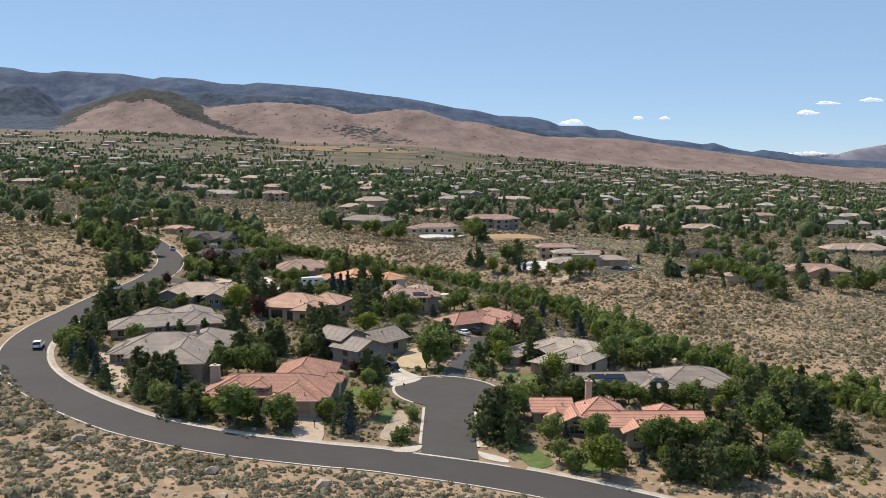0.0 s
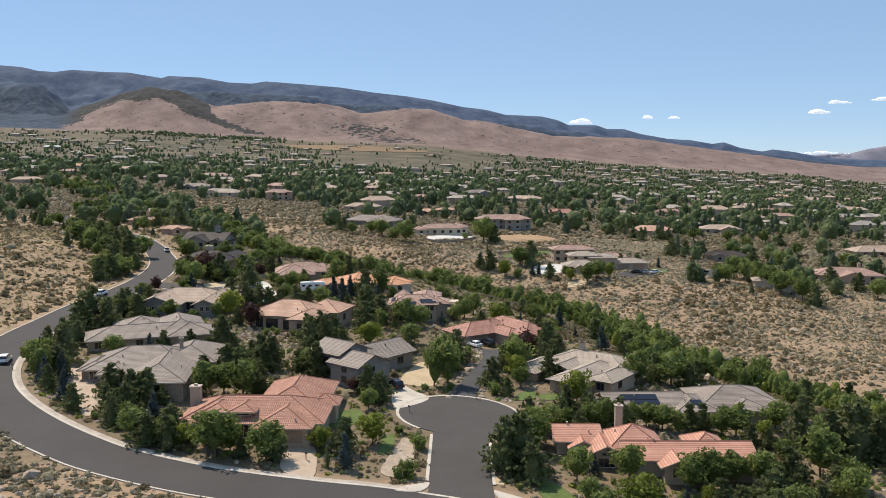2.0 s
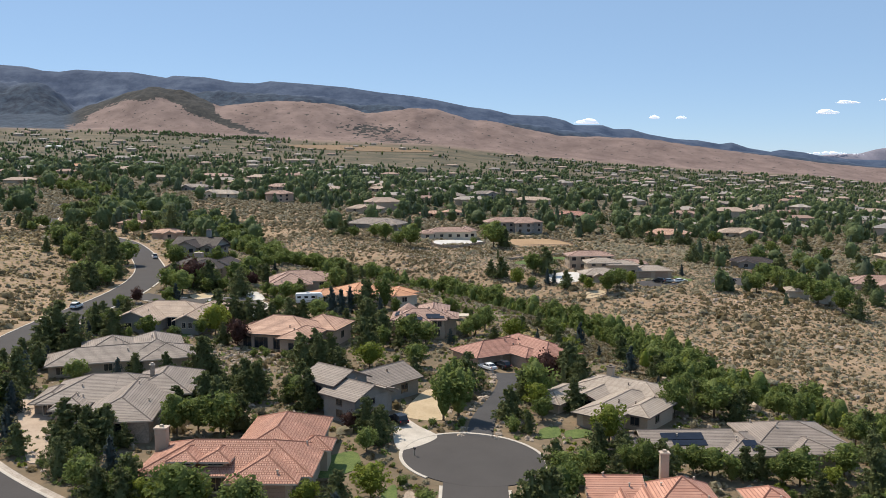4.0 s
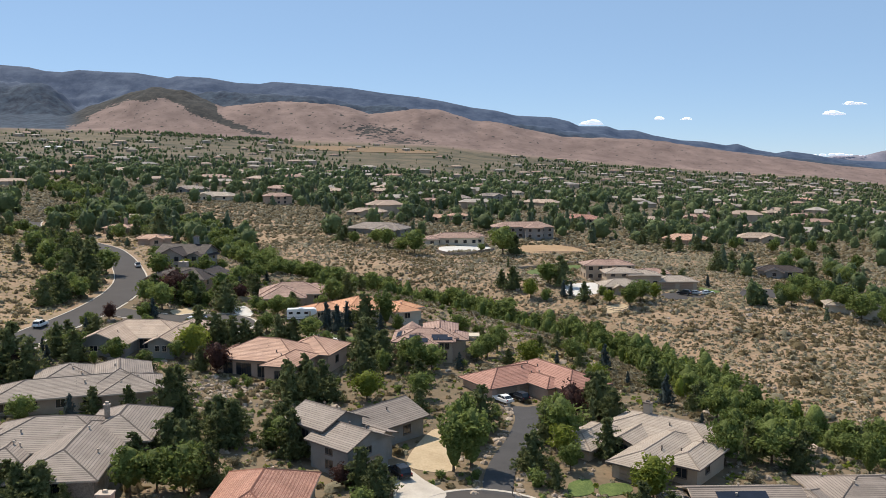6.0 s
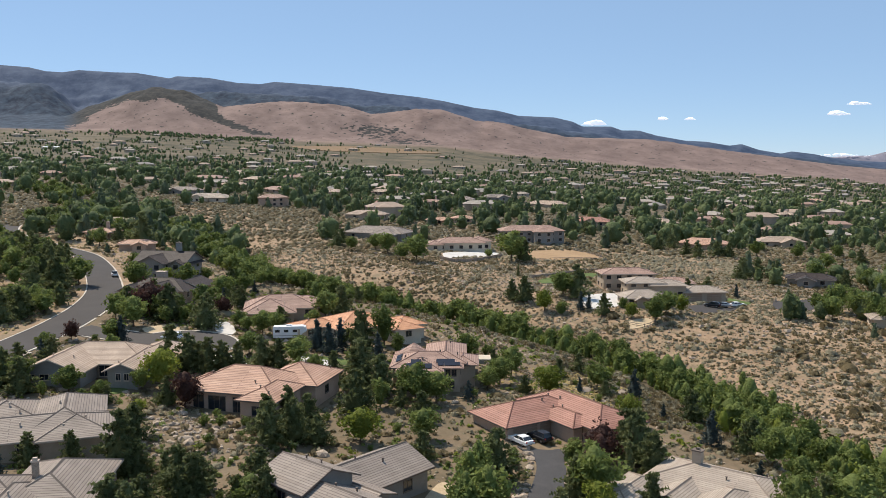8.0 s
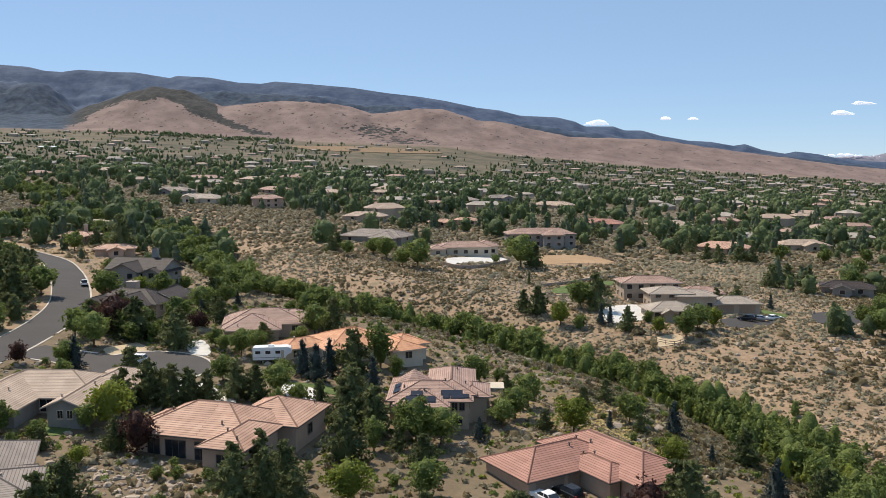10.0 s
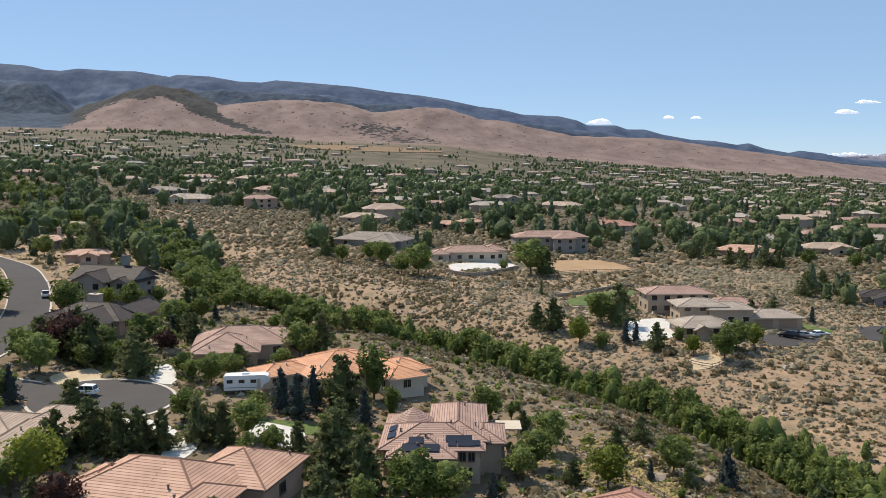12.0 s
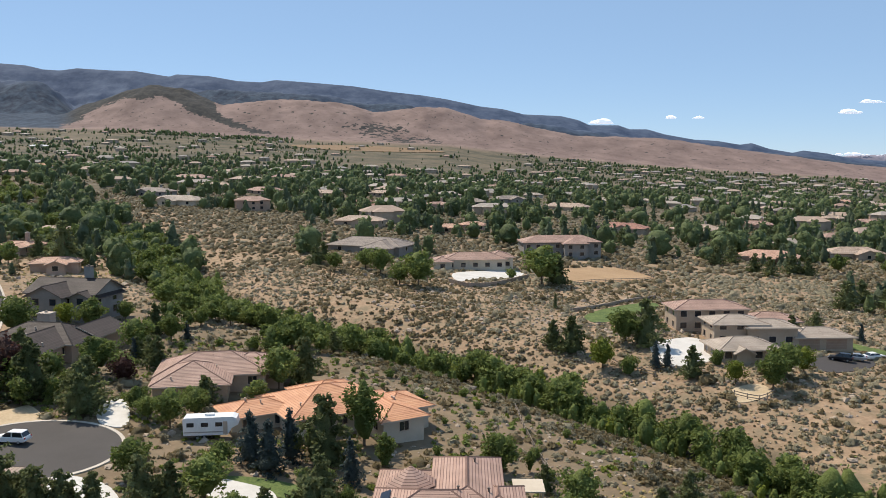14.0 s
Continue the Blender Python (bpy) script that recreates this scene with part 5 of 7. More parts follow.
SPECIES = {"p": ("pine", "leaf_pine", 4, 1500, 0.04), "b": ("spruce", "leaf_blue", 2, 1300, 0.028), "d": ("broad", "leaf_green", 4, 1500, 0.04), "l": ("round", "leaf_lime", 2, 1300, 0.037),
           "u": ("round", "leaf_plum", 2, 1000, 0.04), "t": ("poplar", "leaf_green", 2, 900, 0.035), "c": ("cypress", "leaf_pine", 1, 600, 0.03), "s": ("shrub", "leaf_green", 2, 420, 0.07), "g": ("shrub", "leaf_sage", 2, 420, 0.07), "w": ("broad", "leaf_green", 4, 700, 0.055), "v": ("pine", "leaf_pine", 2, 700, 0.052)}
WORDS = {"p": ("pine_tree", "dark green pine tree with uneven boughs", "tree"), "b": ("spruce_tree", "bluish spruce tree with conical crown", "tree"), "d": ("leafy_tree", "mid-green broadleaf tree with open crown", "tree"),
         "l": ("leafy_tree", "yellow-green broadleaf tree with round crown", "tree"), "u": ("plum_tree", "purple-leaved plum tree with round crown", "tree"), "t": ("poplar_tree", "slender upright green poplar tree", "tree"),
         "c": ("cypress_tree", "narrow dark green cypress tree", "tree"), "s": ("shrub", "rounded green garden shrub", "shrub"), "w": ("willow_tree", "bushy green willow crowding the ravine", "tree"), "v": ("pine_tree", "dark green pine in a belt of trees", "tree"), "g": ("shrub", "low grey-green sagebrush garden shrub", "shrub")}


def tree_meshes():
    for key, (kind, leaf, variants, n, size) in SPECIES.items():
        for k in range(variants):
            rnd = np.random.default_rng(100 * ord(key) + k)
            v, q = cards(rnd, crown_points(rnd, kind, n), size)
            cv, cf = core(rnd, CORES[kind], 9)
            q = np.concatenate([q[:, [0, 1, 2]], q[:, [0, 2, 3]], cf + len(v)])
            me = quick("crown", np.concatenate([v, cv[0]]), q, M[leaf])
            data = me.data
            bpy.data.objects.remove(me)
            TREES[key, k] = (trunk_mesh("trunk", random.Random(k), kind, 1.0, M["bark"]), data)


tree_meshes()
TREE_SPOTS = []


def tree(x, y, h, key, rnd, words=None):
    """One tree: an Empty at its foot with trunk and crown, meshes shared with its like."""
    name, label, category = words or WORDS[key]
    k = rnd.randrange(SPECIES[key][2])
    ob = tagged(new(name), label, category, "trees of the estate" if category == "tree" else "garden shrubs")
    ob.matrix_world = pose(x, y, ground(x, y) + 0.02, 0, 0, rnd.uniform(0, 360))
    w = h * rnd.uniform(1.0, 1.3)
    ob.scale = (w, w, h)
    for part_name, data in zip(("trunk", "crown"), TREES[key, k]):
        p = new(part_name, data)
        p.parent = ob
    TREE_SPOTS.append((x, y, h * 0.3))
    return ob


def built_over(x, y, margin=0.0):
    """Where roads and houses stand, for arrays of places."""
    hit = np.zeros(len(x), bool)
    for bx, by, ra, rb, turn in BLOCKS:
        c, s = math.cos(radians(turn)), math.sin(radians(turn))
        dx, dy = x - bx, y - by
        hit |= (np.abs(dx * c + dy * s) < ra + margin) & (np.abs(-dx * s + dy * c) < rb + margin)
    for line, half in ((MAIN, 7.0), (CUL_ONE, 5.6), (CUL_TWO, 5.4)):
        for p in line[::2]:
            hit |= (x - p[0]) ** 2 + (y - p[1]) ** 2 < (half + margin) ** 2
    for cx, cy in ((1.2, 172.0), (-66.0, 278.0)):
        hit |= (x - cx) ** 2 + (y - cy) ** 2 < (12.4 + margin) ** 2
    for o in PAVED:
        mid = o.mean(0)
        o = mid + (o - mid) * (1 + margin * 0.1)
        near = (np.abs(x - mid[0]) < 25) & (np.abs(y - mid[1]) < 25)
        if near.any():
            px, py, ins = x[near], y[near], np.zeros(near.sum(), bool)
            for (ax, ay), (bx, by) in zip(o, np.roll(o, -1, 0)):
                ins ^= ((ay > py) != (by > py)) & (px < (bx - ax) * (py - ay) / (by - ay + 1e-12) + ax)
            hit[near] |= ins
    for p in DRIVE[::2]:
        hit |= (x - p[0]) ** 2 + (y - p[1]) ** 2 < (2.6 + 1.4 * margin) ** 2
    return hit


# ---- planted trees: x, y, height, kind ----
PLANTED = []
PLANTED += [(8.8, 127.5, 2.6, "s"), (41.8, 129.7, 5.3, "p"), (25.3, 131.0, 6.9, "l"), (39.4, 131.6, 5.9, "p"), (46.1, 131.7, 6.4, "d"), (21.0, 132.3, 4.0, "s"), (12.3, 133.5, 3.4, "s"), (51.3, 134.1, 5.5, "p"), (44.9, 135.5, 7.1, "p"), (32.9, 135.6, 4.1, "b"), (-12.8, 137.6, 4.5, "u"), (-10.2, 137.7, 2.5, "u"), (36.9, 138.0, 3.1, "l"), (-28.1, 140.0, 7.5, "d"), (-8.2, 141.4, 2.1, "s"), (51.5, 141.8, 5.3, "p"), (-39.0, 142.1, 1.2, "s"), (11.5, 142.2, 6.4, "p"), (57.1, 142.7, 5.3, "p"), (-19.0, 143.0, 3.6, "c"), (-6.8, 143.6, 3.0, "s"), (18.6, 143.7, 5.7, "d"), (-34.9, 144.1, 1.2, "s"), (-36.4, 144.8, 7.8, "d")]
PLANTED += [(42.6, 144.9, 6.0, "d"), (5.8, 145.3, 6.5, "p"), (7.8, 145.5, 9.1, "p"), (35.4, 145.6, 6.0, "d"), (26.8, 146.2, 6.0, "d"), (10.2, 146.3, 9.6, "p"), (-44.1, 146.4, 5.8, "p"), (-34.6, 146.7, 4.7, "l"), (-47.7, 147.1, 5.8, "p"), (-42.3, 147.5, 4.2, "l"), (-38.6, 148.0, 5.3, "l"), (-51.8, 149.1, 7.0, "p"), (-17.2, 149.6, 5.9, "p"), (-21.2, 149.7, 4.3, "l"), (-57.7, 151.7, 1.4, "s"), (-5.5, 153.2, 2.8, "s"), (-13.2, 154.0, 5.6, "l"), (12.7, 154.2, 7.0, "d"), (-63.3, 156.9, 5.7, "p"), (-50.2, 157.8, 5.7, "b"), (-10.1, 158.3, 5.7, "u"), (14.3, 158.8, 5.8, "d"), (72.6, 160.0, 8.9, "p"), (68.2, 160.1, 11.3, "p")]
PLANTED += [(64.0, 160.7, 8.9, "p"), (51.3, 162.3, 4.9, "p"), (-56.2, 163.4, 4.8, "p"), (-70.4, 163.9, 7.2, "p"), (19.6, 169.2, 5.1, "p"), (-77.8, 171.0, 5.6, "p"), (-61.0, 171.7, 5.0, "p"), (27.6, 172.1, 5.2, "p"), (13.4, 173.1, 5.8, "p"), (25.4, 173.1, 5.3, "p"), (-52.3, 173.6, 3.8, "p"), (-54.6, 173.8, 7.0, "p"), (24.8, 175.0, 5.3, "p"), (21.2, 175.6, 6.2, "p"), (-82.3, 176.5, 3.9, "d"), (-14.0, 179.7, 5.5, "p"), (67.9, 181.2, 5.5, "p"), (-3.5, 181.4, 1.7, "s"), (-16.7, 181.7, 6.1, "p"), (-40.7, 182.1, 5.3, "d"), (24.4, 183.1, 7.3, "l"), (-2.1, 183.5, 1.7, "s"), (10.9, 185.9, 4.0, "p"), (-19.5, 185.9, 3.4, "u")]
PLANTED += [(-84.2, 185.9, 6.2, "d"), (8.3, 186.3, 2.9, "s"), (-45.4, 186.4, 7.5, "p"), (-5.7, 186.7, 1.4, "s"), (-0.5, 187.3, 1.7, "s"), (-50.6, 187.9, 4.8, "d"), (-81.2, 189.4, 4.2, "u"), (-48.8, 189.4, 5.6, "p"), (-85.6, 190.7, 4.9, "l"), (-43.2, 190.8, 5.9, "p"), (-80.4, 191.4, 8.5, "p"), (70.0, 191.6, 5.8, "d"), (-1.1, 191.7, 9.8, "t"), (8.1, 192.3, 6.5, "p"), (-28.3, 192.5, 7.8, "p"), (-39.3, 192.6, 6.4, "p"), (14.0, 192.9, 4.7, "d"), (-3.8, 193.0, 9.6, "t"), (-40.8, 193.7, 5.0, "p"), (-30.2, 194.2, 6.1, "d"), (-32.5, 194.3, 5.0, "p"), (97.9, 194.7, 4.9, "p"), (-27.9, 195.1, 6.7, "p"), (-38.2, 195.3, 7.3, "p")]
PLANTED += [(-40.9, 197.4, 7.4, "p"), (-26.5, 198.0, 6.6, "p"), (97.7, 198.1, 6.0, "d"), (50.7, 198.9, 6.0, "p"), (-3.2, 200.4, 8.2, "t"), (-39.0, 200.5, 5.2, "p"), (-31.2, 200.5, 6.4, "p"), (47.6, 201.4, 8.1, "d"), (92.0, 201.5, 5.1, "d"), (20.9, 202.0, 4.7, "p"), (13.4, 202.0, 5.9, "l"), (-44.1, 202.1, 4.5, "p"), (44.2, 202.5, 7.1, "p"), (23.7, 202.5, 3.6, "p"), (39.7, 203.1, 8.1, "d"), (-50.9, 203.3, 9.6, "p"), (-48.5, 203.3, 5.4, "p"), (-64.2, 204.3, 4.9, "p"), (87.6, 204.3, 6.2, "p"), (13.8, 204.5, 8.8, "d"), (-58.2, 204.6, 5.5, "p"), (11.6, 205.0, 6.7, "p"), (20.8, 205.3, 7.0, "p"), (78.7, 205.4, 6.2, "p")]
PLANTED += [(-2.0, 203.6, 8.6, "t"), (23.6, 206.4, 3.2, "p"), (-12.2, 207.6, 7.7, "d"), (56.1, 209.1, 6.3, "d"), (62.9, 209.3, 5.2, "d"), (0.7, 210.6, 7.8, "p"), (23.0, 210.9, 6.3, "p"), (20.3, 213.2, 6.4, "c"), (-53.8, 215.5, 6.4, "p"), (24.4, 216.3, 7.2, "p"), (16.7, 216.7, 6.0, "u"), (-33.8, 217.4, 7.4, "p"), (10.8, 217.6, 2.0, "s"), (69.4, 217.6, 6.5, "p"), (-26.6, 219.6, 4.9, "p"), (17.5, 219.7, 6.8, "u"), (-30.6, 219.9, 7.5, "p"), (-89.4, 220.6, 7.4, "p"), (22.9, 221.0, 8.9, "p"), (12.5, 221.4, 2.1, "s"), (13.7, 221.5, 3.4, "s"), (74.6, 221.7, 6.7, "d"), (-83.7, 222.1, 8.3, "p"), (-35.4, 223.5, 6.7, "p")]
PLANTED += [(-86.0, 223.8, 5.0, "u"), (22.3, 224.7, 7.7, "p"), (-10.4, 225.0, 5.6, "d"), (-45.9, 225.1, 2.1, "s"), (46.0, 225.4, 6.8, "d"), (-89.3, 225.5, 10.1, "p"), (-43.4, 225.6, 2.1, "s"), (-29.2, 226.1, 6.4, "p"), (24.6, 230.9, 6.9, "t"), (-55.2, 234.4, 5.3, "p"), (-67.0, 234.8, 3.8, "d"), (-81.1, 234.9, 6.8, "p"), (-22.6, 235.9, 8.3, "p"), (-33.2, 236.7, 6.2, "p"), (-51.3, 236.8, 6.9, "u"), (-73.4, 236.8, 5.4, "d"), (-82.5, 238.0, 6.2, "d"), (-86.3, 238.7, 7.2, "p"), (-61.9, 240.9, 4.7, "d"), (-87.9, 241.2, 5.5, "d"), (-59.3, 242.5, 8.2, "l"), (-12.7, 244.1, 8.0, "d"), (-77.0, 246.1, 5.5, "d"), (-75.0, 246.5, 6.5, "p")]
PLANTED += [(-19.6, 247.7, 8.2, "p"), (-3.0, 248.1, 4.1, "b"), (-23.8, 251.9, 10.0, "p"), (-60.3, 253.7, 4.1, "d"), (0.9, 255.6, 5.1, "d"), (-51.2, 257.4, 4.8, "p"), (-30.0, 258.0, 5.5, "p"), (-58.7, 258.6, 4.9, "p"), (3.5, 260.5, 6.1, "d"), (-57.0, 263.8, 5.7, "p"), (-48.9, 264.1, 6.3, "p"), (-94.0, 264.6, 5.4, "p"), (-54.8, 264.6, 4.4, "p"), (-55.8, 266.3, 5.6, "p"), (-64.9, 270.5, 7.4, "p"), (-89.7, 273.4, 4.7, "u"), (-80.8, 273.9, 5.7, "d"), (-33.5, 275.5, 7.6, "b"), (-78.6, 276.3, 6.7, "b"), (-36.6, 278.3, 7.7, "b"), (-31.5, 279.7, 7.8, "b"), (-27.1, 280.6, 9.8, "p"), (-101.3, 282.2, 5.0, "d"), (-83.3, 282.7, 8.9, "d")]
PLANTED += [(-104.3, 282.9, 7.9, "d"), (-99.1, 284.5, 8.0, "p"), (-111.8, 285.1, 8.0, "p"), (-70.7, 287.2, 1.6, "s"), (-22.4, 287.6, 10.4, "t"), (-51.4, 289.5, 6.6, "d"), (-82.3, 289.7, 8.2, "d"), (-109.9, 290.3, 8.2, "p"), (-55.6, 291.8, 4.2, "d"), (-66.3, 292.4, 8.4, "p"), (-76.3, 292.7, 7.5, "p"), (-93.5, 293.8, 5.2, "u"), (-58.4, 295.0, 4.6, "d"), (-72.3, 295.2, 1.7, "s"), (-49.6, 295.4, 4.6, "d"), (-67.1, 296.8, 8.5, "p"), (-101.9, 297.8, 8.5, "p"), (-115.7, 298.0, 6.4, "p"), (-76.8, 298.3, 9.6, "p"), (-49.9, 296.8, 4.6, "d"), (-94.4, 300.7, 6.5, "u"), (-82.7, 301.3, 9.7, "u"), (-41.8, 302.6, 4.6, "d"), (122.5, 304.0, 8.3, "p")]
PLANTED += [(-52.1, 304.1, 3.5, "d"), (-49.5, 305.1, 5.3, "p"), (-80.9, 306.8, 6.1, "p"), (-66.3, 309.8, 5.1, "u"), (-116.7, 310.1, 10.1, "p"), (121.4, 311.8, 8.5, "d"), (-72.4, 313.0, 7.5, "d"), (-85.7, 313.5, 8.1, "p"), (-36.5, 316.5, 9.0, "p"), (-40.0, 317.0, 8.3, "d"), (116.9, 319.5, 8.7, "d"), (151.7, 320.5, 8.0, "d"), (48.5, 321.6, 7.6, "d"), (-116.4, 322.6, 10.7, "p"), (42.9, 325.4, 4.7, "l"), (-70.8, 325.6, 4.5, "b"), (166.0, 327.7, 8.9, "d"), (53.0, 328.2, 7.1, "d"), (124.5, 328.5, 8.2, "d"), (35.9, 329.1, 6.4, "p"), (116.1, 329.9, 9.0, "d"), (-72.1, 330.1, 7.5, "d"), (58.1, 332.0, 5.7, "l"), (150.6, 332.7, 7.6, "p")]
PLANTED += [(164.1, 332.9, 9.1, "p"), (24.5, 333.0, 4.1, "s"), (30.0, 334.5, 5.8, "b"), (32.3, 334.6, 5.0, "b"), (42.3, 335.5, 3.3, "s"), (114.9, 336.1, 9.2, "d"), (102.6, 336.2, 7.7, "d"), (19.8, 336.3, 6.7, "l"), (-116.6, 336.6, 8.8, "d"), (-99.6, 337.3, 8.8, "d"), (-77.7, 338.2, 4.8, "p"), (-84.7, 338.7, 5.3, "d"), (-68.8, 340.4, 6.6, "d"), (-66.2, 342.4, 4.5, "b"), (112.5, 342.4, 9.3, "d"), (32.5, 342.7, 11.3, "p"), (-87.1, 344.2, 8.0, "d"), (14.7, 344.2, 7.9, "p"), (145.6, 344.8, 7.9, "p"), (-74.1, 346.2, 6.9, "p"), (11.0, 347.0, 6.2, "p"), (30.8, 347.4, 10.7, "p"), (-94.7, 348.1, 5.5, "l"), (-106.3, 348.1, 7.3, "l")]
PLANTED += [(26.6, 348.4, 8.1, "d"), (103.7, 348.9, 6.0, "d"), (109.9, 349.1, 9.5, "d"), (-85.1, 357.4, 4.8, "d"), (84.3, 365.3, 4.9, "b"), (69.7, 373.2, 5.1, "p"), (78.0, 375.6, 5.1, "p"), (15.3, 384.2, 4.3, "c"), (186.2, 388.9, 6.9, "p"), (143.7, 390.7, 8.2, "d"), (144.4, 403.2, 8.6, "d"), (136.6, 404.4, 7.2, "p"), (-20.9, 404.4, 10.6, "d"), (169.2, 404.5, 9.2, "p"), (179.1, 405.4, 7.2, "d"), (-26.4, 406.5, 7.1, "d"), (128.3, 410.1, 8.8, "d"), (101.5, 412.4, 8.4, "p"), (115.6, 416.5, 7.5, "p"), (-145.8, 419.8, 7.6, "d"), (-33.2, 421.2, 8.8, "d"), (15.1, 421.4, 12.5, "d"), (-129.7, 421.6, 15.0, "p"), (-47.3, 423.7, 6.4, "d")]
PLANTED += [(20.0, 424.0, 10.1, "p"), (111.7, 425.1, 7.6, "p"), (-38.9, 431.0, 7.8, "d"), (6.6, 431.5, 3.9, "s"), (-54.7, 432.7, 7.9, "p"), (-53.1, 437.6, 8.0, "p"), (-145.5, 437.6, 8.1, "p"), (171.6, 442.0, 9.6, "d"), (-100.2, 450.0, 7.0, "d"), (152.9, 459.1, 10.1, "d"), (-154.8, 464.1, 8.9, "d"), (41.5, 472.2, 7.5, "d"), (101.7, 474.4, 9.0, "p"), (-152.0, 479.0, 12.4, "d"), (118.0, 481.4, 9.2, "p"), (99.1, 482.8, 9.3, "p"), (113.3, 483.6, 10.8, "p"), (-174.5, 483.9, 11.0, "d"), (182.4, 491.5, 8.0, "p"), (154.7, 495.9, 9.3, "d"), (136.2, 498.0, 12.9, "d"), (90.0, 499.5, 9.8, "p"), (-177.8, 504.9, 10.1, "d"), (178.2, 506.7, 9.5, "d")]
PLANTED += [(98.7, 508.7, 11.7, "p"), (-195.5, 511.9, 10.3, "d"), (-162.8, 535.0, 11.0, "d"), (-208.6, 549.3, 13.3, "d"), (135.7, 560.9, 11.5, "p"), (64.4, 561.1, 9.7, "p"), (52.5, 563.3, 7.8, "p"), (81.9, 569.5, 13.8, "p"), (121.3, 570.4, 15.0, "p"), (157.1, 594.2, 15.0, "p"), (93.1, 594.2, 14.6, "p"), (160.8, 641.8, 15.0, "p")]

PLANTED += [(-46.0, 173.6, 7.2, "d"), (-43.2, 175.6, 6.4, "d"), (-39.3, 174.7, 7.6, "d"), (-37.0, 177.7, 6.6, "p"), (-34.2, 176.2, 5.6, "d"), (-42.6, 185.2, 7.2, "p"), (-48.6, 194.2, 6.2, "p"), (-61.9, 169.3, 6.8, "p"), (-57.6, 168.4, 6.4, "p"), (-55.9, 171.9, 6.0, "p"),
            (-61.0, 254.4, 7.4, "p"), (-58.4, 256.0, 7.8, "p"), (-54.5, 255.6, 7.2, "p"), (-51.9, 257.6, 6.6, "p"), (-45.2, 261.8, 7.0, "p"), (-41.7, 261.3, 6.6, "p"), (-38.7, 264.9, 6.2, "d"), (-25.2, 266.2, 6.8, "p"), (-22.5, 273.8, 6.4, "b"), (-18.2, 267.3, 7.4, "p")]

PLANTED += [(36.5, 130.9, 6.9, "p"), (43.1, 128.9, 6.7, "p"), (47.5, 131.4, 6.3, "d"), (57.7, 138.9, 6.9, "d"), (51.6, 146.0, 7.0, "p"), (58.6, 151.5, 8.7, "d"), (60.1, 164.5, 8.6, "p"), (47.3, 145.0, 6.5, "d"), (38.9, 143.5, 6.7, "d"), (59.8, 173.6, 6.2, "d")]


def plant():
    rnd = random.Random(5)
    xy = np.array([p[:2] for p in PLANTED])
    for step in range(6):
        bad = built_over(xy[:, 0], xy[:, 1], 0.3)
        xy[bad, 1] -= 1.1
    bad = built_over(xy[:, 0], xy[:, 1], 0.2)
    for (x, y), (h, key), b in zip(xy, [p[2:] for p in PLANTED], bad):
        if not b:
            tree(x, y, h if y < 430 else min(h, 8.5) * 0.9, key, rnd)


plant()


# ---- wild growth ----
def in_estate(x, y):
    """Between the street and the wooded ravine."""
    road_x = np.interp(y, MAIN[::-1, 1] if MAIN[0, 1] > MAIN[-1, 1] else MAIN[:, 1], MAIN[::-1, 0] if MAIN[0, 1] > MAIN[-1, 1] else MAIN[:, 0])
    return (x > road_x + 5) & (x < np.interp(y, *RAVINE) - 12) & (y > 128) & (y < 420)


def thicket():
    """Willows and cottonwoods crowd the ravine."""
    rnd = random.Random(21)
    y = 176.0
    while y < 440:
        cx = float(np.interp(y, *RAVINE))
        wide = 5.6 + 2 * math.sin(y / 17.0)
        for k in range(3):
            tx, ty = cx + rnd.uniform(-wide, wide * 0.8), y + rnd.uniform(-2, 2)
            if built_over(np.array([tx]), np.array([ty]), 2.0)[0] or rnd.random() < 0.12:
                continue
            ob = tree(tx, ty, rnd.uniform(3.2, 7.0) * (1.0 if y > 215 else 0.85), "w", rnd)
            ob["group"] = "ravine thicket"
        y += 4.0


thicket()


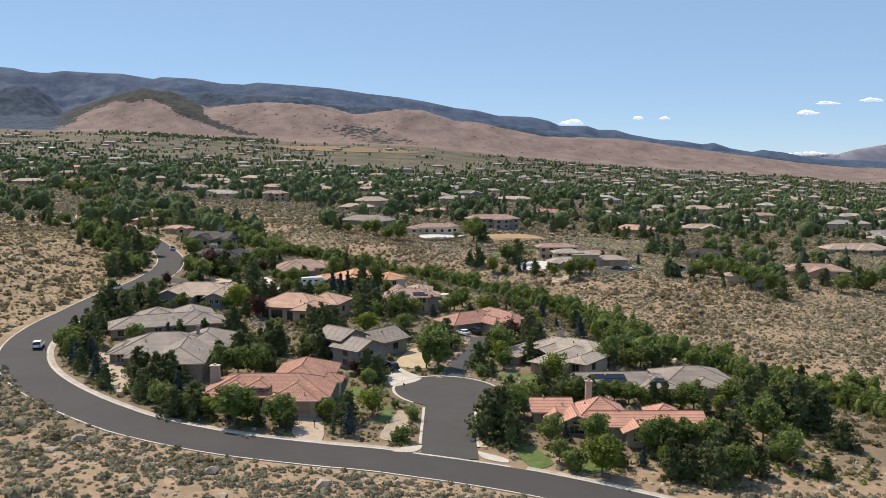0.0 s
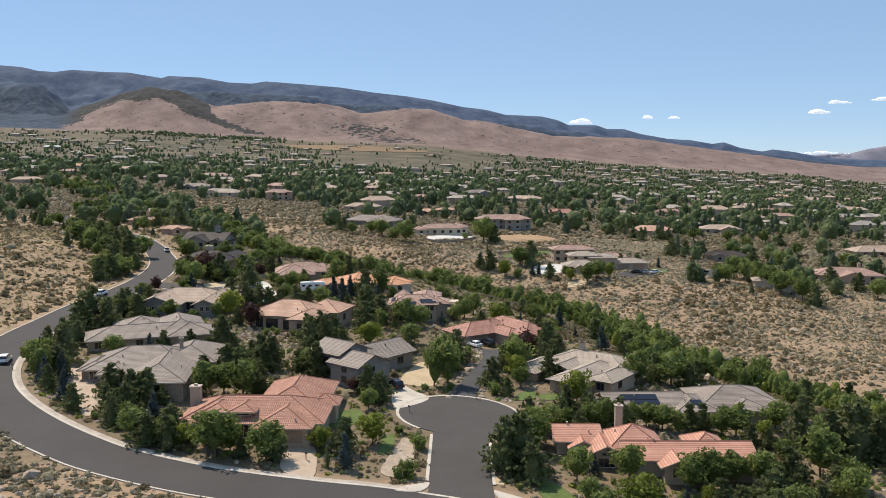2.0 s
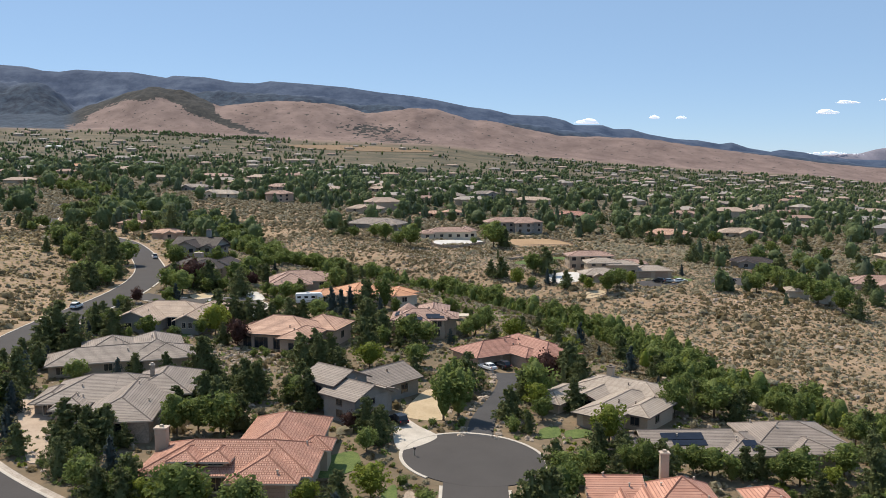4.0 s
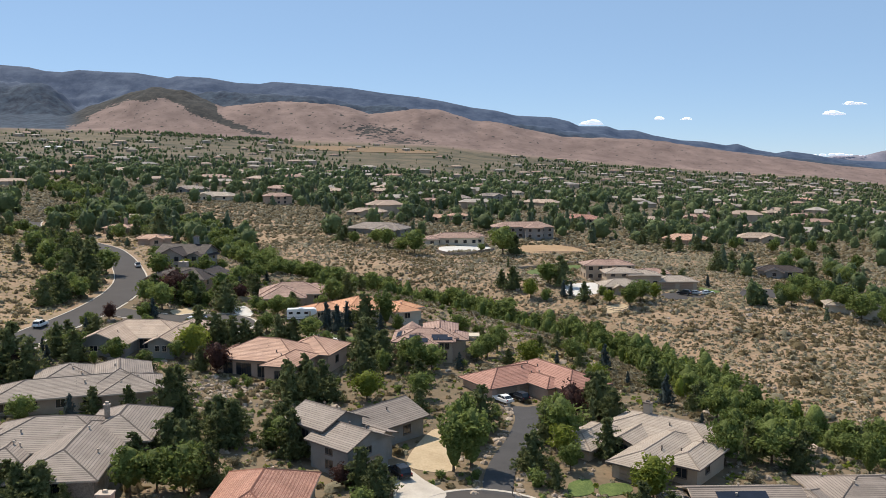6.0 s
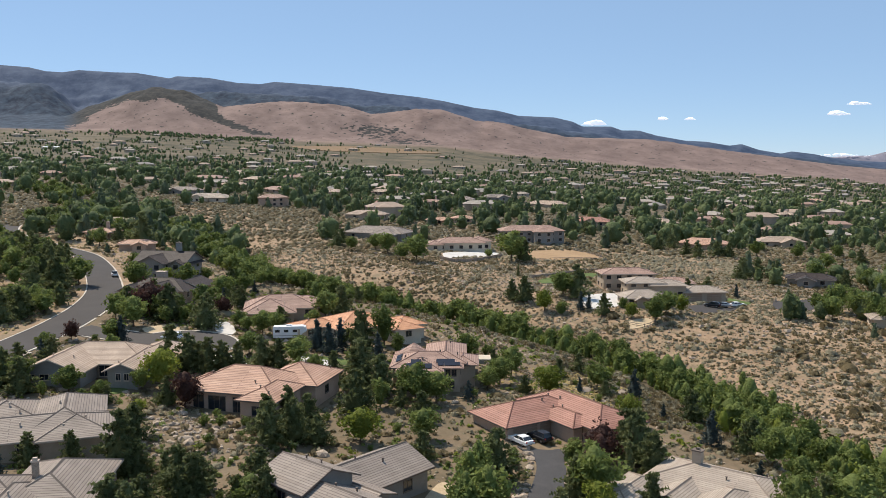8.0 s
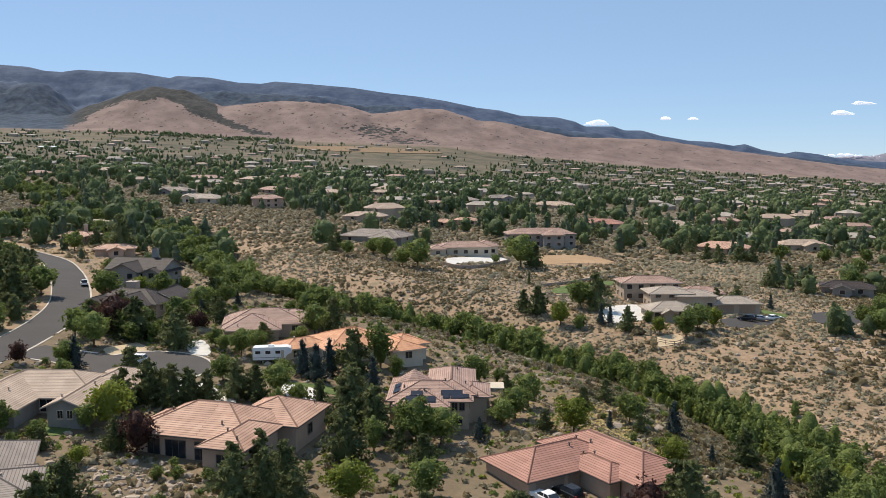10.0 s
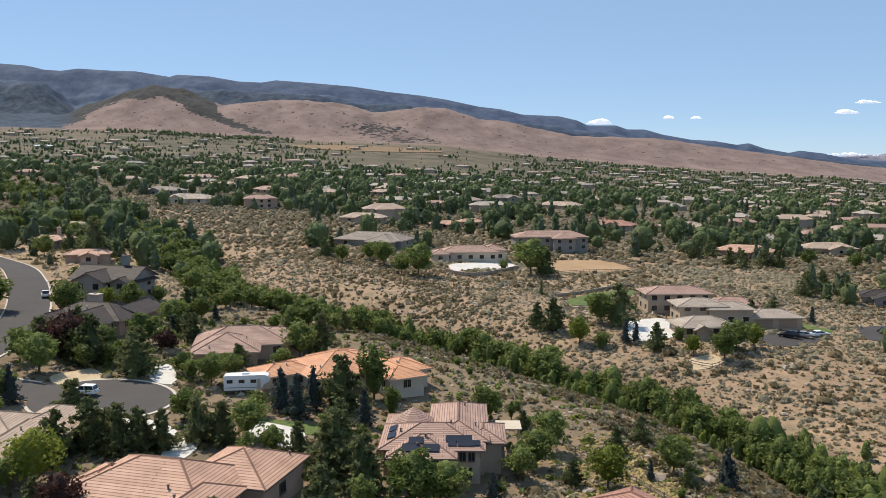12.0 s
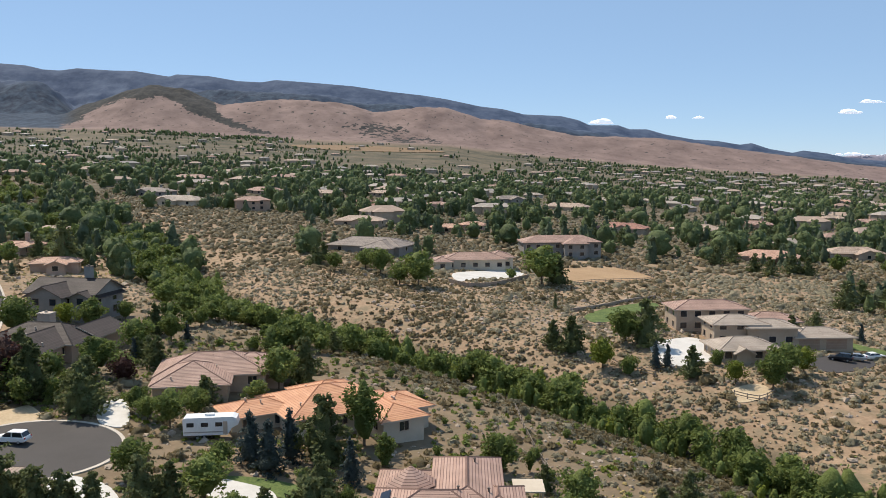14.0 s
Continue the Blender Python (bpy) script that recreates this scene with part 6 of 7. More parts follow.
def undergrowth():
    """Saplings and brush that close the gaps in the ravine."""
    g = np.random.default_rng(77)
    y = g.uniform(178, 560, 4200)
    x = np.interp(y, *RAVINE) + g.normal(0.5, 3.6, len(y)) + 2 * np.sin(y / 13)
    keep = ~built_over(x, y, 1.5)
    x, y = x[keep], y[keep]
    gaps = np.array([noise.noise(Vector((a / 16, b / 16, 1.5))) for a, b in zip(x, y)])
    keep = g.random(len(x)) < 0.8 + 0.9 * gaps
    x, y = x[keep], y[keep]
    for sel, leaf, label in ((g.random(len(x)) < 0.85, "leaf_green", "dense green willow brush along a ravine"), (None, "leaf_lime", "yellow-green willow brush along a ravine")):
        if sel is not None:
            first = sel
        px, py = (x[first], y[first]) if sel is not None else (x[~first], y[~first])
        n, k = len(px), 40
        h = g.lognormal(0.95, 0.4, n)
        foot = np.stack([px, py, land(px, py)], 1)[:, None]
        grow = np.stack([h * 1.3, h * 1.3, h * 0.95], 1)[:, None]
        body, tri = core(g, ((0.05, 0.2), (0.3, 0.27), (0.6, 0.23), (0.85, 0.11)), 6, n)
        per = body.shape[1]
        c = np.take_along_axis(body, g.integers(0, per, (n, k))[..., None].repeat(3, 2), 1) * g.uniform(0.95, 1.4, (n, k, 1)) * np.array([1, 1, 0.85]) + g.normal(0, 0.06, (n, k, 3))
        v1, q1 = cards(g, (c * grow + foot).reshape(-1, 3), 0.3)
        body = (body * grow + foot).reshape(-1, 3)
        f = (tri[None] + per * np.arange(n)[:, None, None]).reshape(-1, 3)
        q = np.concatenate([f, q1[:, [0, 1, 2]] + len(body), q1[:, [0, 2, 3]] + len(body)])
        tagged(quick("undergrowth", np.concatenate([body, v1]), q, M[leaf]), label, "shrubs", kind="stuff")


undergrowth()


CLEARING = (-46.4, 223.1)


def gardens():
    """Trees and shrubs that fill the plots between the houses."""
    rnd = random.Random(33)
    g = np.random.default_rng(33)
    spots = np.array([(a, b) for a, b, r in TREE_SPOTS])
    # a row of conifers behind the gravel along the street
    inner = MAIN + normals_of(MAIN) * (HALF + 5.2)
    done = []
    for p in inner[::2]:
        for off in (0.0, 3.6):
            a, b = p[0] + rnd.uniform(-1, 1) + off * 0.8, p[1] + rnd.uniform(-1, 1) + off * 0.5
            near = np.hypot(spots[:, 0] - a, spots[:, 1] - b).min()
            if 140 < b < 262 and a < -14 and near > 2.0 and rnd.random() < (0.9 if off == 0 else 0.6) and not built_over(np.array([a]), np.array([b]), 0.6)[0]:
                done.append((a, b))
                tree(a, b, rnd.uniform(3.2, 6.6), rnd.choice("pppppbdd"), rnd)
    # a belt of trees between two houses near the turning circle
    for k in range(16):
        a, b = 12 + 2.6 * k, (166.0 if k < 5 else 170.4) + rnd.uniform(-1.5, 1.5)
        if not built_over(np.array([a]), np.array([b]), 0.2)[0]:
            done.append((a, b))
            tree(a, b, rnd.uniform(4.2, 6.6), rnd.choice("dddtpl"), rnd)
    x, y = g.uniform(-96, 75, 3600), g.uniform(134, 345, 3600)
    ok = in_estate(x, y) & ~built_over(x, y, 1.0) & ~((x > 50) & (y > 240))
    for a, b in zip(x[ok], y[ok]):
        near = np.hypot(spots[:, 0] - a, spots[:, 1] - b).min()
        mine = min((math.hypot(p - a, q - b) for p, q in done), default=9)
        if near > 2.6 and mine > 3.2 and len(done) < 370:
            done.append((a, b))
            tall = math.hypot(a - CLEARING[0], b - CLEARING[1]) > 12 and near > 3.4 and mine > 3.8 and b < 285 and not built_over(np.array([a]), np.array([b]), 2.8)[0] and rnd.random() < 0.42
            tree(a, b, rnd.uniform(3.0, 6.8) if tall else rnd.uniform(0.8, 1.9), rnd.choice("pppdddltb") if tall else rnd.choice("sssg"), rnd)


gardens()


def bushes(name, x, y, size, material, label, sides=5, squash=0.8):
    """Many low bushes as one mesh: lumpy domes with ragged rims."""
    g = np.random.default_rng(len(x))
    n = len(x)
    z = land(x, y)
    a = (np.arange(sides) / sides * 2 * np.pi)[None] + g.uniform(0, 6.3, (n, 1)) + g.normal(0, 0.2, (n, sides))
    low = g.uniform(0.75, 1.3, (n, sides)) * size[:, None]
    mid = g.uniform(0.45, 0.95, (n, sides)) * size[:, None]
    v = np.zeros((n, 2 * sides + 1, 3))
    v[:, :sides, 0], v[:, :sides, 1] = np.cos(a) * low, np.sin(a) * low
    v[:, :sides, 2] = g.uniform(-0.1, 0.25, (n, sides)) * size[:, None]
    v[:, sides:-1, 0], v[:, sides:-1, 1] = np.cos(a + 0.5) * mid, np.sin(a + 0.5) * mid
    v[:, sides:-1, 2] = g.uniform(0.45, 1.05, (n, sides)) * size[:, None] * squash
    v[:, -1, :2] = g.normal(0, 0.2, (n, 2)) * size[:, None]
    v[:, -1, 2] = g.uniform(0.8, 1.25, n) * size * squash
    v += np.stack([x, y, z], 1)[:, None]
    i = np.arange(sides)
    j = (i + 1) % sides
    tri = np.concatenate([np.stack([i, j, i + sides], 1), np.stack([j, j + sides, i + sides], 1), np.stack([i + sides, j + sides, np.full(sides, 2 * sides)], 1)])
    f = tri[None] + (2 * sides + 1) * np.arange(n)[:, None, None]
    ob = quick(name, v.reshape(-1, 3), f.reshape(-1, 3), material)
    return tagged(ob, label, "shrubs", kind="stuff")


def leafy_bushes(name, x, y, size, material, label, tufts=9, squash=0.8, fine=0.46):
    """Low bushes as one mesh: leaf tufts laid over a ragged dome."""
    g = np.random.default_rng(len(x))
    n = len(x)
    d = g.normal(size=(n, tufts, 3))
    d[..., 2] = np.abs(d[..., 2]) + 0.05
    d /= np.linalg.norm(d, axis=2)[..., None]
    c = d * (size[:, None] * g.uniform(0.5, 1.0, (n, tufts)))[..., None] * np.array([1, 1, squash])
    c = (c + np.stack([x, y, land(x, y)], 1)[:, None]).reshape(-1, 3)
    nrm = d.reshape(-1, 3) + g.normal(0, 0.45, (n * tufts, 3))
    nrm /= np.linalg.norm(nrm, axis=1)[:, None]
    a = np.cross(nrm, g.normal(size=nrm.shape))
    a /= np.linalg.norm(a, axis=1)[:, None]
    b = np.cross(nrm, a)
    w = np.repeat(size, tufts)[:, None] * fine * g.uniform(0.6, 1.3, (n * tufts, 1))
    v = np.stack([c - a * w, c - b * w * 0.8 - nrm * w * 0.35, c + a * w, c + b * w * 0.8 - nrm * w * 0.35], 1).reshape(-1, 3)
    return tagged(quick(name, v, np.arange(len(v)).reshape(-1, 4), material), label, "shrubs", kind="stuff")


def scatter(rnd, count, y0, y1, wide=0.62):
    y = np.sqrt(rnd.uniform(y0 ** 2, y1 ** 2, count))
    return rnd.uniform(-wide, wide, count) * y, y


def patchy(x, y, scale, seed):
    return np.array([noise.noise(Vector((a / scale, b / scale, seed))) for a, b in zip(x, y)])


def verge(x, y, wide):
    """The strip of untouched ground along the outer side of the street."""
    edge = np.interp(x, MAIN[::-1, 0][MAIN[::-1, 1] < 190], MAIN[::-1, 1][MAIN[::-1, 1] < 190])
    return (x > -90) & (x < 75) & (y < edge - 5.6) & (y > edge - 6 - 12 * wide)


def sagebrush():
    g = np.random.default_rng(3)
    x, y = scatter(g, 112000, 92, 470)
    bank = np.abs(x - np.interp(y, *RAVINE)) < 8
    keep = ~built_over(x, y, 0.4) & ~(bank & (y > 190))
    inside = in_estate(x, y)
    keep &= ~inside | (g.random(len(x)) < 0.38)
    keep &= (x > -108) | (g.random(len(x)) < 0.32) | (y < 150)
    pn = patchy(x, y, 22.0, 2.0)
    keep &= g.random(len(x)) < 0.74 + 0.75 * pn
    # the roadside strip is thick with it
    vx, vy = g.uniform(-90, 75, 14000), g.uniform(92, 190, 14000)
    near = verge(vx, vy, 1.0)
    x, y, pn, keep = np.r_[x, vx[near]], np.r_[y, vy[near]], np.r_[pn, np.zeros(near.sum())], np.r_[keep, g.random(near.sum()) < 0.8]
    x, y, pn = x[keep], y[keep], pn[keep]
    size = g.lognormal(-0.84, 0.44, len(x)) * np.where(x < -105, 1.2, 1.0)
    olive = np.clip(0.34 + 1.2 * patchy(x, y, 60.0, 11.0), 0.1, 0.8)
    brown = (g.random(len(x)) < olive * smooth(118, 150, y)) | ((x < -105) & (g.random(len(x)) < 0.5))
    near = y < 420
    for sel, name, grow, leaf, label in ((~brown, "sagebrush", 1.0, "leaf_sage", "grey-green sagebrush dotted over dry ground"), (brown, "bitterbrush", 1.2, "leaf_scrub", "olive-brown bitterbrush among the sagebrush")):
        a, b = sel & near, sel & ~near
        close = y < 165
        leafy_bushes(name, x[a & close], y[a & close], size[a & close] * grow * 1.1, M[leaf], label, 26, fine=0.26)
        a2 = a & ~close
        leafy_bushes(name, x[a2], y[a2], size[a2] * grow * 1.1, M[leaf], label, 7, fine=0.42)
        bushes(name, x[a], y[a], size[a] * grow * 0.8, M[leaf], "rounded " + label, 6, 0.75)
        bushes(name, x[b], y[b], size[b] * grow, M[leaf], "far " + label)
    x, y = scatter(g, 46000, 470, 1500, 0.6)
    x2, y2 = scatter(g, 36000, 470, 740, 0.6)
    x, y = np.r_[x, x2], np.r_[y, y2]
    keep = g.random(len(x)) < 0.85 - 0.4 * town(x, y)
    x, y = x[keep], y[keep]
    pale = g.random(len(x)) < 0.5
    bushes("sagebrush", x[pale], y[pale], g.uniform(0.6, 1.3, pale.sum()), M["leaf_sage"], "distant grey sagebrush on the plain", 4)
    bushes("bitterbrush", x[~pale], y[~pale], g.uniform(0.6, 1.6, (~pale).sum()), M["leaf_scrub"], "distant olive bitterbrush on the plain", 4)
    # low planting between the houses
    x, y = g.uniform(-96, 75, 14000), g.uniform(132, 345, 14000)
    keep = in_estate(x, y) & ~built_over(x, y, 0.5)
    x, y = x[keep], y[keep]
    keep = g.random(len(x)) < 0.5 + 0.9 * patchy(x, y, 9.0, 3.0)
    x, y = x[keep], y[keep]
    kind = g.random(len(x))
    for sel, leaf, label in ((kind < 0.45, "leaf_green", "low green bedding shrubs between the houses"), (kind > 0.62, "leaf_sage", "low grey-green bedding shrubs between the houses"), ((kind >= 0.45) & (kind <= 0.62), "leaf_lime", "low yellow-green bedding shrubs between the houses")):
        leafy_bushes("bedding_shrubs", x[sel], y[sel], g.uniform(0.3, 0.85, sel.sum()), M[leaf], label, 12)
    # bunch grass and low weeds between the bushes of the open slope
    x, y = scatter(g, 70000, 120, 430)
    d = x - np.interp(y, *RAVINE)
    keep = (d > 6) & ~built_over(x, y, 0.2)
    x, y = x[keep], y[keep]
    keep = g.random(len(x)) < 0.55 + 1.1 * patchy(x, y, 14.0, 21.0)
    x, y = x[keep], y[keep]
    pale = g.random(len(x)) < 0.45
    bushes("bunch_grass", x[pale], y[pale], g.uniform(0.12, 0.34, pale.sum()), M["straw"], "tufts of pale straw-coloured bunch grass", 4)
    bushes("weeds", x[~pale], y[~pale], g.uniform(0.12, 0.36, (~pale).sum()), M["leaf_scrub"], "low brown weeds between sagebrush", 4)
    # grey-green brush on the banks above the ravine
    y = g.uniform(205, 345, 5200)
    x = np.interp(y, *RAVINE) - g.uniform(5, 26, len(y))
    keep = ~built_over(x, y, 0.4) & (patchy(x, y, 11.0, 31.0) > -0.15)
    x, y = x[keep], y[keep]
    olive = g.random(len(x)) < 0.4
    leafy_bushes("sagebrush", x[~olive], y[~olive], g.uniform(0.3, 0.9, (~olive).sum()), M["leaf_sage"], "grey-green sagebrush on the bank of a ravine", 12)
    leafy_bushes("bitterbrush", x[olive], y[olive], g.uniform(0.3, 1.1, olive.sum()), M["leaf_scrub"], "brown bitterbrush on the bank of a ravine", 12)
    # tufts of dry grass on the slope west of the street
    x, y = g.uniform(-190, -104, 9000), g.uniform(140, 420, 9000)
    x, y = np.r_[x, g.normal(18, 5.5, 1500)], np.r_[y, g.normal(259, 10, 1500)]
    keep = ~built_over(x, y, 0.3)
    bushes("dry_grass", x[keep], y[keep], g.uniform(0.15, 0.45, keep.sum()), M["meadow"], "tufts of golden dry grass on a slope", 4)


sagebrush()


def rocks():
    g = np.random.default_rng(8)
    x, y = scatter(g, 17000, 95, 420)
    d = x - np.interp(y, *RAVINE)
    keep = ~built_over(x, y, 0.2) & ((d > 14) | in_estate(x, y) | (y < 135))
    vx, vy = g.uniform(-90, 75, 9000), g.uniform(92, 190, 9000)
    near = verge(vx, vy, 0.9)
    keep &= patchy(x, y, 30.0, 7.0) > np.where(in_estate(x, y), -0.05, -0.3)
    # boulders edge the winding drive and lie in the clearing between the plots
    along = g.integers(0, len(DRIVE), 130)
    side = normals_of(DRIVE)[along] * (g.choice([-1, 1], 130) * g.uniform(2.7, 3.7, 130))[:, None]
    clearing = np.array(CLEARING) + g.normal(0, 1, (260, 2)) * np.array([5.5, 6.5])
    clearing = clearing[~built_over(clearing[:, 0], clearing[:, 1], 0.3)]
    ex = np.concatenate([DRIVE[along] + side, clearing])
    x, y = np.r_[x[keep], vx[near], ex[:, 0]], np.r_[y[keep], vy[near], ex[:, 1]]
    n = len(x)
    s = np.r_[g.lognormal(-1.3, 0.5, keep.sum()), g.lognormal(-1.7, 0.4, near.sum()), g.lognormal(-0.95, 0.35, len(ex))]
    z = land(x, y)
    t = (1 + 5 ** 0.5) / 2
    ico = np.array([(-1, t, 0), (1, t, 0), (-1, -t, 0), (1, -t, 0), (0, -1, t), (0, 1, t), (0, -1, -t), (0, 1, -t), (t, 0, -1), (t, 0, 1), (-t, 0, -1), (-t, 0, 1)]) / 1.9
    tri = np.array([(0, 11, 5), (0, 5, 1), (0, 1, 7), (0, 7, 10), (0, 10, 11), (1, 5, 9), (5, 11, 4), (11, 10, 2), (10, 7, 6), (7, 1, 8), (3, 9, 4), (3, 4, 2), (3, 2, 6), (3, 6, 8), (3, 8, 9), (4, 9, 5), (2, 4, 11), (6, 2, 10), (8, 6, 7), (9, 8, 1)])
    v = ico[None] * g.uniform(0.65, 1.25, (n, 12, 1)) * (s[:, None] * g.uniform(0.7, 1.3, (n, 3)) * np.array([1, 1, 0.65]))[:, None]
    v += np.stack([x, y, z + s * 0.12], 1)[:, None]
    f = tri[None] + 12 * np.arange(n)[:, None, None]
    tagged(quick("boulders", v.reshape(-1, 3), f.reshape(-1, 3), M["rock"], False), "pale granite boulders scattered over the dry ground", "rocks", kind="stuff")


rocks()


# ---- houses across the ravine and on the plain: x, y, width, roof, storeys, turn ----
MID = []
MID += [(119, 327, 15, "greige", 1, -13), (160, 357, 25, "pink", 1, -9), (125, 403, 16, "slate", 1, -22), (-129, 412, 13, "salmon", 1, 18), (-155, 441, 12, "salmon", 1, -3), (226, 458, 34, "tan", 1, 2), (-42, 468, 28, "grey", 1, -19), (-167, 488, 12, "tan", 1, -23), (118, 517, 23, "salmon", 1, -24), (280, 537, 16, "greige", 1, -27), (171, 557, 25, "tan", 1, -3), (-17, 562, 13, "salmon", 1, 7), (-58, 567, 22, "tan", 1, -10), (-4, 586, 12, "salmon", 1, 23), (-123, 621, 18, "pink", 2, 20), (77, 623, 26, "red", 1, -25)]
MID += [(-165, 624, 29, "greige", 1, -14), (124, 648, 26, "tan", 1, 5), (-101, 682, 12, "greige", 1, 6), (-59, 687, 15, "red", 1, -5), (-203, 691, 24, "grey", 1, -11), (-74, 712, 12, "red", 1, 21), (182, 724, 21, "pink", 1, -17), (-26, 733, 15, "pink", 1, 24), (-152, 769, 23, "pink", 1, -22), (-13, 776, 38, "grey", 1, -12), (-111, 783, 20, "tan", 1, -15), (67, 795, 33, "tan", 1, -27), (24, 798, 24, "grey", 2, 25), (292, 806, 19, "pink", 1, 13), (-59, 826, 16, "pink", 1, 23), (-73, 828, 18, "tan", 1, -12)]
MID += [(277, 832, 18, "tan", 1, 23), (-244, 892, 33, "pink", 1, -11), (268, 902, 22, "grey", 1, -16), (-206, 933, 30, "tan", 1, -18), (122, 935, 34, "greige", 1, -9), (-339, 955, 26, "tan", 1, -10), (57, 982, 17, "greige", 1, 12), (39, 1005, 22, "tan", 1, 27), (173, 1035, 15, "greige", 1, 18), (290, 1057, 13, "pink", 1, 26), (266, 1060, 18, "pink", 1, 26), (-461, 1063, 24, "bright", 1, 28), (-53, 1069, 32, "greige", 1, -5), (212, 1104, 17, "grey", 1, -23), (257, 1136, 17, "red", 1, 26), (-418, 1136, 20, "tan", 1, 10)]
MID += [(-154, 1153, 21, "greige", 1, -7), (26, 1197, 18, "pink", 1, 14), (-239, 1206, 22, "grey", 1, -4), (417, 1249, 19, "greige", 1, 4), (-490, 1251, 19, "grey", 1, -13), (-1, 1262, 19, "greige", 1, -17), (399, 1287, 16, "salmon", 1, -13), (-224, 1322, 24, "greige", 1, 2), (575, 1413, 26, "greige", 1, -11), (541, 1416, 26, "salmon", 1, -23), (-864, 1863, 38, "white", 1, 24)]


def mid_houses():
    rnd = random.Random(17)
    walls = {"grey": "stucco_grey", "greige": "stucco_cream", "tan": "stucco_tan", "pink": "stucco_pink", "salmon": "stucco_pink", "red": "stucco_tan", "bright": "stucco_cream", "slate": "stucco_grey", "white": "stucco_cream"}
    words = {"grey": "grey", "greige": "pale grey", "tan": "tan", "pink": "brownish pink", "salmon": "salmon", "red": "dark red", "bright": "orange", "slate": "dark slate", "white": "white"}
    for x, y, w, colour, storeys, turn in MID:
        h = 3.1 if storeys == 1 else 5.9
        d = min(w * 0.5, 13)
        a = rnd.uniform(-0.3, 0.1) * w
        W = [(-w / 2, w / 2, -d / 2, d / 2, h, 0.36, "hip"), (a, a + w * 0.38, -d / 2 - 4, d / 4, h - 0.2, 0.38, rnd.choice(("hip", "gy"))), (w * 0.1, w * 0.42, -d / 4, d / 2 + 4.5, h - 0.1, 0.38, "hip")]
        house("%s stucco house with %s tile roof among trees" % ("low" if storeys == 1 else "two-storey", words[colour]), x, y + d / 2, turn, W, M["roof_" + colour], M[walls[colour]], openings=auto_windows(W[:2], 8.0),
              group="houses on the plain", chimneys=[(w * 0.2, 1.0, h, h + 3.6, 1.2)] if rnd.random() < 0.3 else [])


mid_houses()
HOUSE_SPOTS = [(m[0], m[1] + min(m[2] * 0.25, 6.5)) for m in MID]


def far_houses():
    """Roofs of the far town, too small to pick apart, in a few colours."""
    g = np.random.default_rng(31)
    x, y = scatter(g, 2600, 560, 2600, 0.6)
    keep = g.random(len(x)) < 0.24 * town(x, y) * (1 - 0.15 * smooth(900, 2000, y)) + 0.02
    for mx, my, mw, *_ in MID:
        keep &= (x - mx) ** 2 + (y - my) ** 2 > (mw * 0.9 + 8) ** 2
    x, y = x[keep], y[keep]
    order = np.argsort(y)
    x, y = x[order], y[order]
    taken = []
    for k in range(len(x)):
        if all((x[k] - a) ** 2 + (y[k] - b) ** 2 > 33 ** 2 for a, b in taken[-60:]):
            taken.append((x[k], y[k]))
    colours = ("grey", "greige", "tan", "grey", "greige", "pink", "greige", "tan")
    roofs, walls = {c: ([], []) for c in colours}, ([], [])
    for k, (hx, hy) in enumerate(taken):
        w, d, h = g.uniform(15, 28), g.uniform(9, 13), 3.0 if g.random() < 0.75 else 5.6
        z, turn = ground(hx, hy), g.uniform(-40, 40)
        m = pose(hx, hy, z, 0, 0, turn)
        for dx, dy, ww, dd in ((0, 0, w, d), (g.uniform(-0.3, 0.3) * w, -d * 0.45, w * 0.42, d * 0.9)):
            v, f = boxes((dx - ww / 2, dx + ww / 2, dy - dd / 2, dy + dd / 2, -1.5, h))
            walls[1].extend([tuple(i + len(walls[0]) for i in q) for q in f])
            walls[0].extend([tuple(m @ Vector(p)) for p in v])
            X, Y, o = ww / 2 + 0.7, dd / 2 + 0.7, min(ww, dd) / 2 + 0.7
            rz = h + o * 0.4
            if ww >= dd:
                rv = [(-X, -Y, h), (X, -Y, h), (X, Y, h), (-X, Y, h), (-X + o, 0, rz), (X - o, 0, rz)]
                rf = [(0, 1, 5, 4), (2, 3, 4, 5), (3, 0, 4), (1, 2, 5), (3, 2, 1, 0)]
            else:
                rv = [(-X, -Y, h), (X, -Y, h), (X, Y, h), (-X, Y, h), (0, -Y + o, rz), (0, Y - o, rz)]
                rf = [(1, 2, 5, 4), (3, 0, 4, 5), (0, 1, 4), (2, 3, 5), (3, 2, 1, 0)]
            R = roofs[colours[k % len(colours)]]
            R[1].extend([tuple(i + len(R[0]) for i in q) for q in rf])
            R[0].extend([tuple(m @ Vector((p[0] + dx, p[1] + dy, p[2]))) for p in rv])
    tagged(mesh("far_walls", walls[0], walls[1], M["stucco_tan"]), "tan stucco walls of far low houses", "houses", kind="stuff")
    for c, (v, f) in roofs.items():
        if v:
            tagged(mesh("far_roofs", v, f, M["far_" + c]), "far low hip roofs of houses on the plain", "houses", kind="stuff")
    return taken


for c_, t_ in (("grey", (0.33, 0.30, 0.27)), ("greige", (0.46, 0.40, 0.34)), ("tan", (0.48, 0.36, 0.28)), ("pink", (0.42, 0.28, 0.22)), ("salmon", (0.5, 0.3, 0.22))):
    M["far_" + c_] = mat("far_" + c_, tuple(0.65 * k for k in t_), tuple(0.9 * k for k in t_), 0.2, 2.0, 0.8, 0.3)
HOUSE_SPOTS += far_houses()


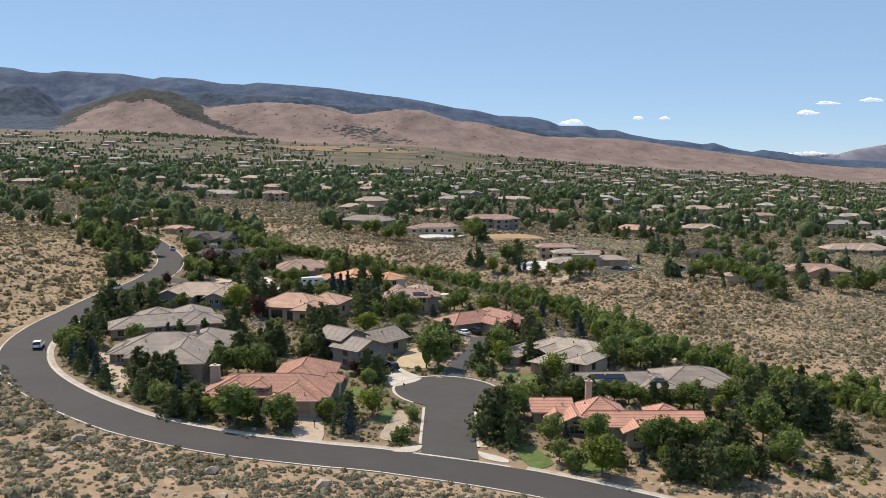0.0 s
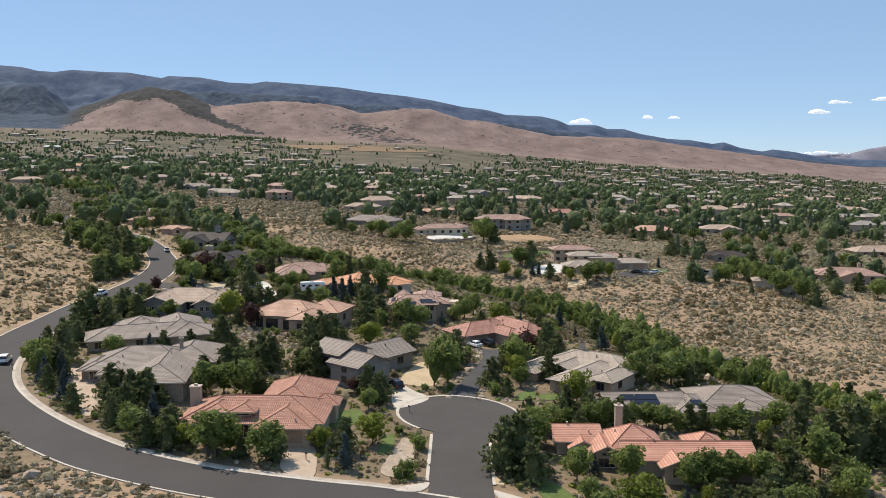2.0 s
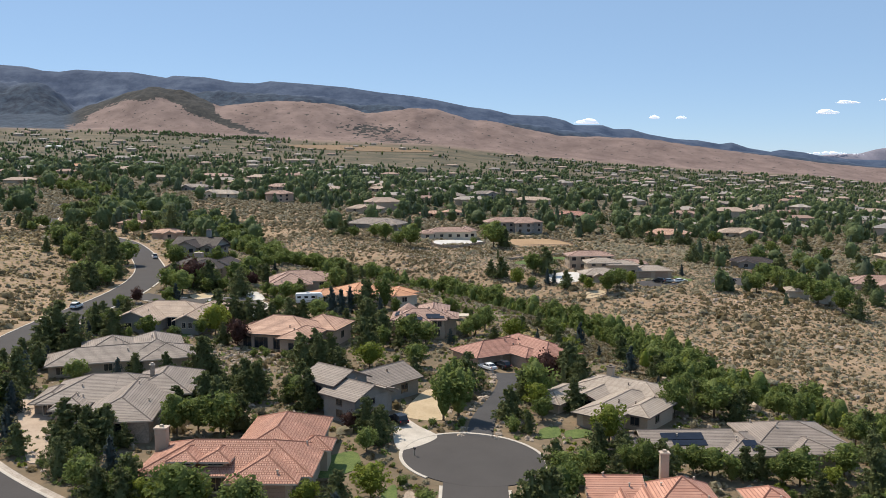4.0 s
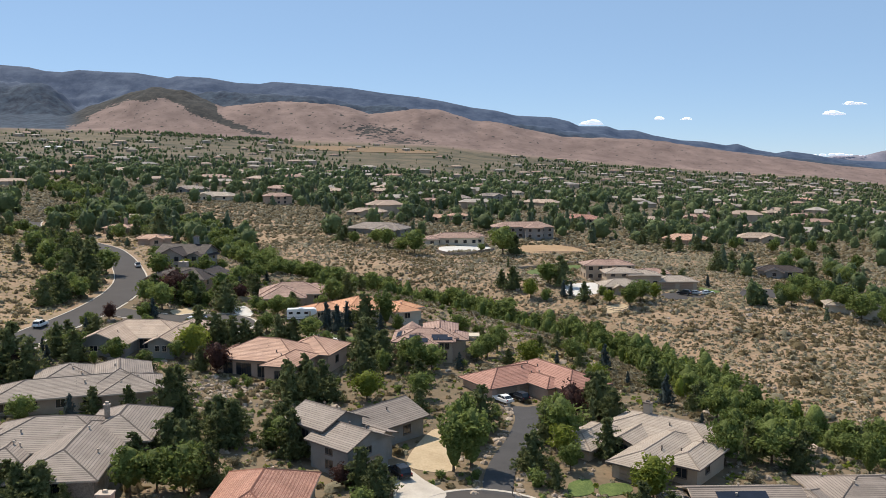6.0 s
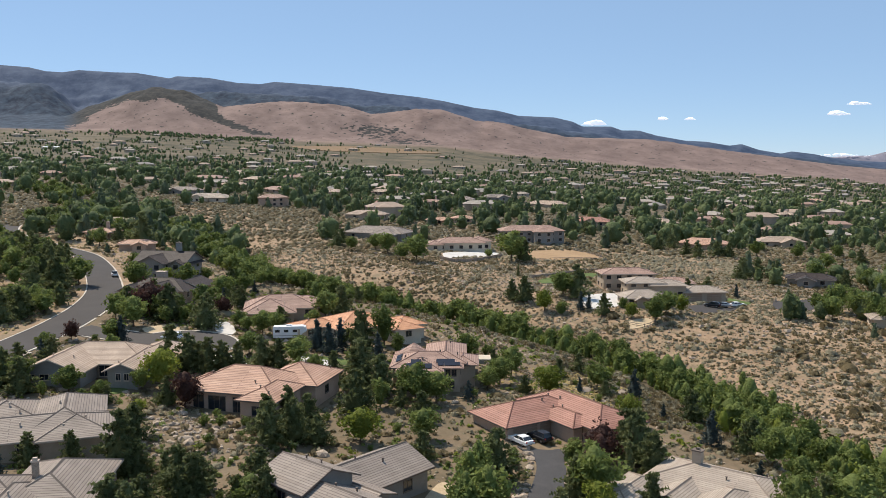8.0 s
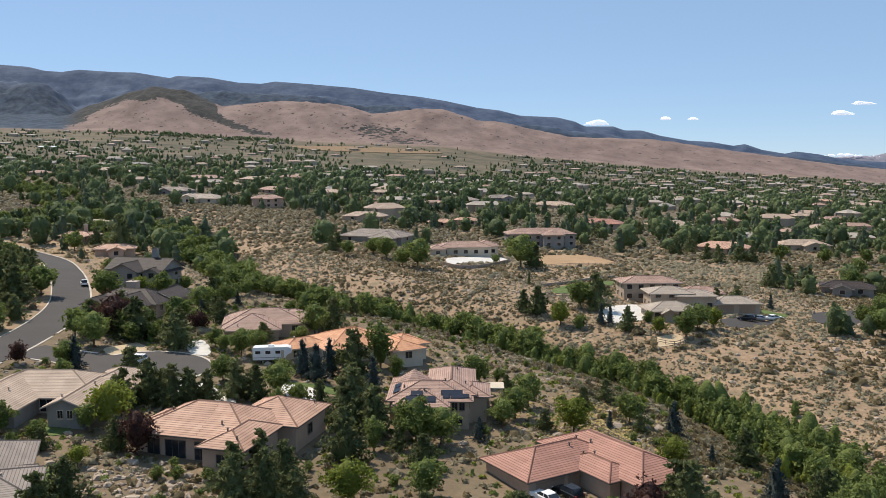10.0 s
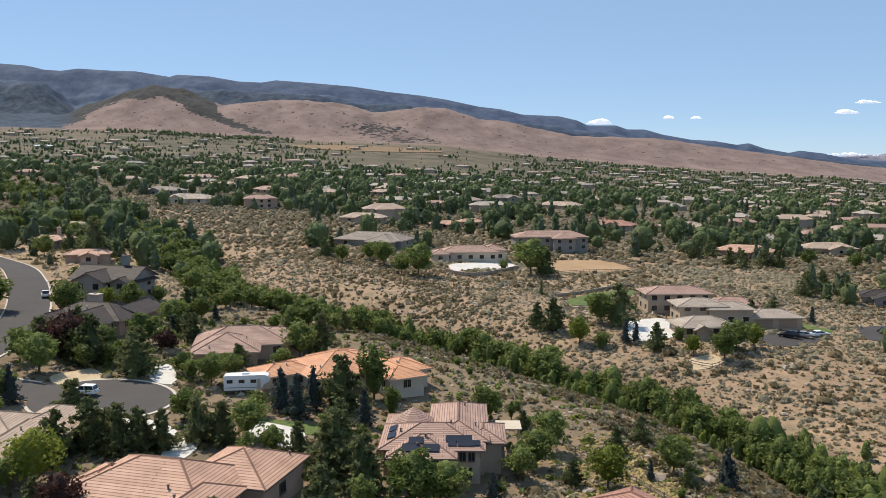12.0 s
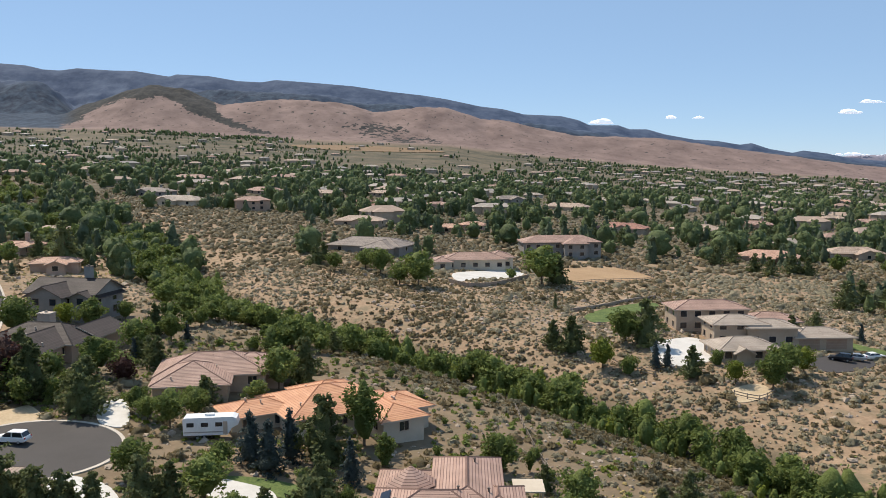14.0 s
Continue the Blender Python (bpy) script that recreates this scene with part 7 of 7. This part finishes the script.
# ---- vehicles ----
def wheel(parent, x, y, r=0.34, w=0.24):
    s = 1 if y > 0 else -1
    rings = [[(x + rr * math.cos(a), y + s * d, r + rr * math.sin(a)) for a in np.linspace(0, 2 * math.pi, 16, endpoint=False)] for rr, d in ((r * 0.9, -w), (r, -w * 0.8), (r, -0.05), (r * 0.92, 0.0))]
    v, f = loft(rings)
    t = mesh("wheel", v, f, M["tyre"], parent)
    v, f = loft([[(x + rr * math.cos(a), y + s * d, r + rr * math.sin(a)) for a in np.linspace(0, 2 * math.pi, 12, endpoint=False)] for rr, d in ((r * 0.6, -0.02), (r * 0.58, 0.015))])
    mesh("rim", v, f, M["metal"], t)


def car(x, y, turn, paint, label, name="car", kind="suv"):
    """Lengthwise along x, nose to +x."""
    ob = tagged(new(name), label, "car" if name == "car" else "truck", "parked vehicles")
    ob.matrix_world = pose(x, y, ground(x, y) + 0.14, 0, 0, turn)
    hw = 0.93
    prof = [(-2.32, 0.45), (-2.36, 0.75), (-2.25, 1.0), (-1.0, 1.03), (0.95, 1.03), (1.6, 0.98), (2.15, 0.86), (2.36, 0.66), (2.36, 0.42), (1.0, 0.3), (-1.5, 0.3)]
    v, f = loft([[(a, yy, z if k in (1, 2) else max(0.38, z - 0.12)) for a, z in prof] for k, yy in enumerate((-hw, -hw + 0.12, hw - 0.12, hw))])
    mesh("body", v, f, paint, ob)
    tail = -2.1 if kind == "suv" else (-0.55 if kind == "pickup" else -1.9)
    roof_tail = tail + (0.28 if kind == "suv" else 0.35 if kind == "pickup" else 0.75)
    top = 1.68 if kind != "sedan" else 1.48
    g = [(tail, 1.0), (roof_tail, top - 0.08), (0.25, top - 0.05), (1.15, 1.02)]
    v, f = loft([[(a, yy * (1 if z < 1.1 else 0.86), z) for a, z in g] for yy in (-hw + 0.1, hw - 0.1)])
    cabin = mesh("cabin_glass", v, f, M["glass"], ob, "dark tinted windows")
    v, f = loft([[(roof_tail - 0.05, s * 0.74, top - 0.07), (roof_tail + 0.1, s * 0.74, top), (0.15, s * 0.74, top + 0.01), (0.32, s * 0.74, top - 0.06)] for s in (-1, 1)])
    mesh("roof_panel", v, f, paint, cabin)
    for s in (-1, 1):
        for a, b in ((tail + 0.02, roof_tail), (-0.45, -0.42)):
            pv, pf = loft([[(a - 0.05, s * 0.845, 1.0), (a + 0.07, s * 0.845, 1.0), (a + 0.07, s * 0.83, 1.03), (a - 0.05, s * 0.83, 1.03)], [(b - 0.05, s * 0.735, top - 0.04), (b + 0.07, s * 0.735, top - 0.04), (b + 0.07, s * 0.72, top - 0.02), (b - 0.05, s * 0.72, top - 0.02)]])
            mesh("pillar", pv, pf, paint, cabin)
        mesh("headlight", *box(2.2, 2.35, s * 0.72 - 0.17, s * 0.72 + 0.17, 0.7, 0.84), M["white_paint"], ob, "clear headlight")
        mesh("tail_light", *box(-2.38, -2.28, s * 0.76 - 0.12, s * 0.76 + 0.12, 0.78, 0.98), M["lamp_red"], ob, "red tail light")
        mesh("mirror", *box(0.78, 0.95, s * 0.98 - 0.1, s * 0.98 + 0.1, 1.03, 1.17), paint, ob)
        wheel(ob, 1.42, s * 0.92), wheel(ob, -1.42, s * 0.92)
    if kind == "pickup":
        mesh("bed", *box(-2.2, -0.65, -0.72, 0.72, 1.02, 1.06), M["black_paint"], ob, "dark cargo bed")
    return ob


def camper(x, y, turn):
    ob = tagged(new("camper_trailer"), "white camper trailer with dark windows beside a house", "camper", "parked vehicles")
    ob.matrix_world = pose(x, y, ground(x, y) + 0.1, 0, 0, turn)
    prof = [(-3.6, 0.75), (-3.65, 3.1), (-3.4, 3.3), (3.3, 3.35), (3.9, 3.1), (4.1, 2.2), (3.2, 1.7), (2.6, 0.75)]
    v, f = loft([[(a, yy, z) for a, z in prof] for yy in (-1.2, 1.2)])
    mesh("body", v, f, M["white_paint"], ob)
    for a in (-2.6, -0.6, 1.4):
        mesh("window", *box(a - 0.5, a + 0.5, -1.23, -1.19, 2.0, 2.6), M["glass"], ob, "dark window")
    mesh("stripe", *box(-3.5, 2.5, -1.225, -1.195, 1.15, 1.3), M["metal"], ob, "grey stripe")
    mesh("door", *box(2.0, 2.6, -1.235, -1.19, 0.85, 2.7), M["trim"], ob)
    mesh("roof_unit", *box(-0.6, 0.6, -0.4, 0.4, 3.32, 3.6), M["white_paint"], ob)
    for s in (-1, 1):
        for a in (-1.6, -0.7):
            wheel(ob, a, s * 1.15, 0.38)
    return ob


def vehicles():
    car(-91.0, 188.0, 105, M["white_paint"], "white estate car on the curving street", kind="suv")
    car(-69.7, 279.5, 176, M["white_paint"], "white SUV standing in the turning circle")
    car(5.4, 226.0, 125, M["white_paint"], "white sedan parked before a garage", kind="sedan")
    car(8.6, 228.2, 125, M["black_paint"], "black SUV parked before a garage")
    car(-11.6, 186.6, 120, M["black_paint"], "black SUV parked on a concrete drive")
    car(-113.6, 355.5, 116, M["white_paint"], "white pickup truck at the kerb", "pickup_truck", "pickup")
    car(-101.4, 262.0, 92, M["white_paint"], "white SUV parked at the kerb")
    car(70.8, 345.0, 150, M["black_paint"], "dark SUV parked before the villas")
    car(74.2, 346.2, 160, M["silver_paint"], "silver car parked before the villas", kind="sedan")
    car(79.4, 348.4, 10, M["white_paint"], "white car parked before the villas", kind="sedan")
    car(100.4, 358.2, 20, M["black_paint"], "dark car on the lane by the villas", kind="sedan")
    camper(-44.5, 286.5, 8)


vehicles()


# ---- fences and walls ----
def fence(points, label, rails=(0.45, 0.95), step=2.6, material=None):
    material = material or M["fence_wood"]
    line = curve_through(points, step)
    ob = tagged(new("fence"), label, "fence", "fences")
    x0, y0 = line[0]
    ob.location = (x0, y0, ground(x0, y0))
    z = land(line[:, 0], line[:, 1])
    o = np.array(ob.location)
    for (x, y), g in zip(line, z):
        mesh("post", *box(x - 0.07 - o[0], x + 0.07 - o[0], y - 0.07 - o[1], y + 0.07 - o[1], g - 0.4 - o[2], g + 1.15 - o[2]), material, ob)
    for a, b, za, zb in zip(line[:-1], line[1:], z[:-1], z[1:]):
        for h in rails:
            p, q = Vector((*a, za + h)) - Vector(o), Vector((*b, zb + h)) - Vector(o)
            s = (q - p).cross(Vector((0, 0, 1))).normalized() * 0.03
            u = Vector((0, 0, 0.07))
            v, f = loft([[c - s - u, c + s - u, c + s + u, c - s + u] for c in (p, q)])
            mesh("rail", v, f, material, ob)
    return ob


def low_wall(points, height, label, material):
    line = curve_through(points, 2.0)
    n = normals_of(line) * 0.2
    a, b = line + n, line - n
    z = land(line[:, 0], line[:, 1])
    rings = [[(*p, g - 0.5), (*p, g + height), (*q, g + height), (*q, g - 0.5)] for p, q, g in zip(a, b, z)]
    v, f = loft(rings)
    return tagged(mesh("garden_wall", v, f, material), label, "wall")


def mailbox(x, y, turn):
    ob = tagged(new("mailbox"), "dark metal mailbox on a post by the kerb", "mailbox", "mailboxes")
    ob.matrix_world = pose(x, y, ground(x, y) + 0.1, 0, 0, turn)
    mesh("post", *box(-0.06, 0.06, -0.06, 0.06, 0, 1.05), M["fence_wood"], ob)
    v, f = loft([[(-0.12, yy, 1.05), (-0.12, yy, 1.2), (-0.06, yy, 1.27), (0.06, yy, 1.27), (0.12, yy, 1.2), (0.12, yy, 1.05)] for yy in (-0.27, 0.27)])
    mesh("box", v, f, M["black_paint"], ob)


def boundaries():
    fence([(0.9, 311.5), (1.8, 297.0), (3.6, 283.2), (5.8, 275.2), (11.5, 265.2), (17.0, 257.0), (21.0, 250.0)], "weathered split-rail fence down the slope behind a house")
    fence([(22.5, 424.4), (34.3, 434.6), (51.6, 445.0), (54.8, 457.6), (44.8, 475.6)], "weathered timber rail fence round a dry paddock")
    fence([(7.8, 350.9), (12.5, 354.8), (23.6, 365.3), (31.1, 363.3), (38.6, 356.7)], "weathered timber rail fence below the villa terrace")
    fence([(41.1, 320.4), (44.8, 317.8), (48.1, 320.0)], "weathered timber rail fence below a lookout", step=1.8)
    fence([(20.0, 342.3), (23.4, 335.5), (29.1, 330.6)], "weathered timber rail fence on the hillside")
    low_wall([(-60.7, 158.0), (-59.6, 161.5), (-59.9, 165.9)], 0.7, "tan stone wall along a garden path", M["stone_veneer"])
    low_wall([(19.0, 381.6), (27.3, 389.7), (36.9, 401.2), (46.8, 410.9)], 0.9, "grey stone retaining wall above a green lawn", M["stone_veneer"])
    low_wall([(-12.5, 415.9), (-6.7, 410.0), (1.6, 416.3), (12.1, 434.7)], 1.2, "dark retaining wall below a white terrace", M["stone_veneer"])
    mailbox(-86.9, 182.9, 30)
    mailbox(-22.6, 145.2, 30)
    mailbox(4.5, 182.1, 30)
    mailbox(-8.1, 171.5, 30)


boundaries()
patch("meadow", round_off([(-430, 2350), (-330, 2300), (-150, 2330), (-60, 2400), (-150, 2480), (-300, 2520), (-460, 2440)]), 1.2, M["far_field"], "far strip of dry orange-tan meadow under the hills", "meadow")


def ang_pad(a, n):
    return np.r_[np.zeros(n - len(a)), a]


def far_trees():
    g = np.random.default_rng(12)
    x, y = scatter(g, 46000, 430, 2600, 0.6)
    hx, hy = np.array(HOUSE_SPOTS).T
    pick = np.repeat(np.arange(len(hx)), np.where(hy < 1500, 22, 14))
    ang, rad = g.uniform(0, 6.3, len(pick)), g.uniform(10, 27, len(pick))
    cx, cy = hx[pick] + np.cos(ang) * rad * 1.2, hy[pick] + np.sin(ang) * rad
    bx, by = g.uniform(-0.4, -0.19, 700), g.uniform(2560, 2690, 700)
    cx, cy, ang = np.r_[cx, bx * by], np.r_[cy, by], np.r_[ang, np.ones(700)]
    by_house = np.r_[np.zeros(len(x), bool), np.ones(len(cx), bool)]
    x, y = np.r_[x, cx], np.r_[y, cy]
    d = town(x, y)
    pn = patchy(x, y, 38.0, 4.0) + 0.6 * patchy(x, y, 130.0, 9.0)
    keep = g.random(len(x)) < d * np.clip(0.12 + 3.4 * pn, 0, 1)
    rav = np.abs(x - np.interp(y, *RAVINE)) < 14
    keep |= rav & (y < 800) & (g.random(len(x)) < 0.9)
    keep |= (x < -135) & (x / y < -0.29) & (y < 620) & (y > 430) & (g.random(len(x)) < 0.5)
    keep |= by_house & ((np.sin(ang_pad(ang, len(x))) > -0.5) | (g.random(len(x)) < 0.35))
    keep &= ~built_over(x, y, 1.0)
    # trees on the camera's side of houses are thinned so the roofs show
    spare = g.random(len(x)) < 0.3
    for a, b in HOUSE_SPOTS:
        keep &= spare | (np.abs(x - a) > 15) | (y < b - 30) | (y > b)
    x, y = x[keep], y[keep]
    n = len(x)
    h = np.clip(g.lognormal(1.85, 0.36, n), 2.5, 12) * (1 - 0.2 * smooth(900, 2000, y))
    dark = g.random(n) < np.clip(0.34 + 0.9 * patchy(x, y, 40.0, 15.0), 0.08, 0.75)
    shapes = {"leaf_far_pine": ((0.04, 0.2), (0.2, 0.3), (0.5, 0.2), (0.8, 0.08)), "leaf_far": ((0.06, 0.2), (0.3, 0.36), (0.62, 0.34), (0.86, 0.18))}
    for close, k, part, sides in ((y < 900, 26, 0.125, 6), (y >= 900, 6, 0.16, 5)):
        for sel, m, label in ((dark, "leaf_far_pine", "far dark green pines among the houses"), (~dark, "leaf_far", "far mid-green broadleaf trees among the houses")):
            s = sel & close
            xs, ys, hs, ns = x[s], y[s], h[s], s.sum()
            wide = g.uniform(0.8, 1.25, ns) * hs
            grow = np.stack([wide, wide, hs], 1)[:, None]
            foot = np.stack([xs, ys, land(xs, ys)], 1)[:, None]
            body, tri = core(g, shapes[m], sides, ns)
            body[..., :2] *= g.uniform(0.85, 1.15, (ns, 1, 1))
            per = body.shape[1]
            body[..., :2] *= 1.4 if m == "leaf_far" else 1.15
            # tufts stand out from the crown's skin
            at = g.integers(0, per, (ns, k))
            c = np.take_along_axis(body, at[..., None].repeat(3, 2), 1) * np.array([1.2, 1.2, 1.02])
            c = (c * grow + foot).reshape(-1, 3)
            v1, q1 = cards(g, c, np.repeat(hs * part, k)[:, None])
            body = (body * grow + foot).reshape(-1, 3)
            f = (tri[None] + per * np.arange(ns)[:, None, None]).reshape(-1, 3)
            q = np.concatenate([f, q1[:, [0, 1, 2]] + len(body), q1[:, [0, 2, 3]] + len(body)])
            tagged(quick("woodland", np.concatenate([body, v1]), q, M[m]), label, "trees", kind="stuff")


far_trees()


def groves():
    """Belts of trees beside the street and on the western slope."""
    rnd = random.Random(52)
    for (x0, y0), (x1, y1), wide, count, kinds in GROVES:
        for k in range(count):
            t = rnd.random()
            x, y = x0 + (x1 - x0) * t + rnd.uniform(-wide, wide), y0 + (y1 - y0) * t + rnd.uniform(-wide, wide)
            if not built_over(np.array([x]), np.array([y]), 0.8)[0]:
                key = "v" if rnd.choice(kinds) == "p" else "w"
                tree(x, y, rnd.uniform(3.5, 7.5), key, rnd, ("cottonwood_tree", "mid-green cottonwood in a belt of trees", "tree") if key == "w" else None)


GROVES = [((-137, 347), (-117, 326), 12, 30, "pppd"), ((-128, 348), (-165, 395), 8, 40, "ppppd"), ((-162, 392), (-198, 436), 9, 34, "pppd"), ((-190, 470), (-215, 520), 9, 26, "ppd"), ((-116, 310), (-101, 292), 7, 14, "ppdl"), ((-196, 470), (-193, 540), 14, 40, "dddpp"), ((-326, 696), (-246, 632), 22, 46, "dddpd"), ((-214, 551), (-173, 539), 10, 22, "ddpp"), ((-148, 433), (-143, 451), 7, 10, "pd"), ((-154, 531), (-116, 459), 8, 22, "ddd"), ((-120, 470), (-76, 376), 8, 26, "ddd"), ((-75, 357), (-55, 373), 7, 24, "ddd"), ((-74, 331), (-61, 305), 5, 10, "dpp"), ((-92, 304), (-71, 301), 7, 18, "pddul"), ((-351, 800), (-217, 582), 16, 24, "dddp"), ((-114, 348), (-116, 381), 5, 8, "dlu"), ((-46, 336), (-29, 353), 6, 14, "ddp")]
groves()
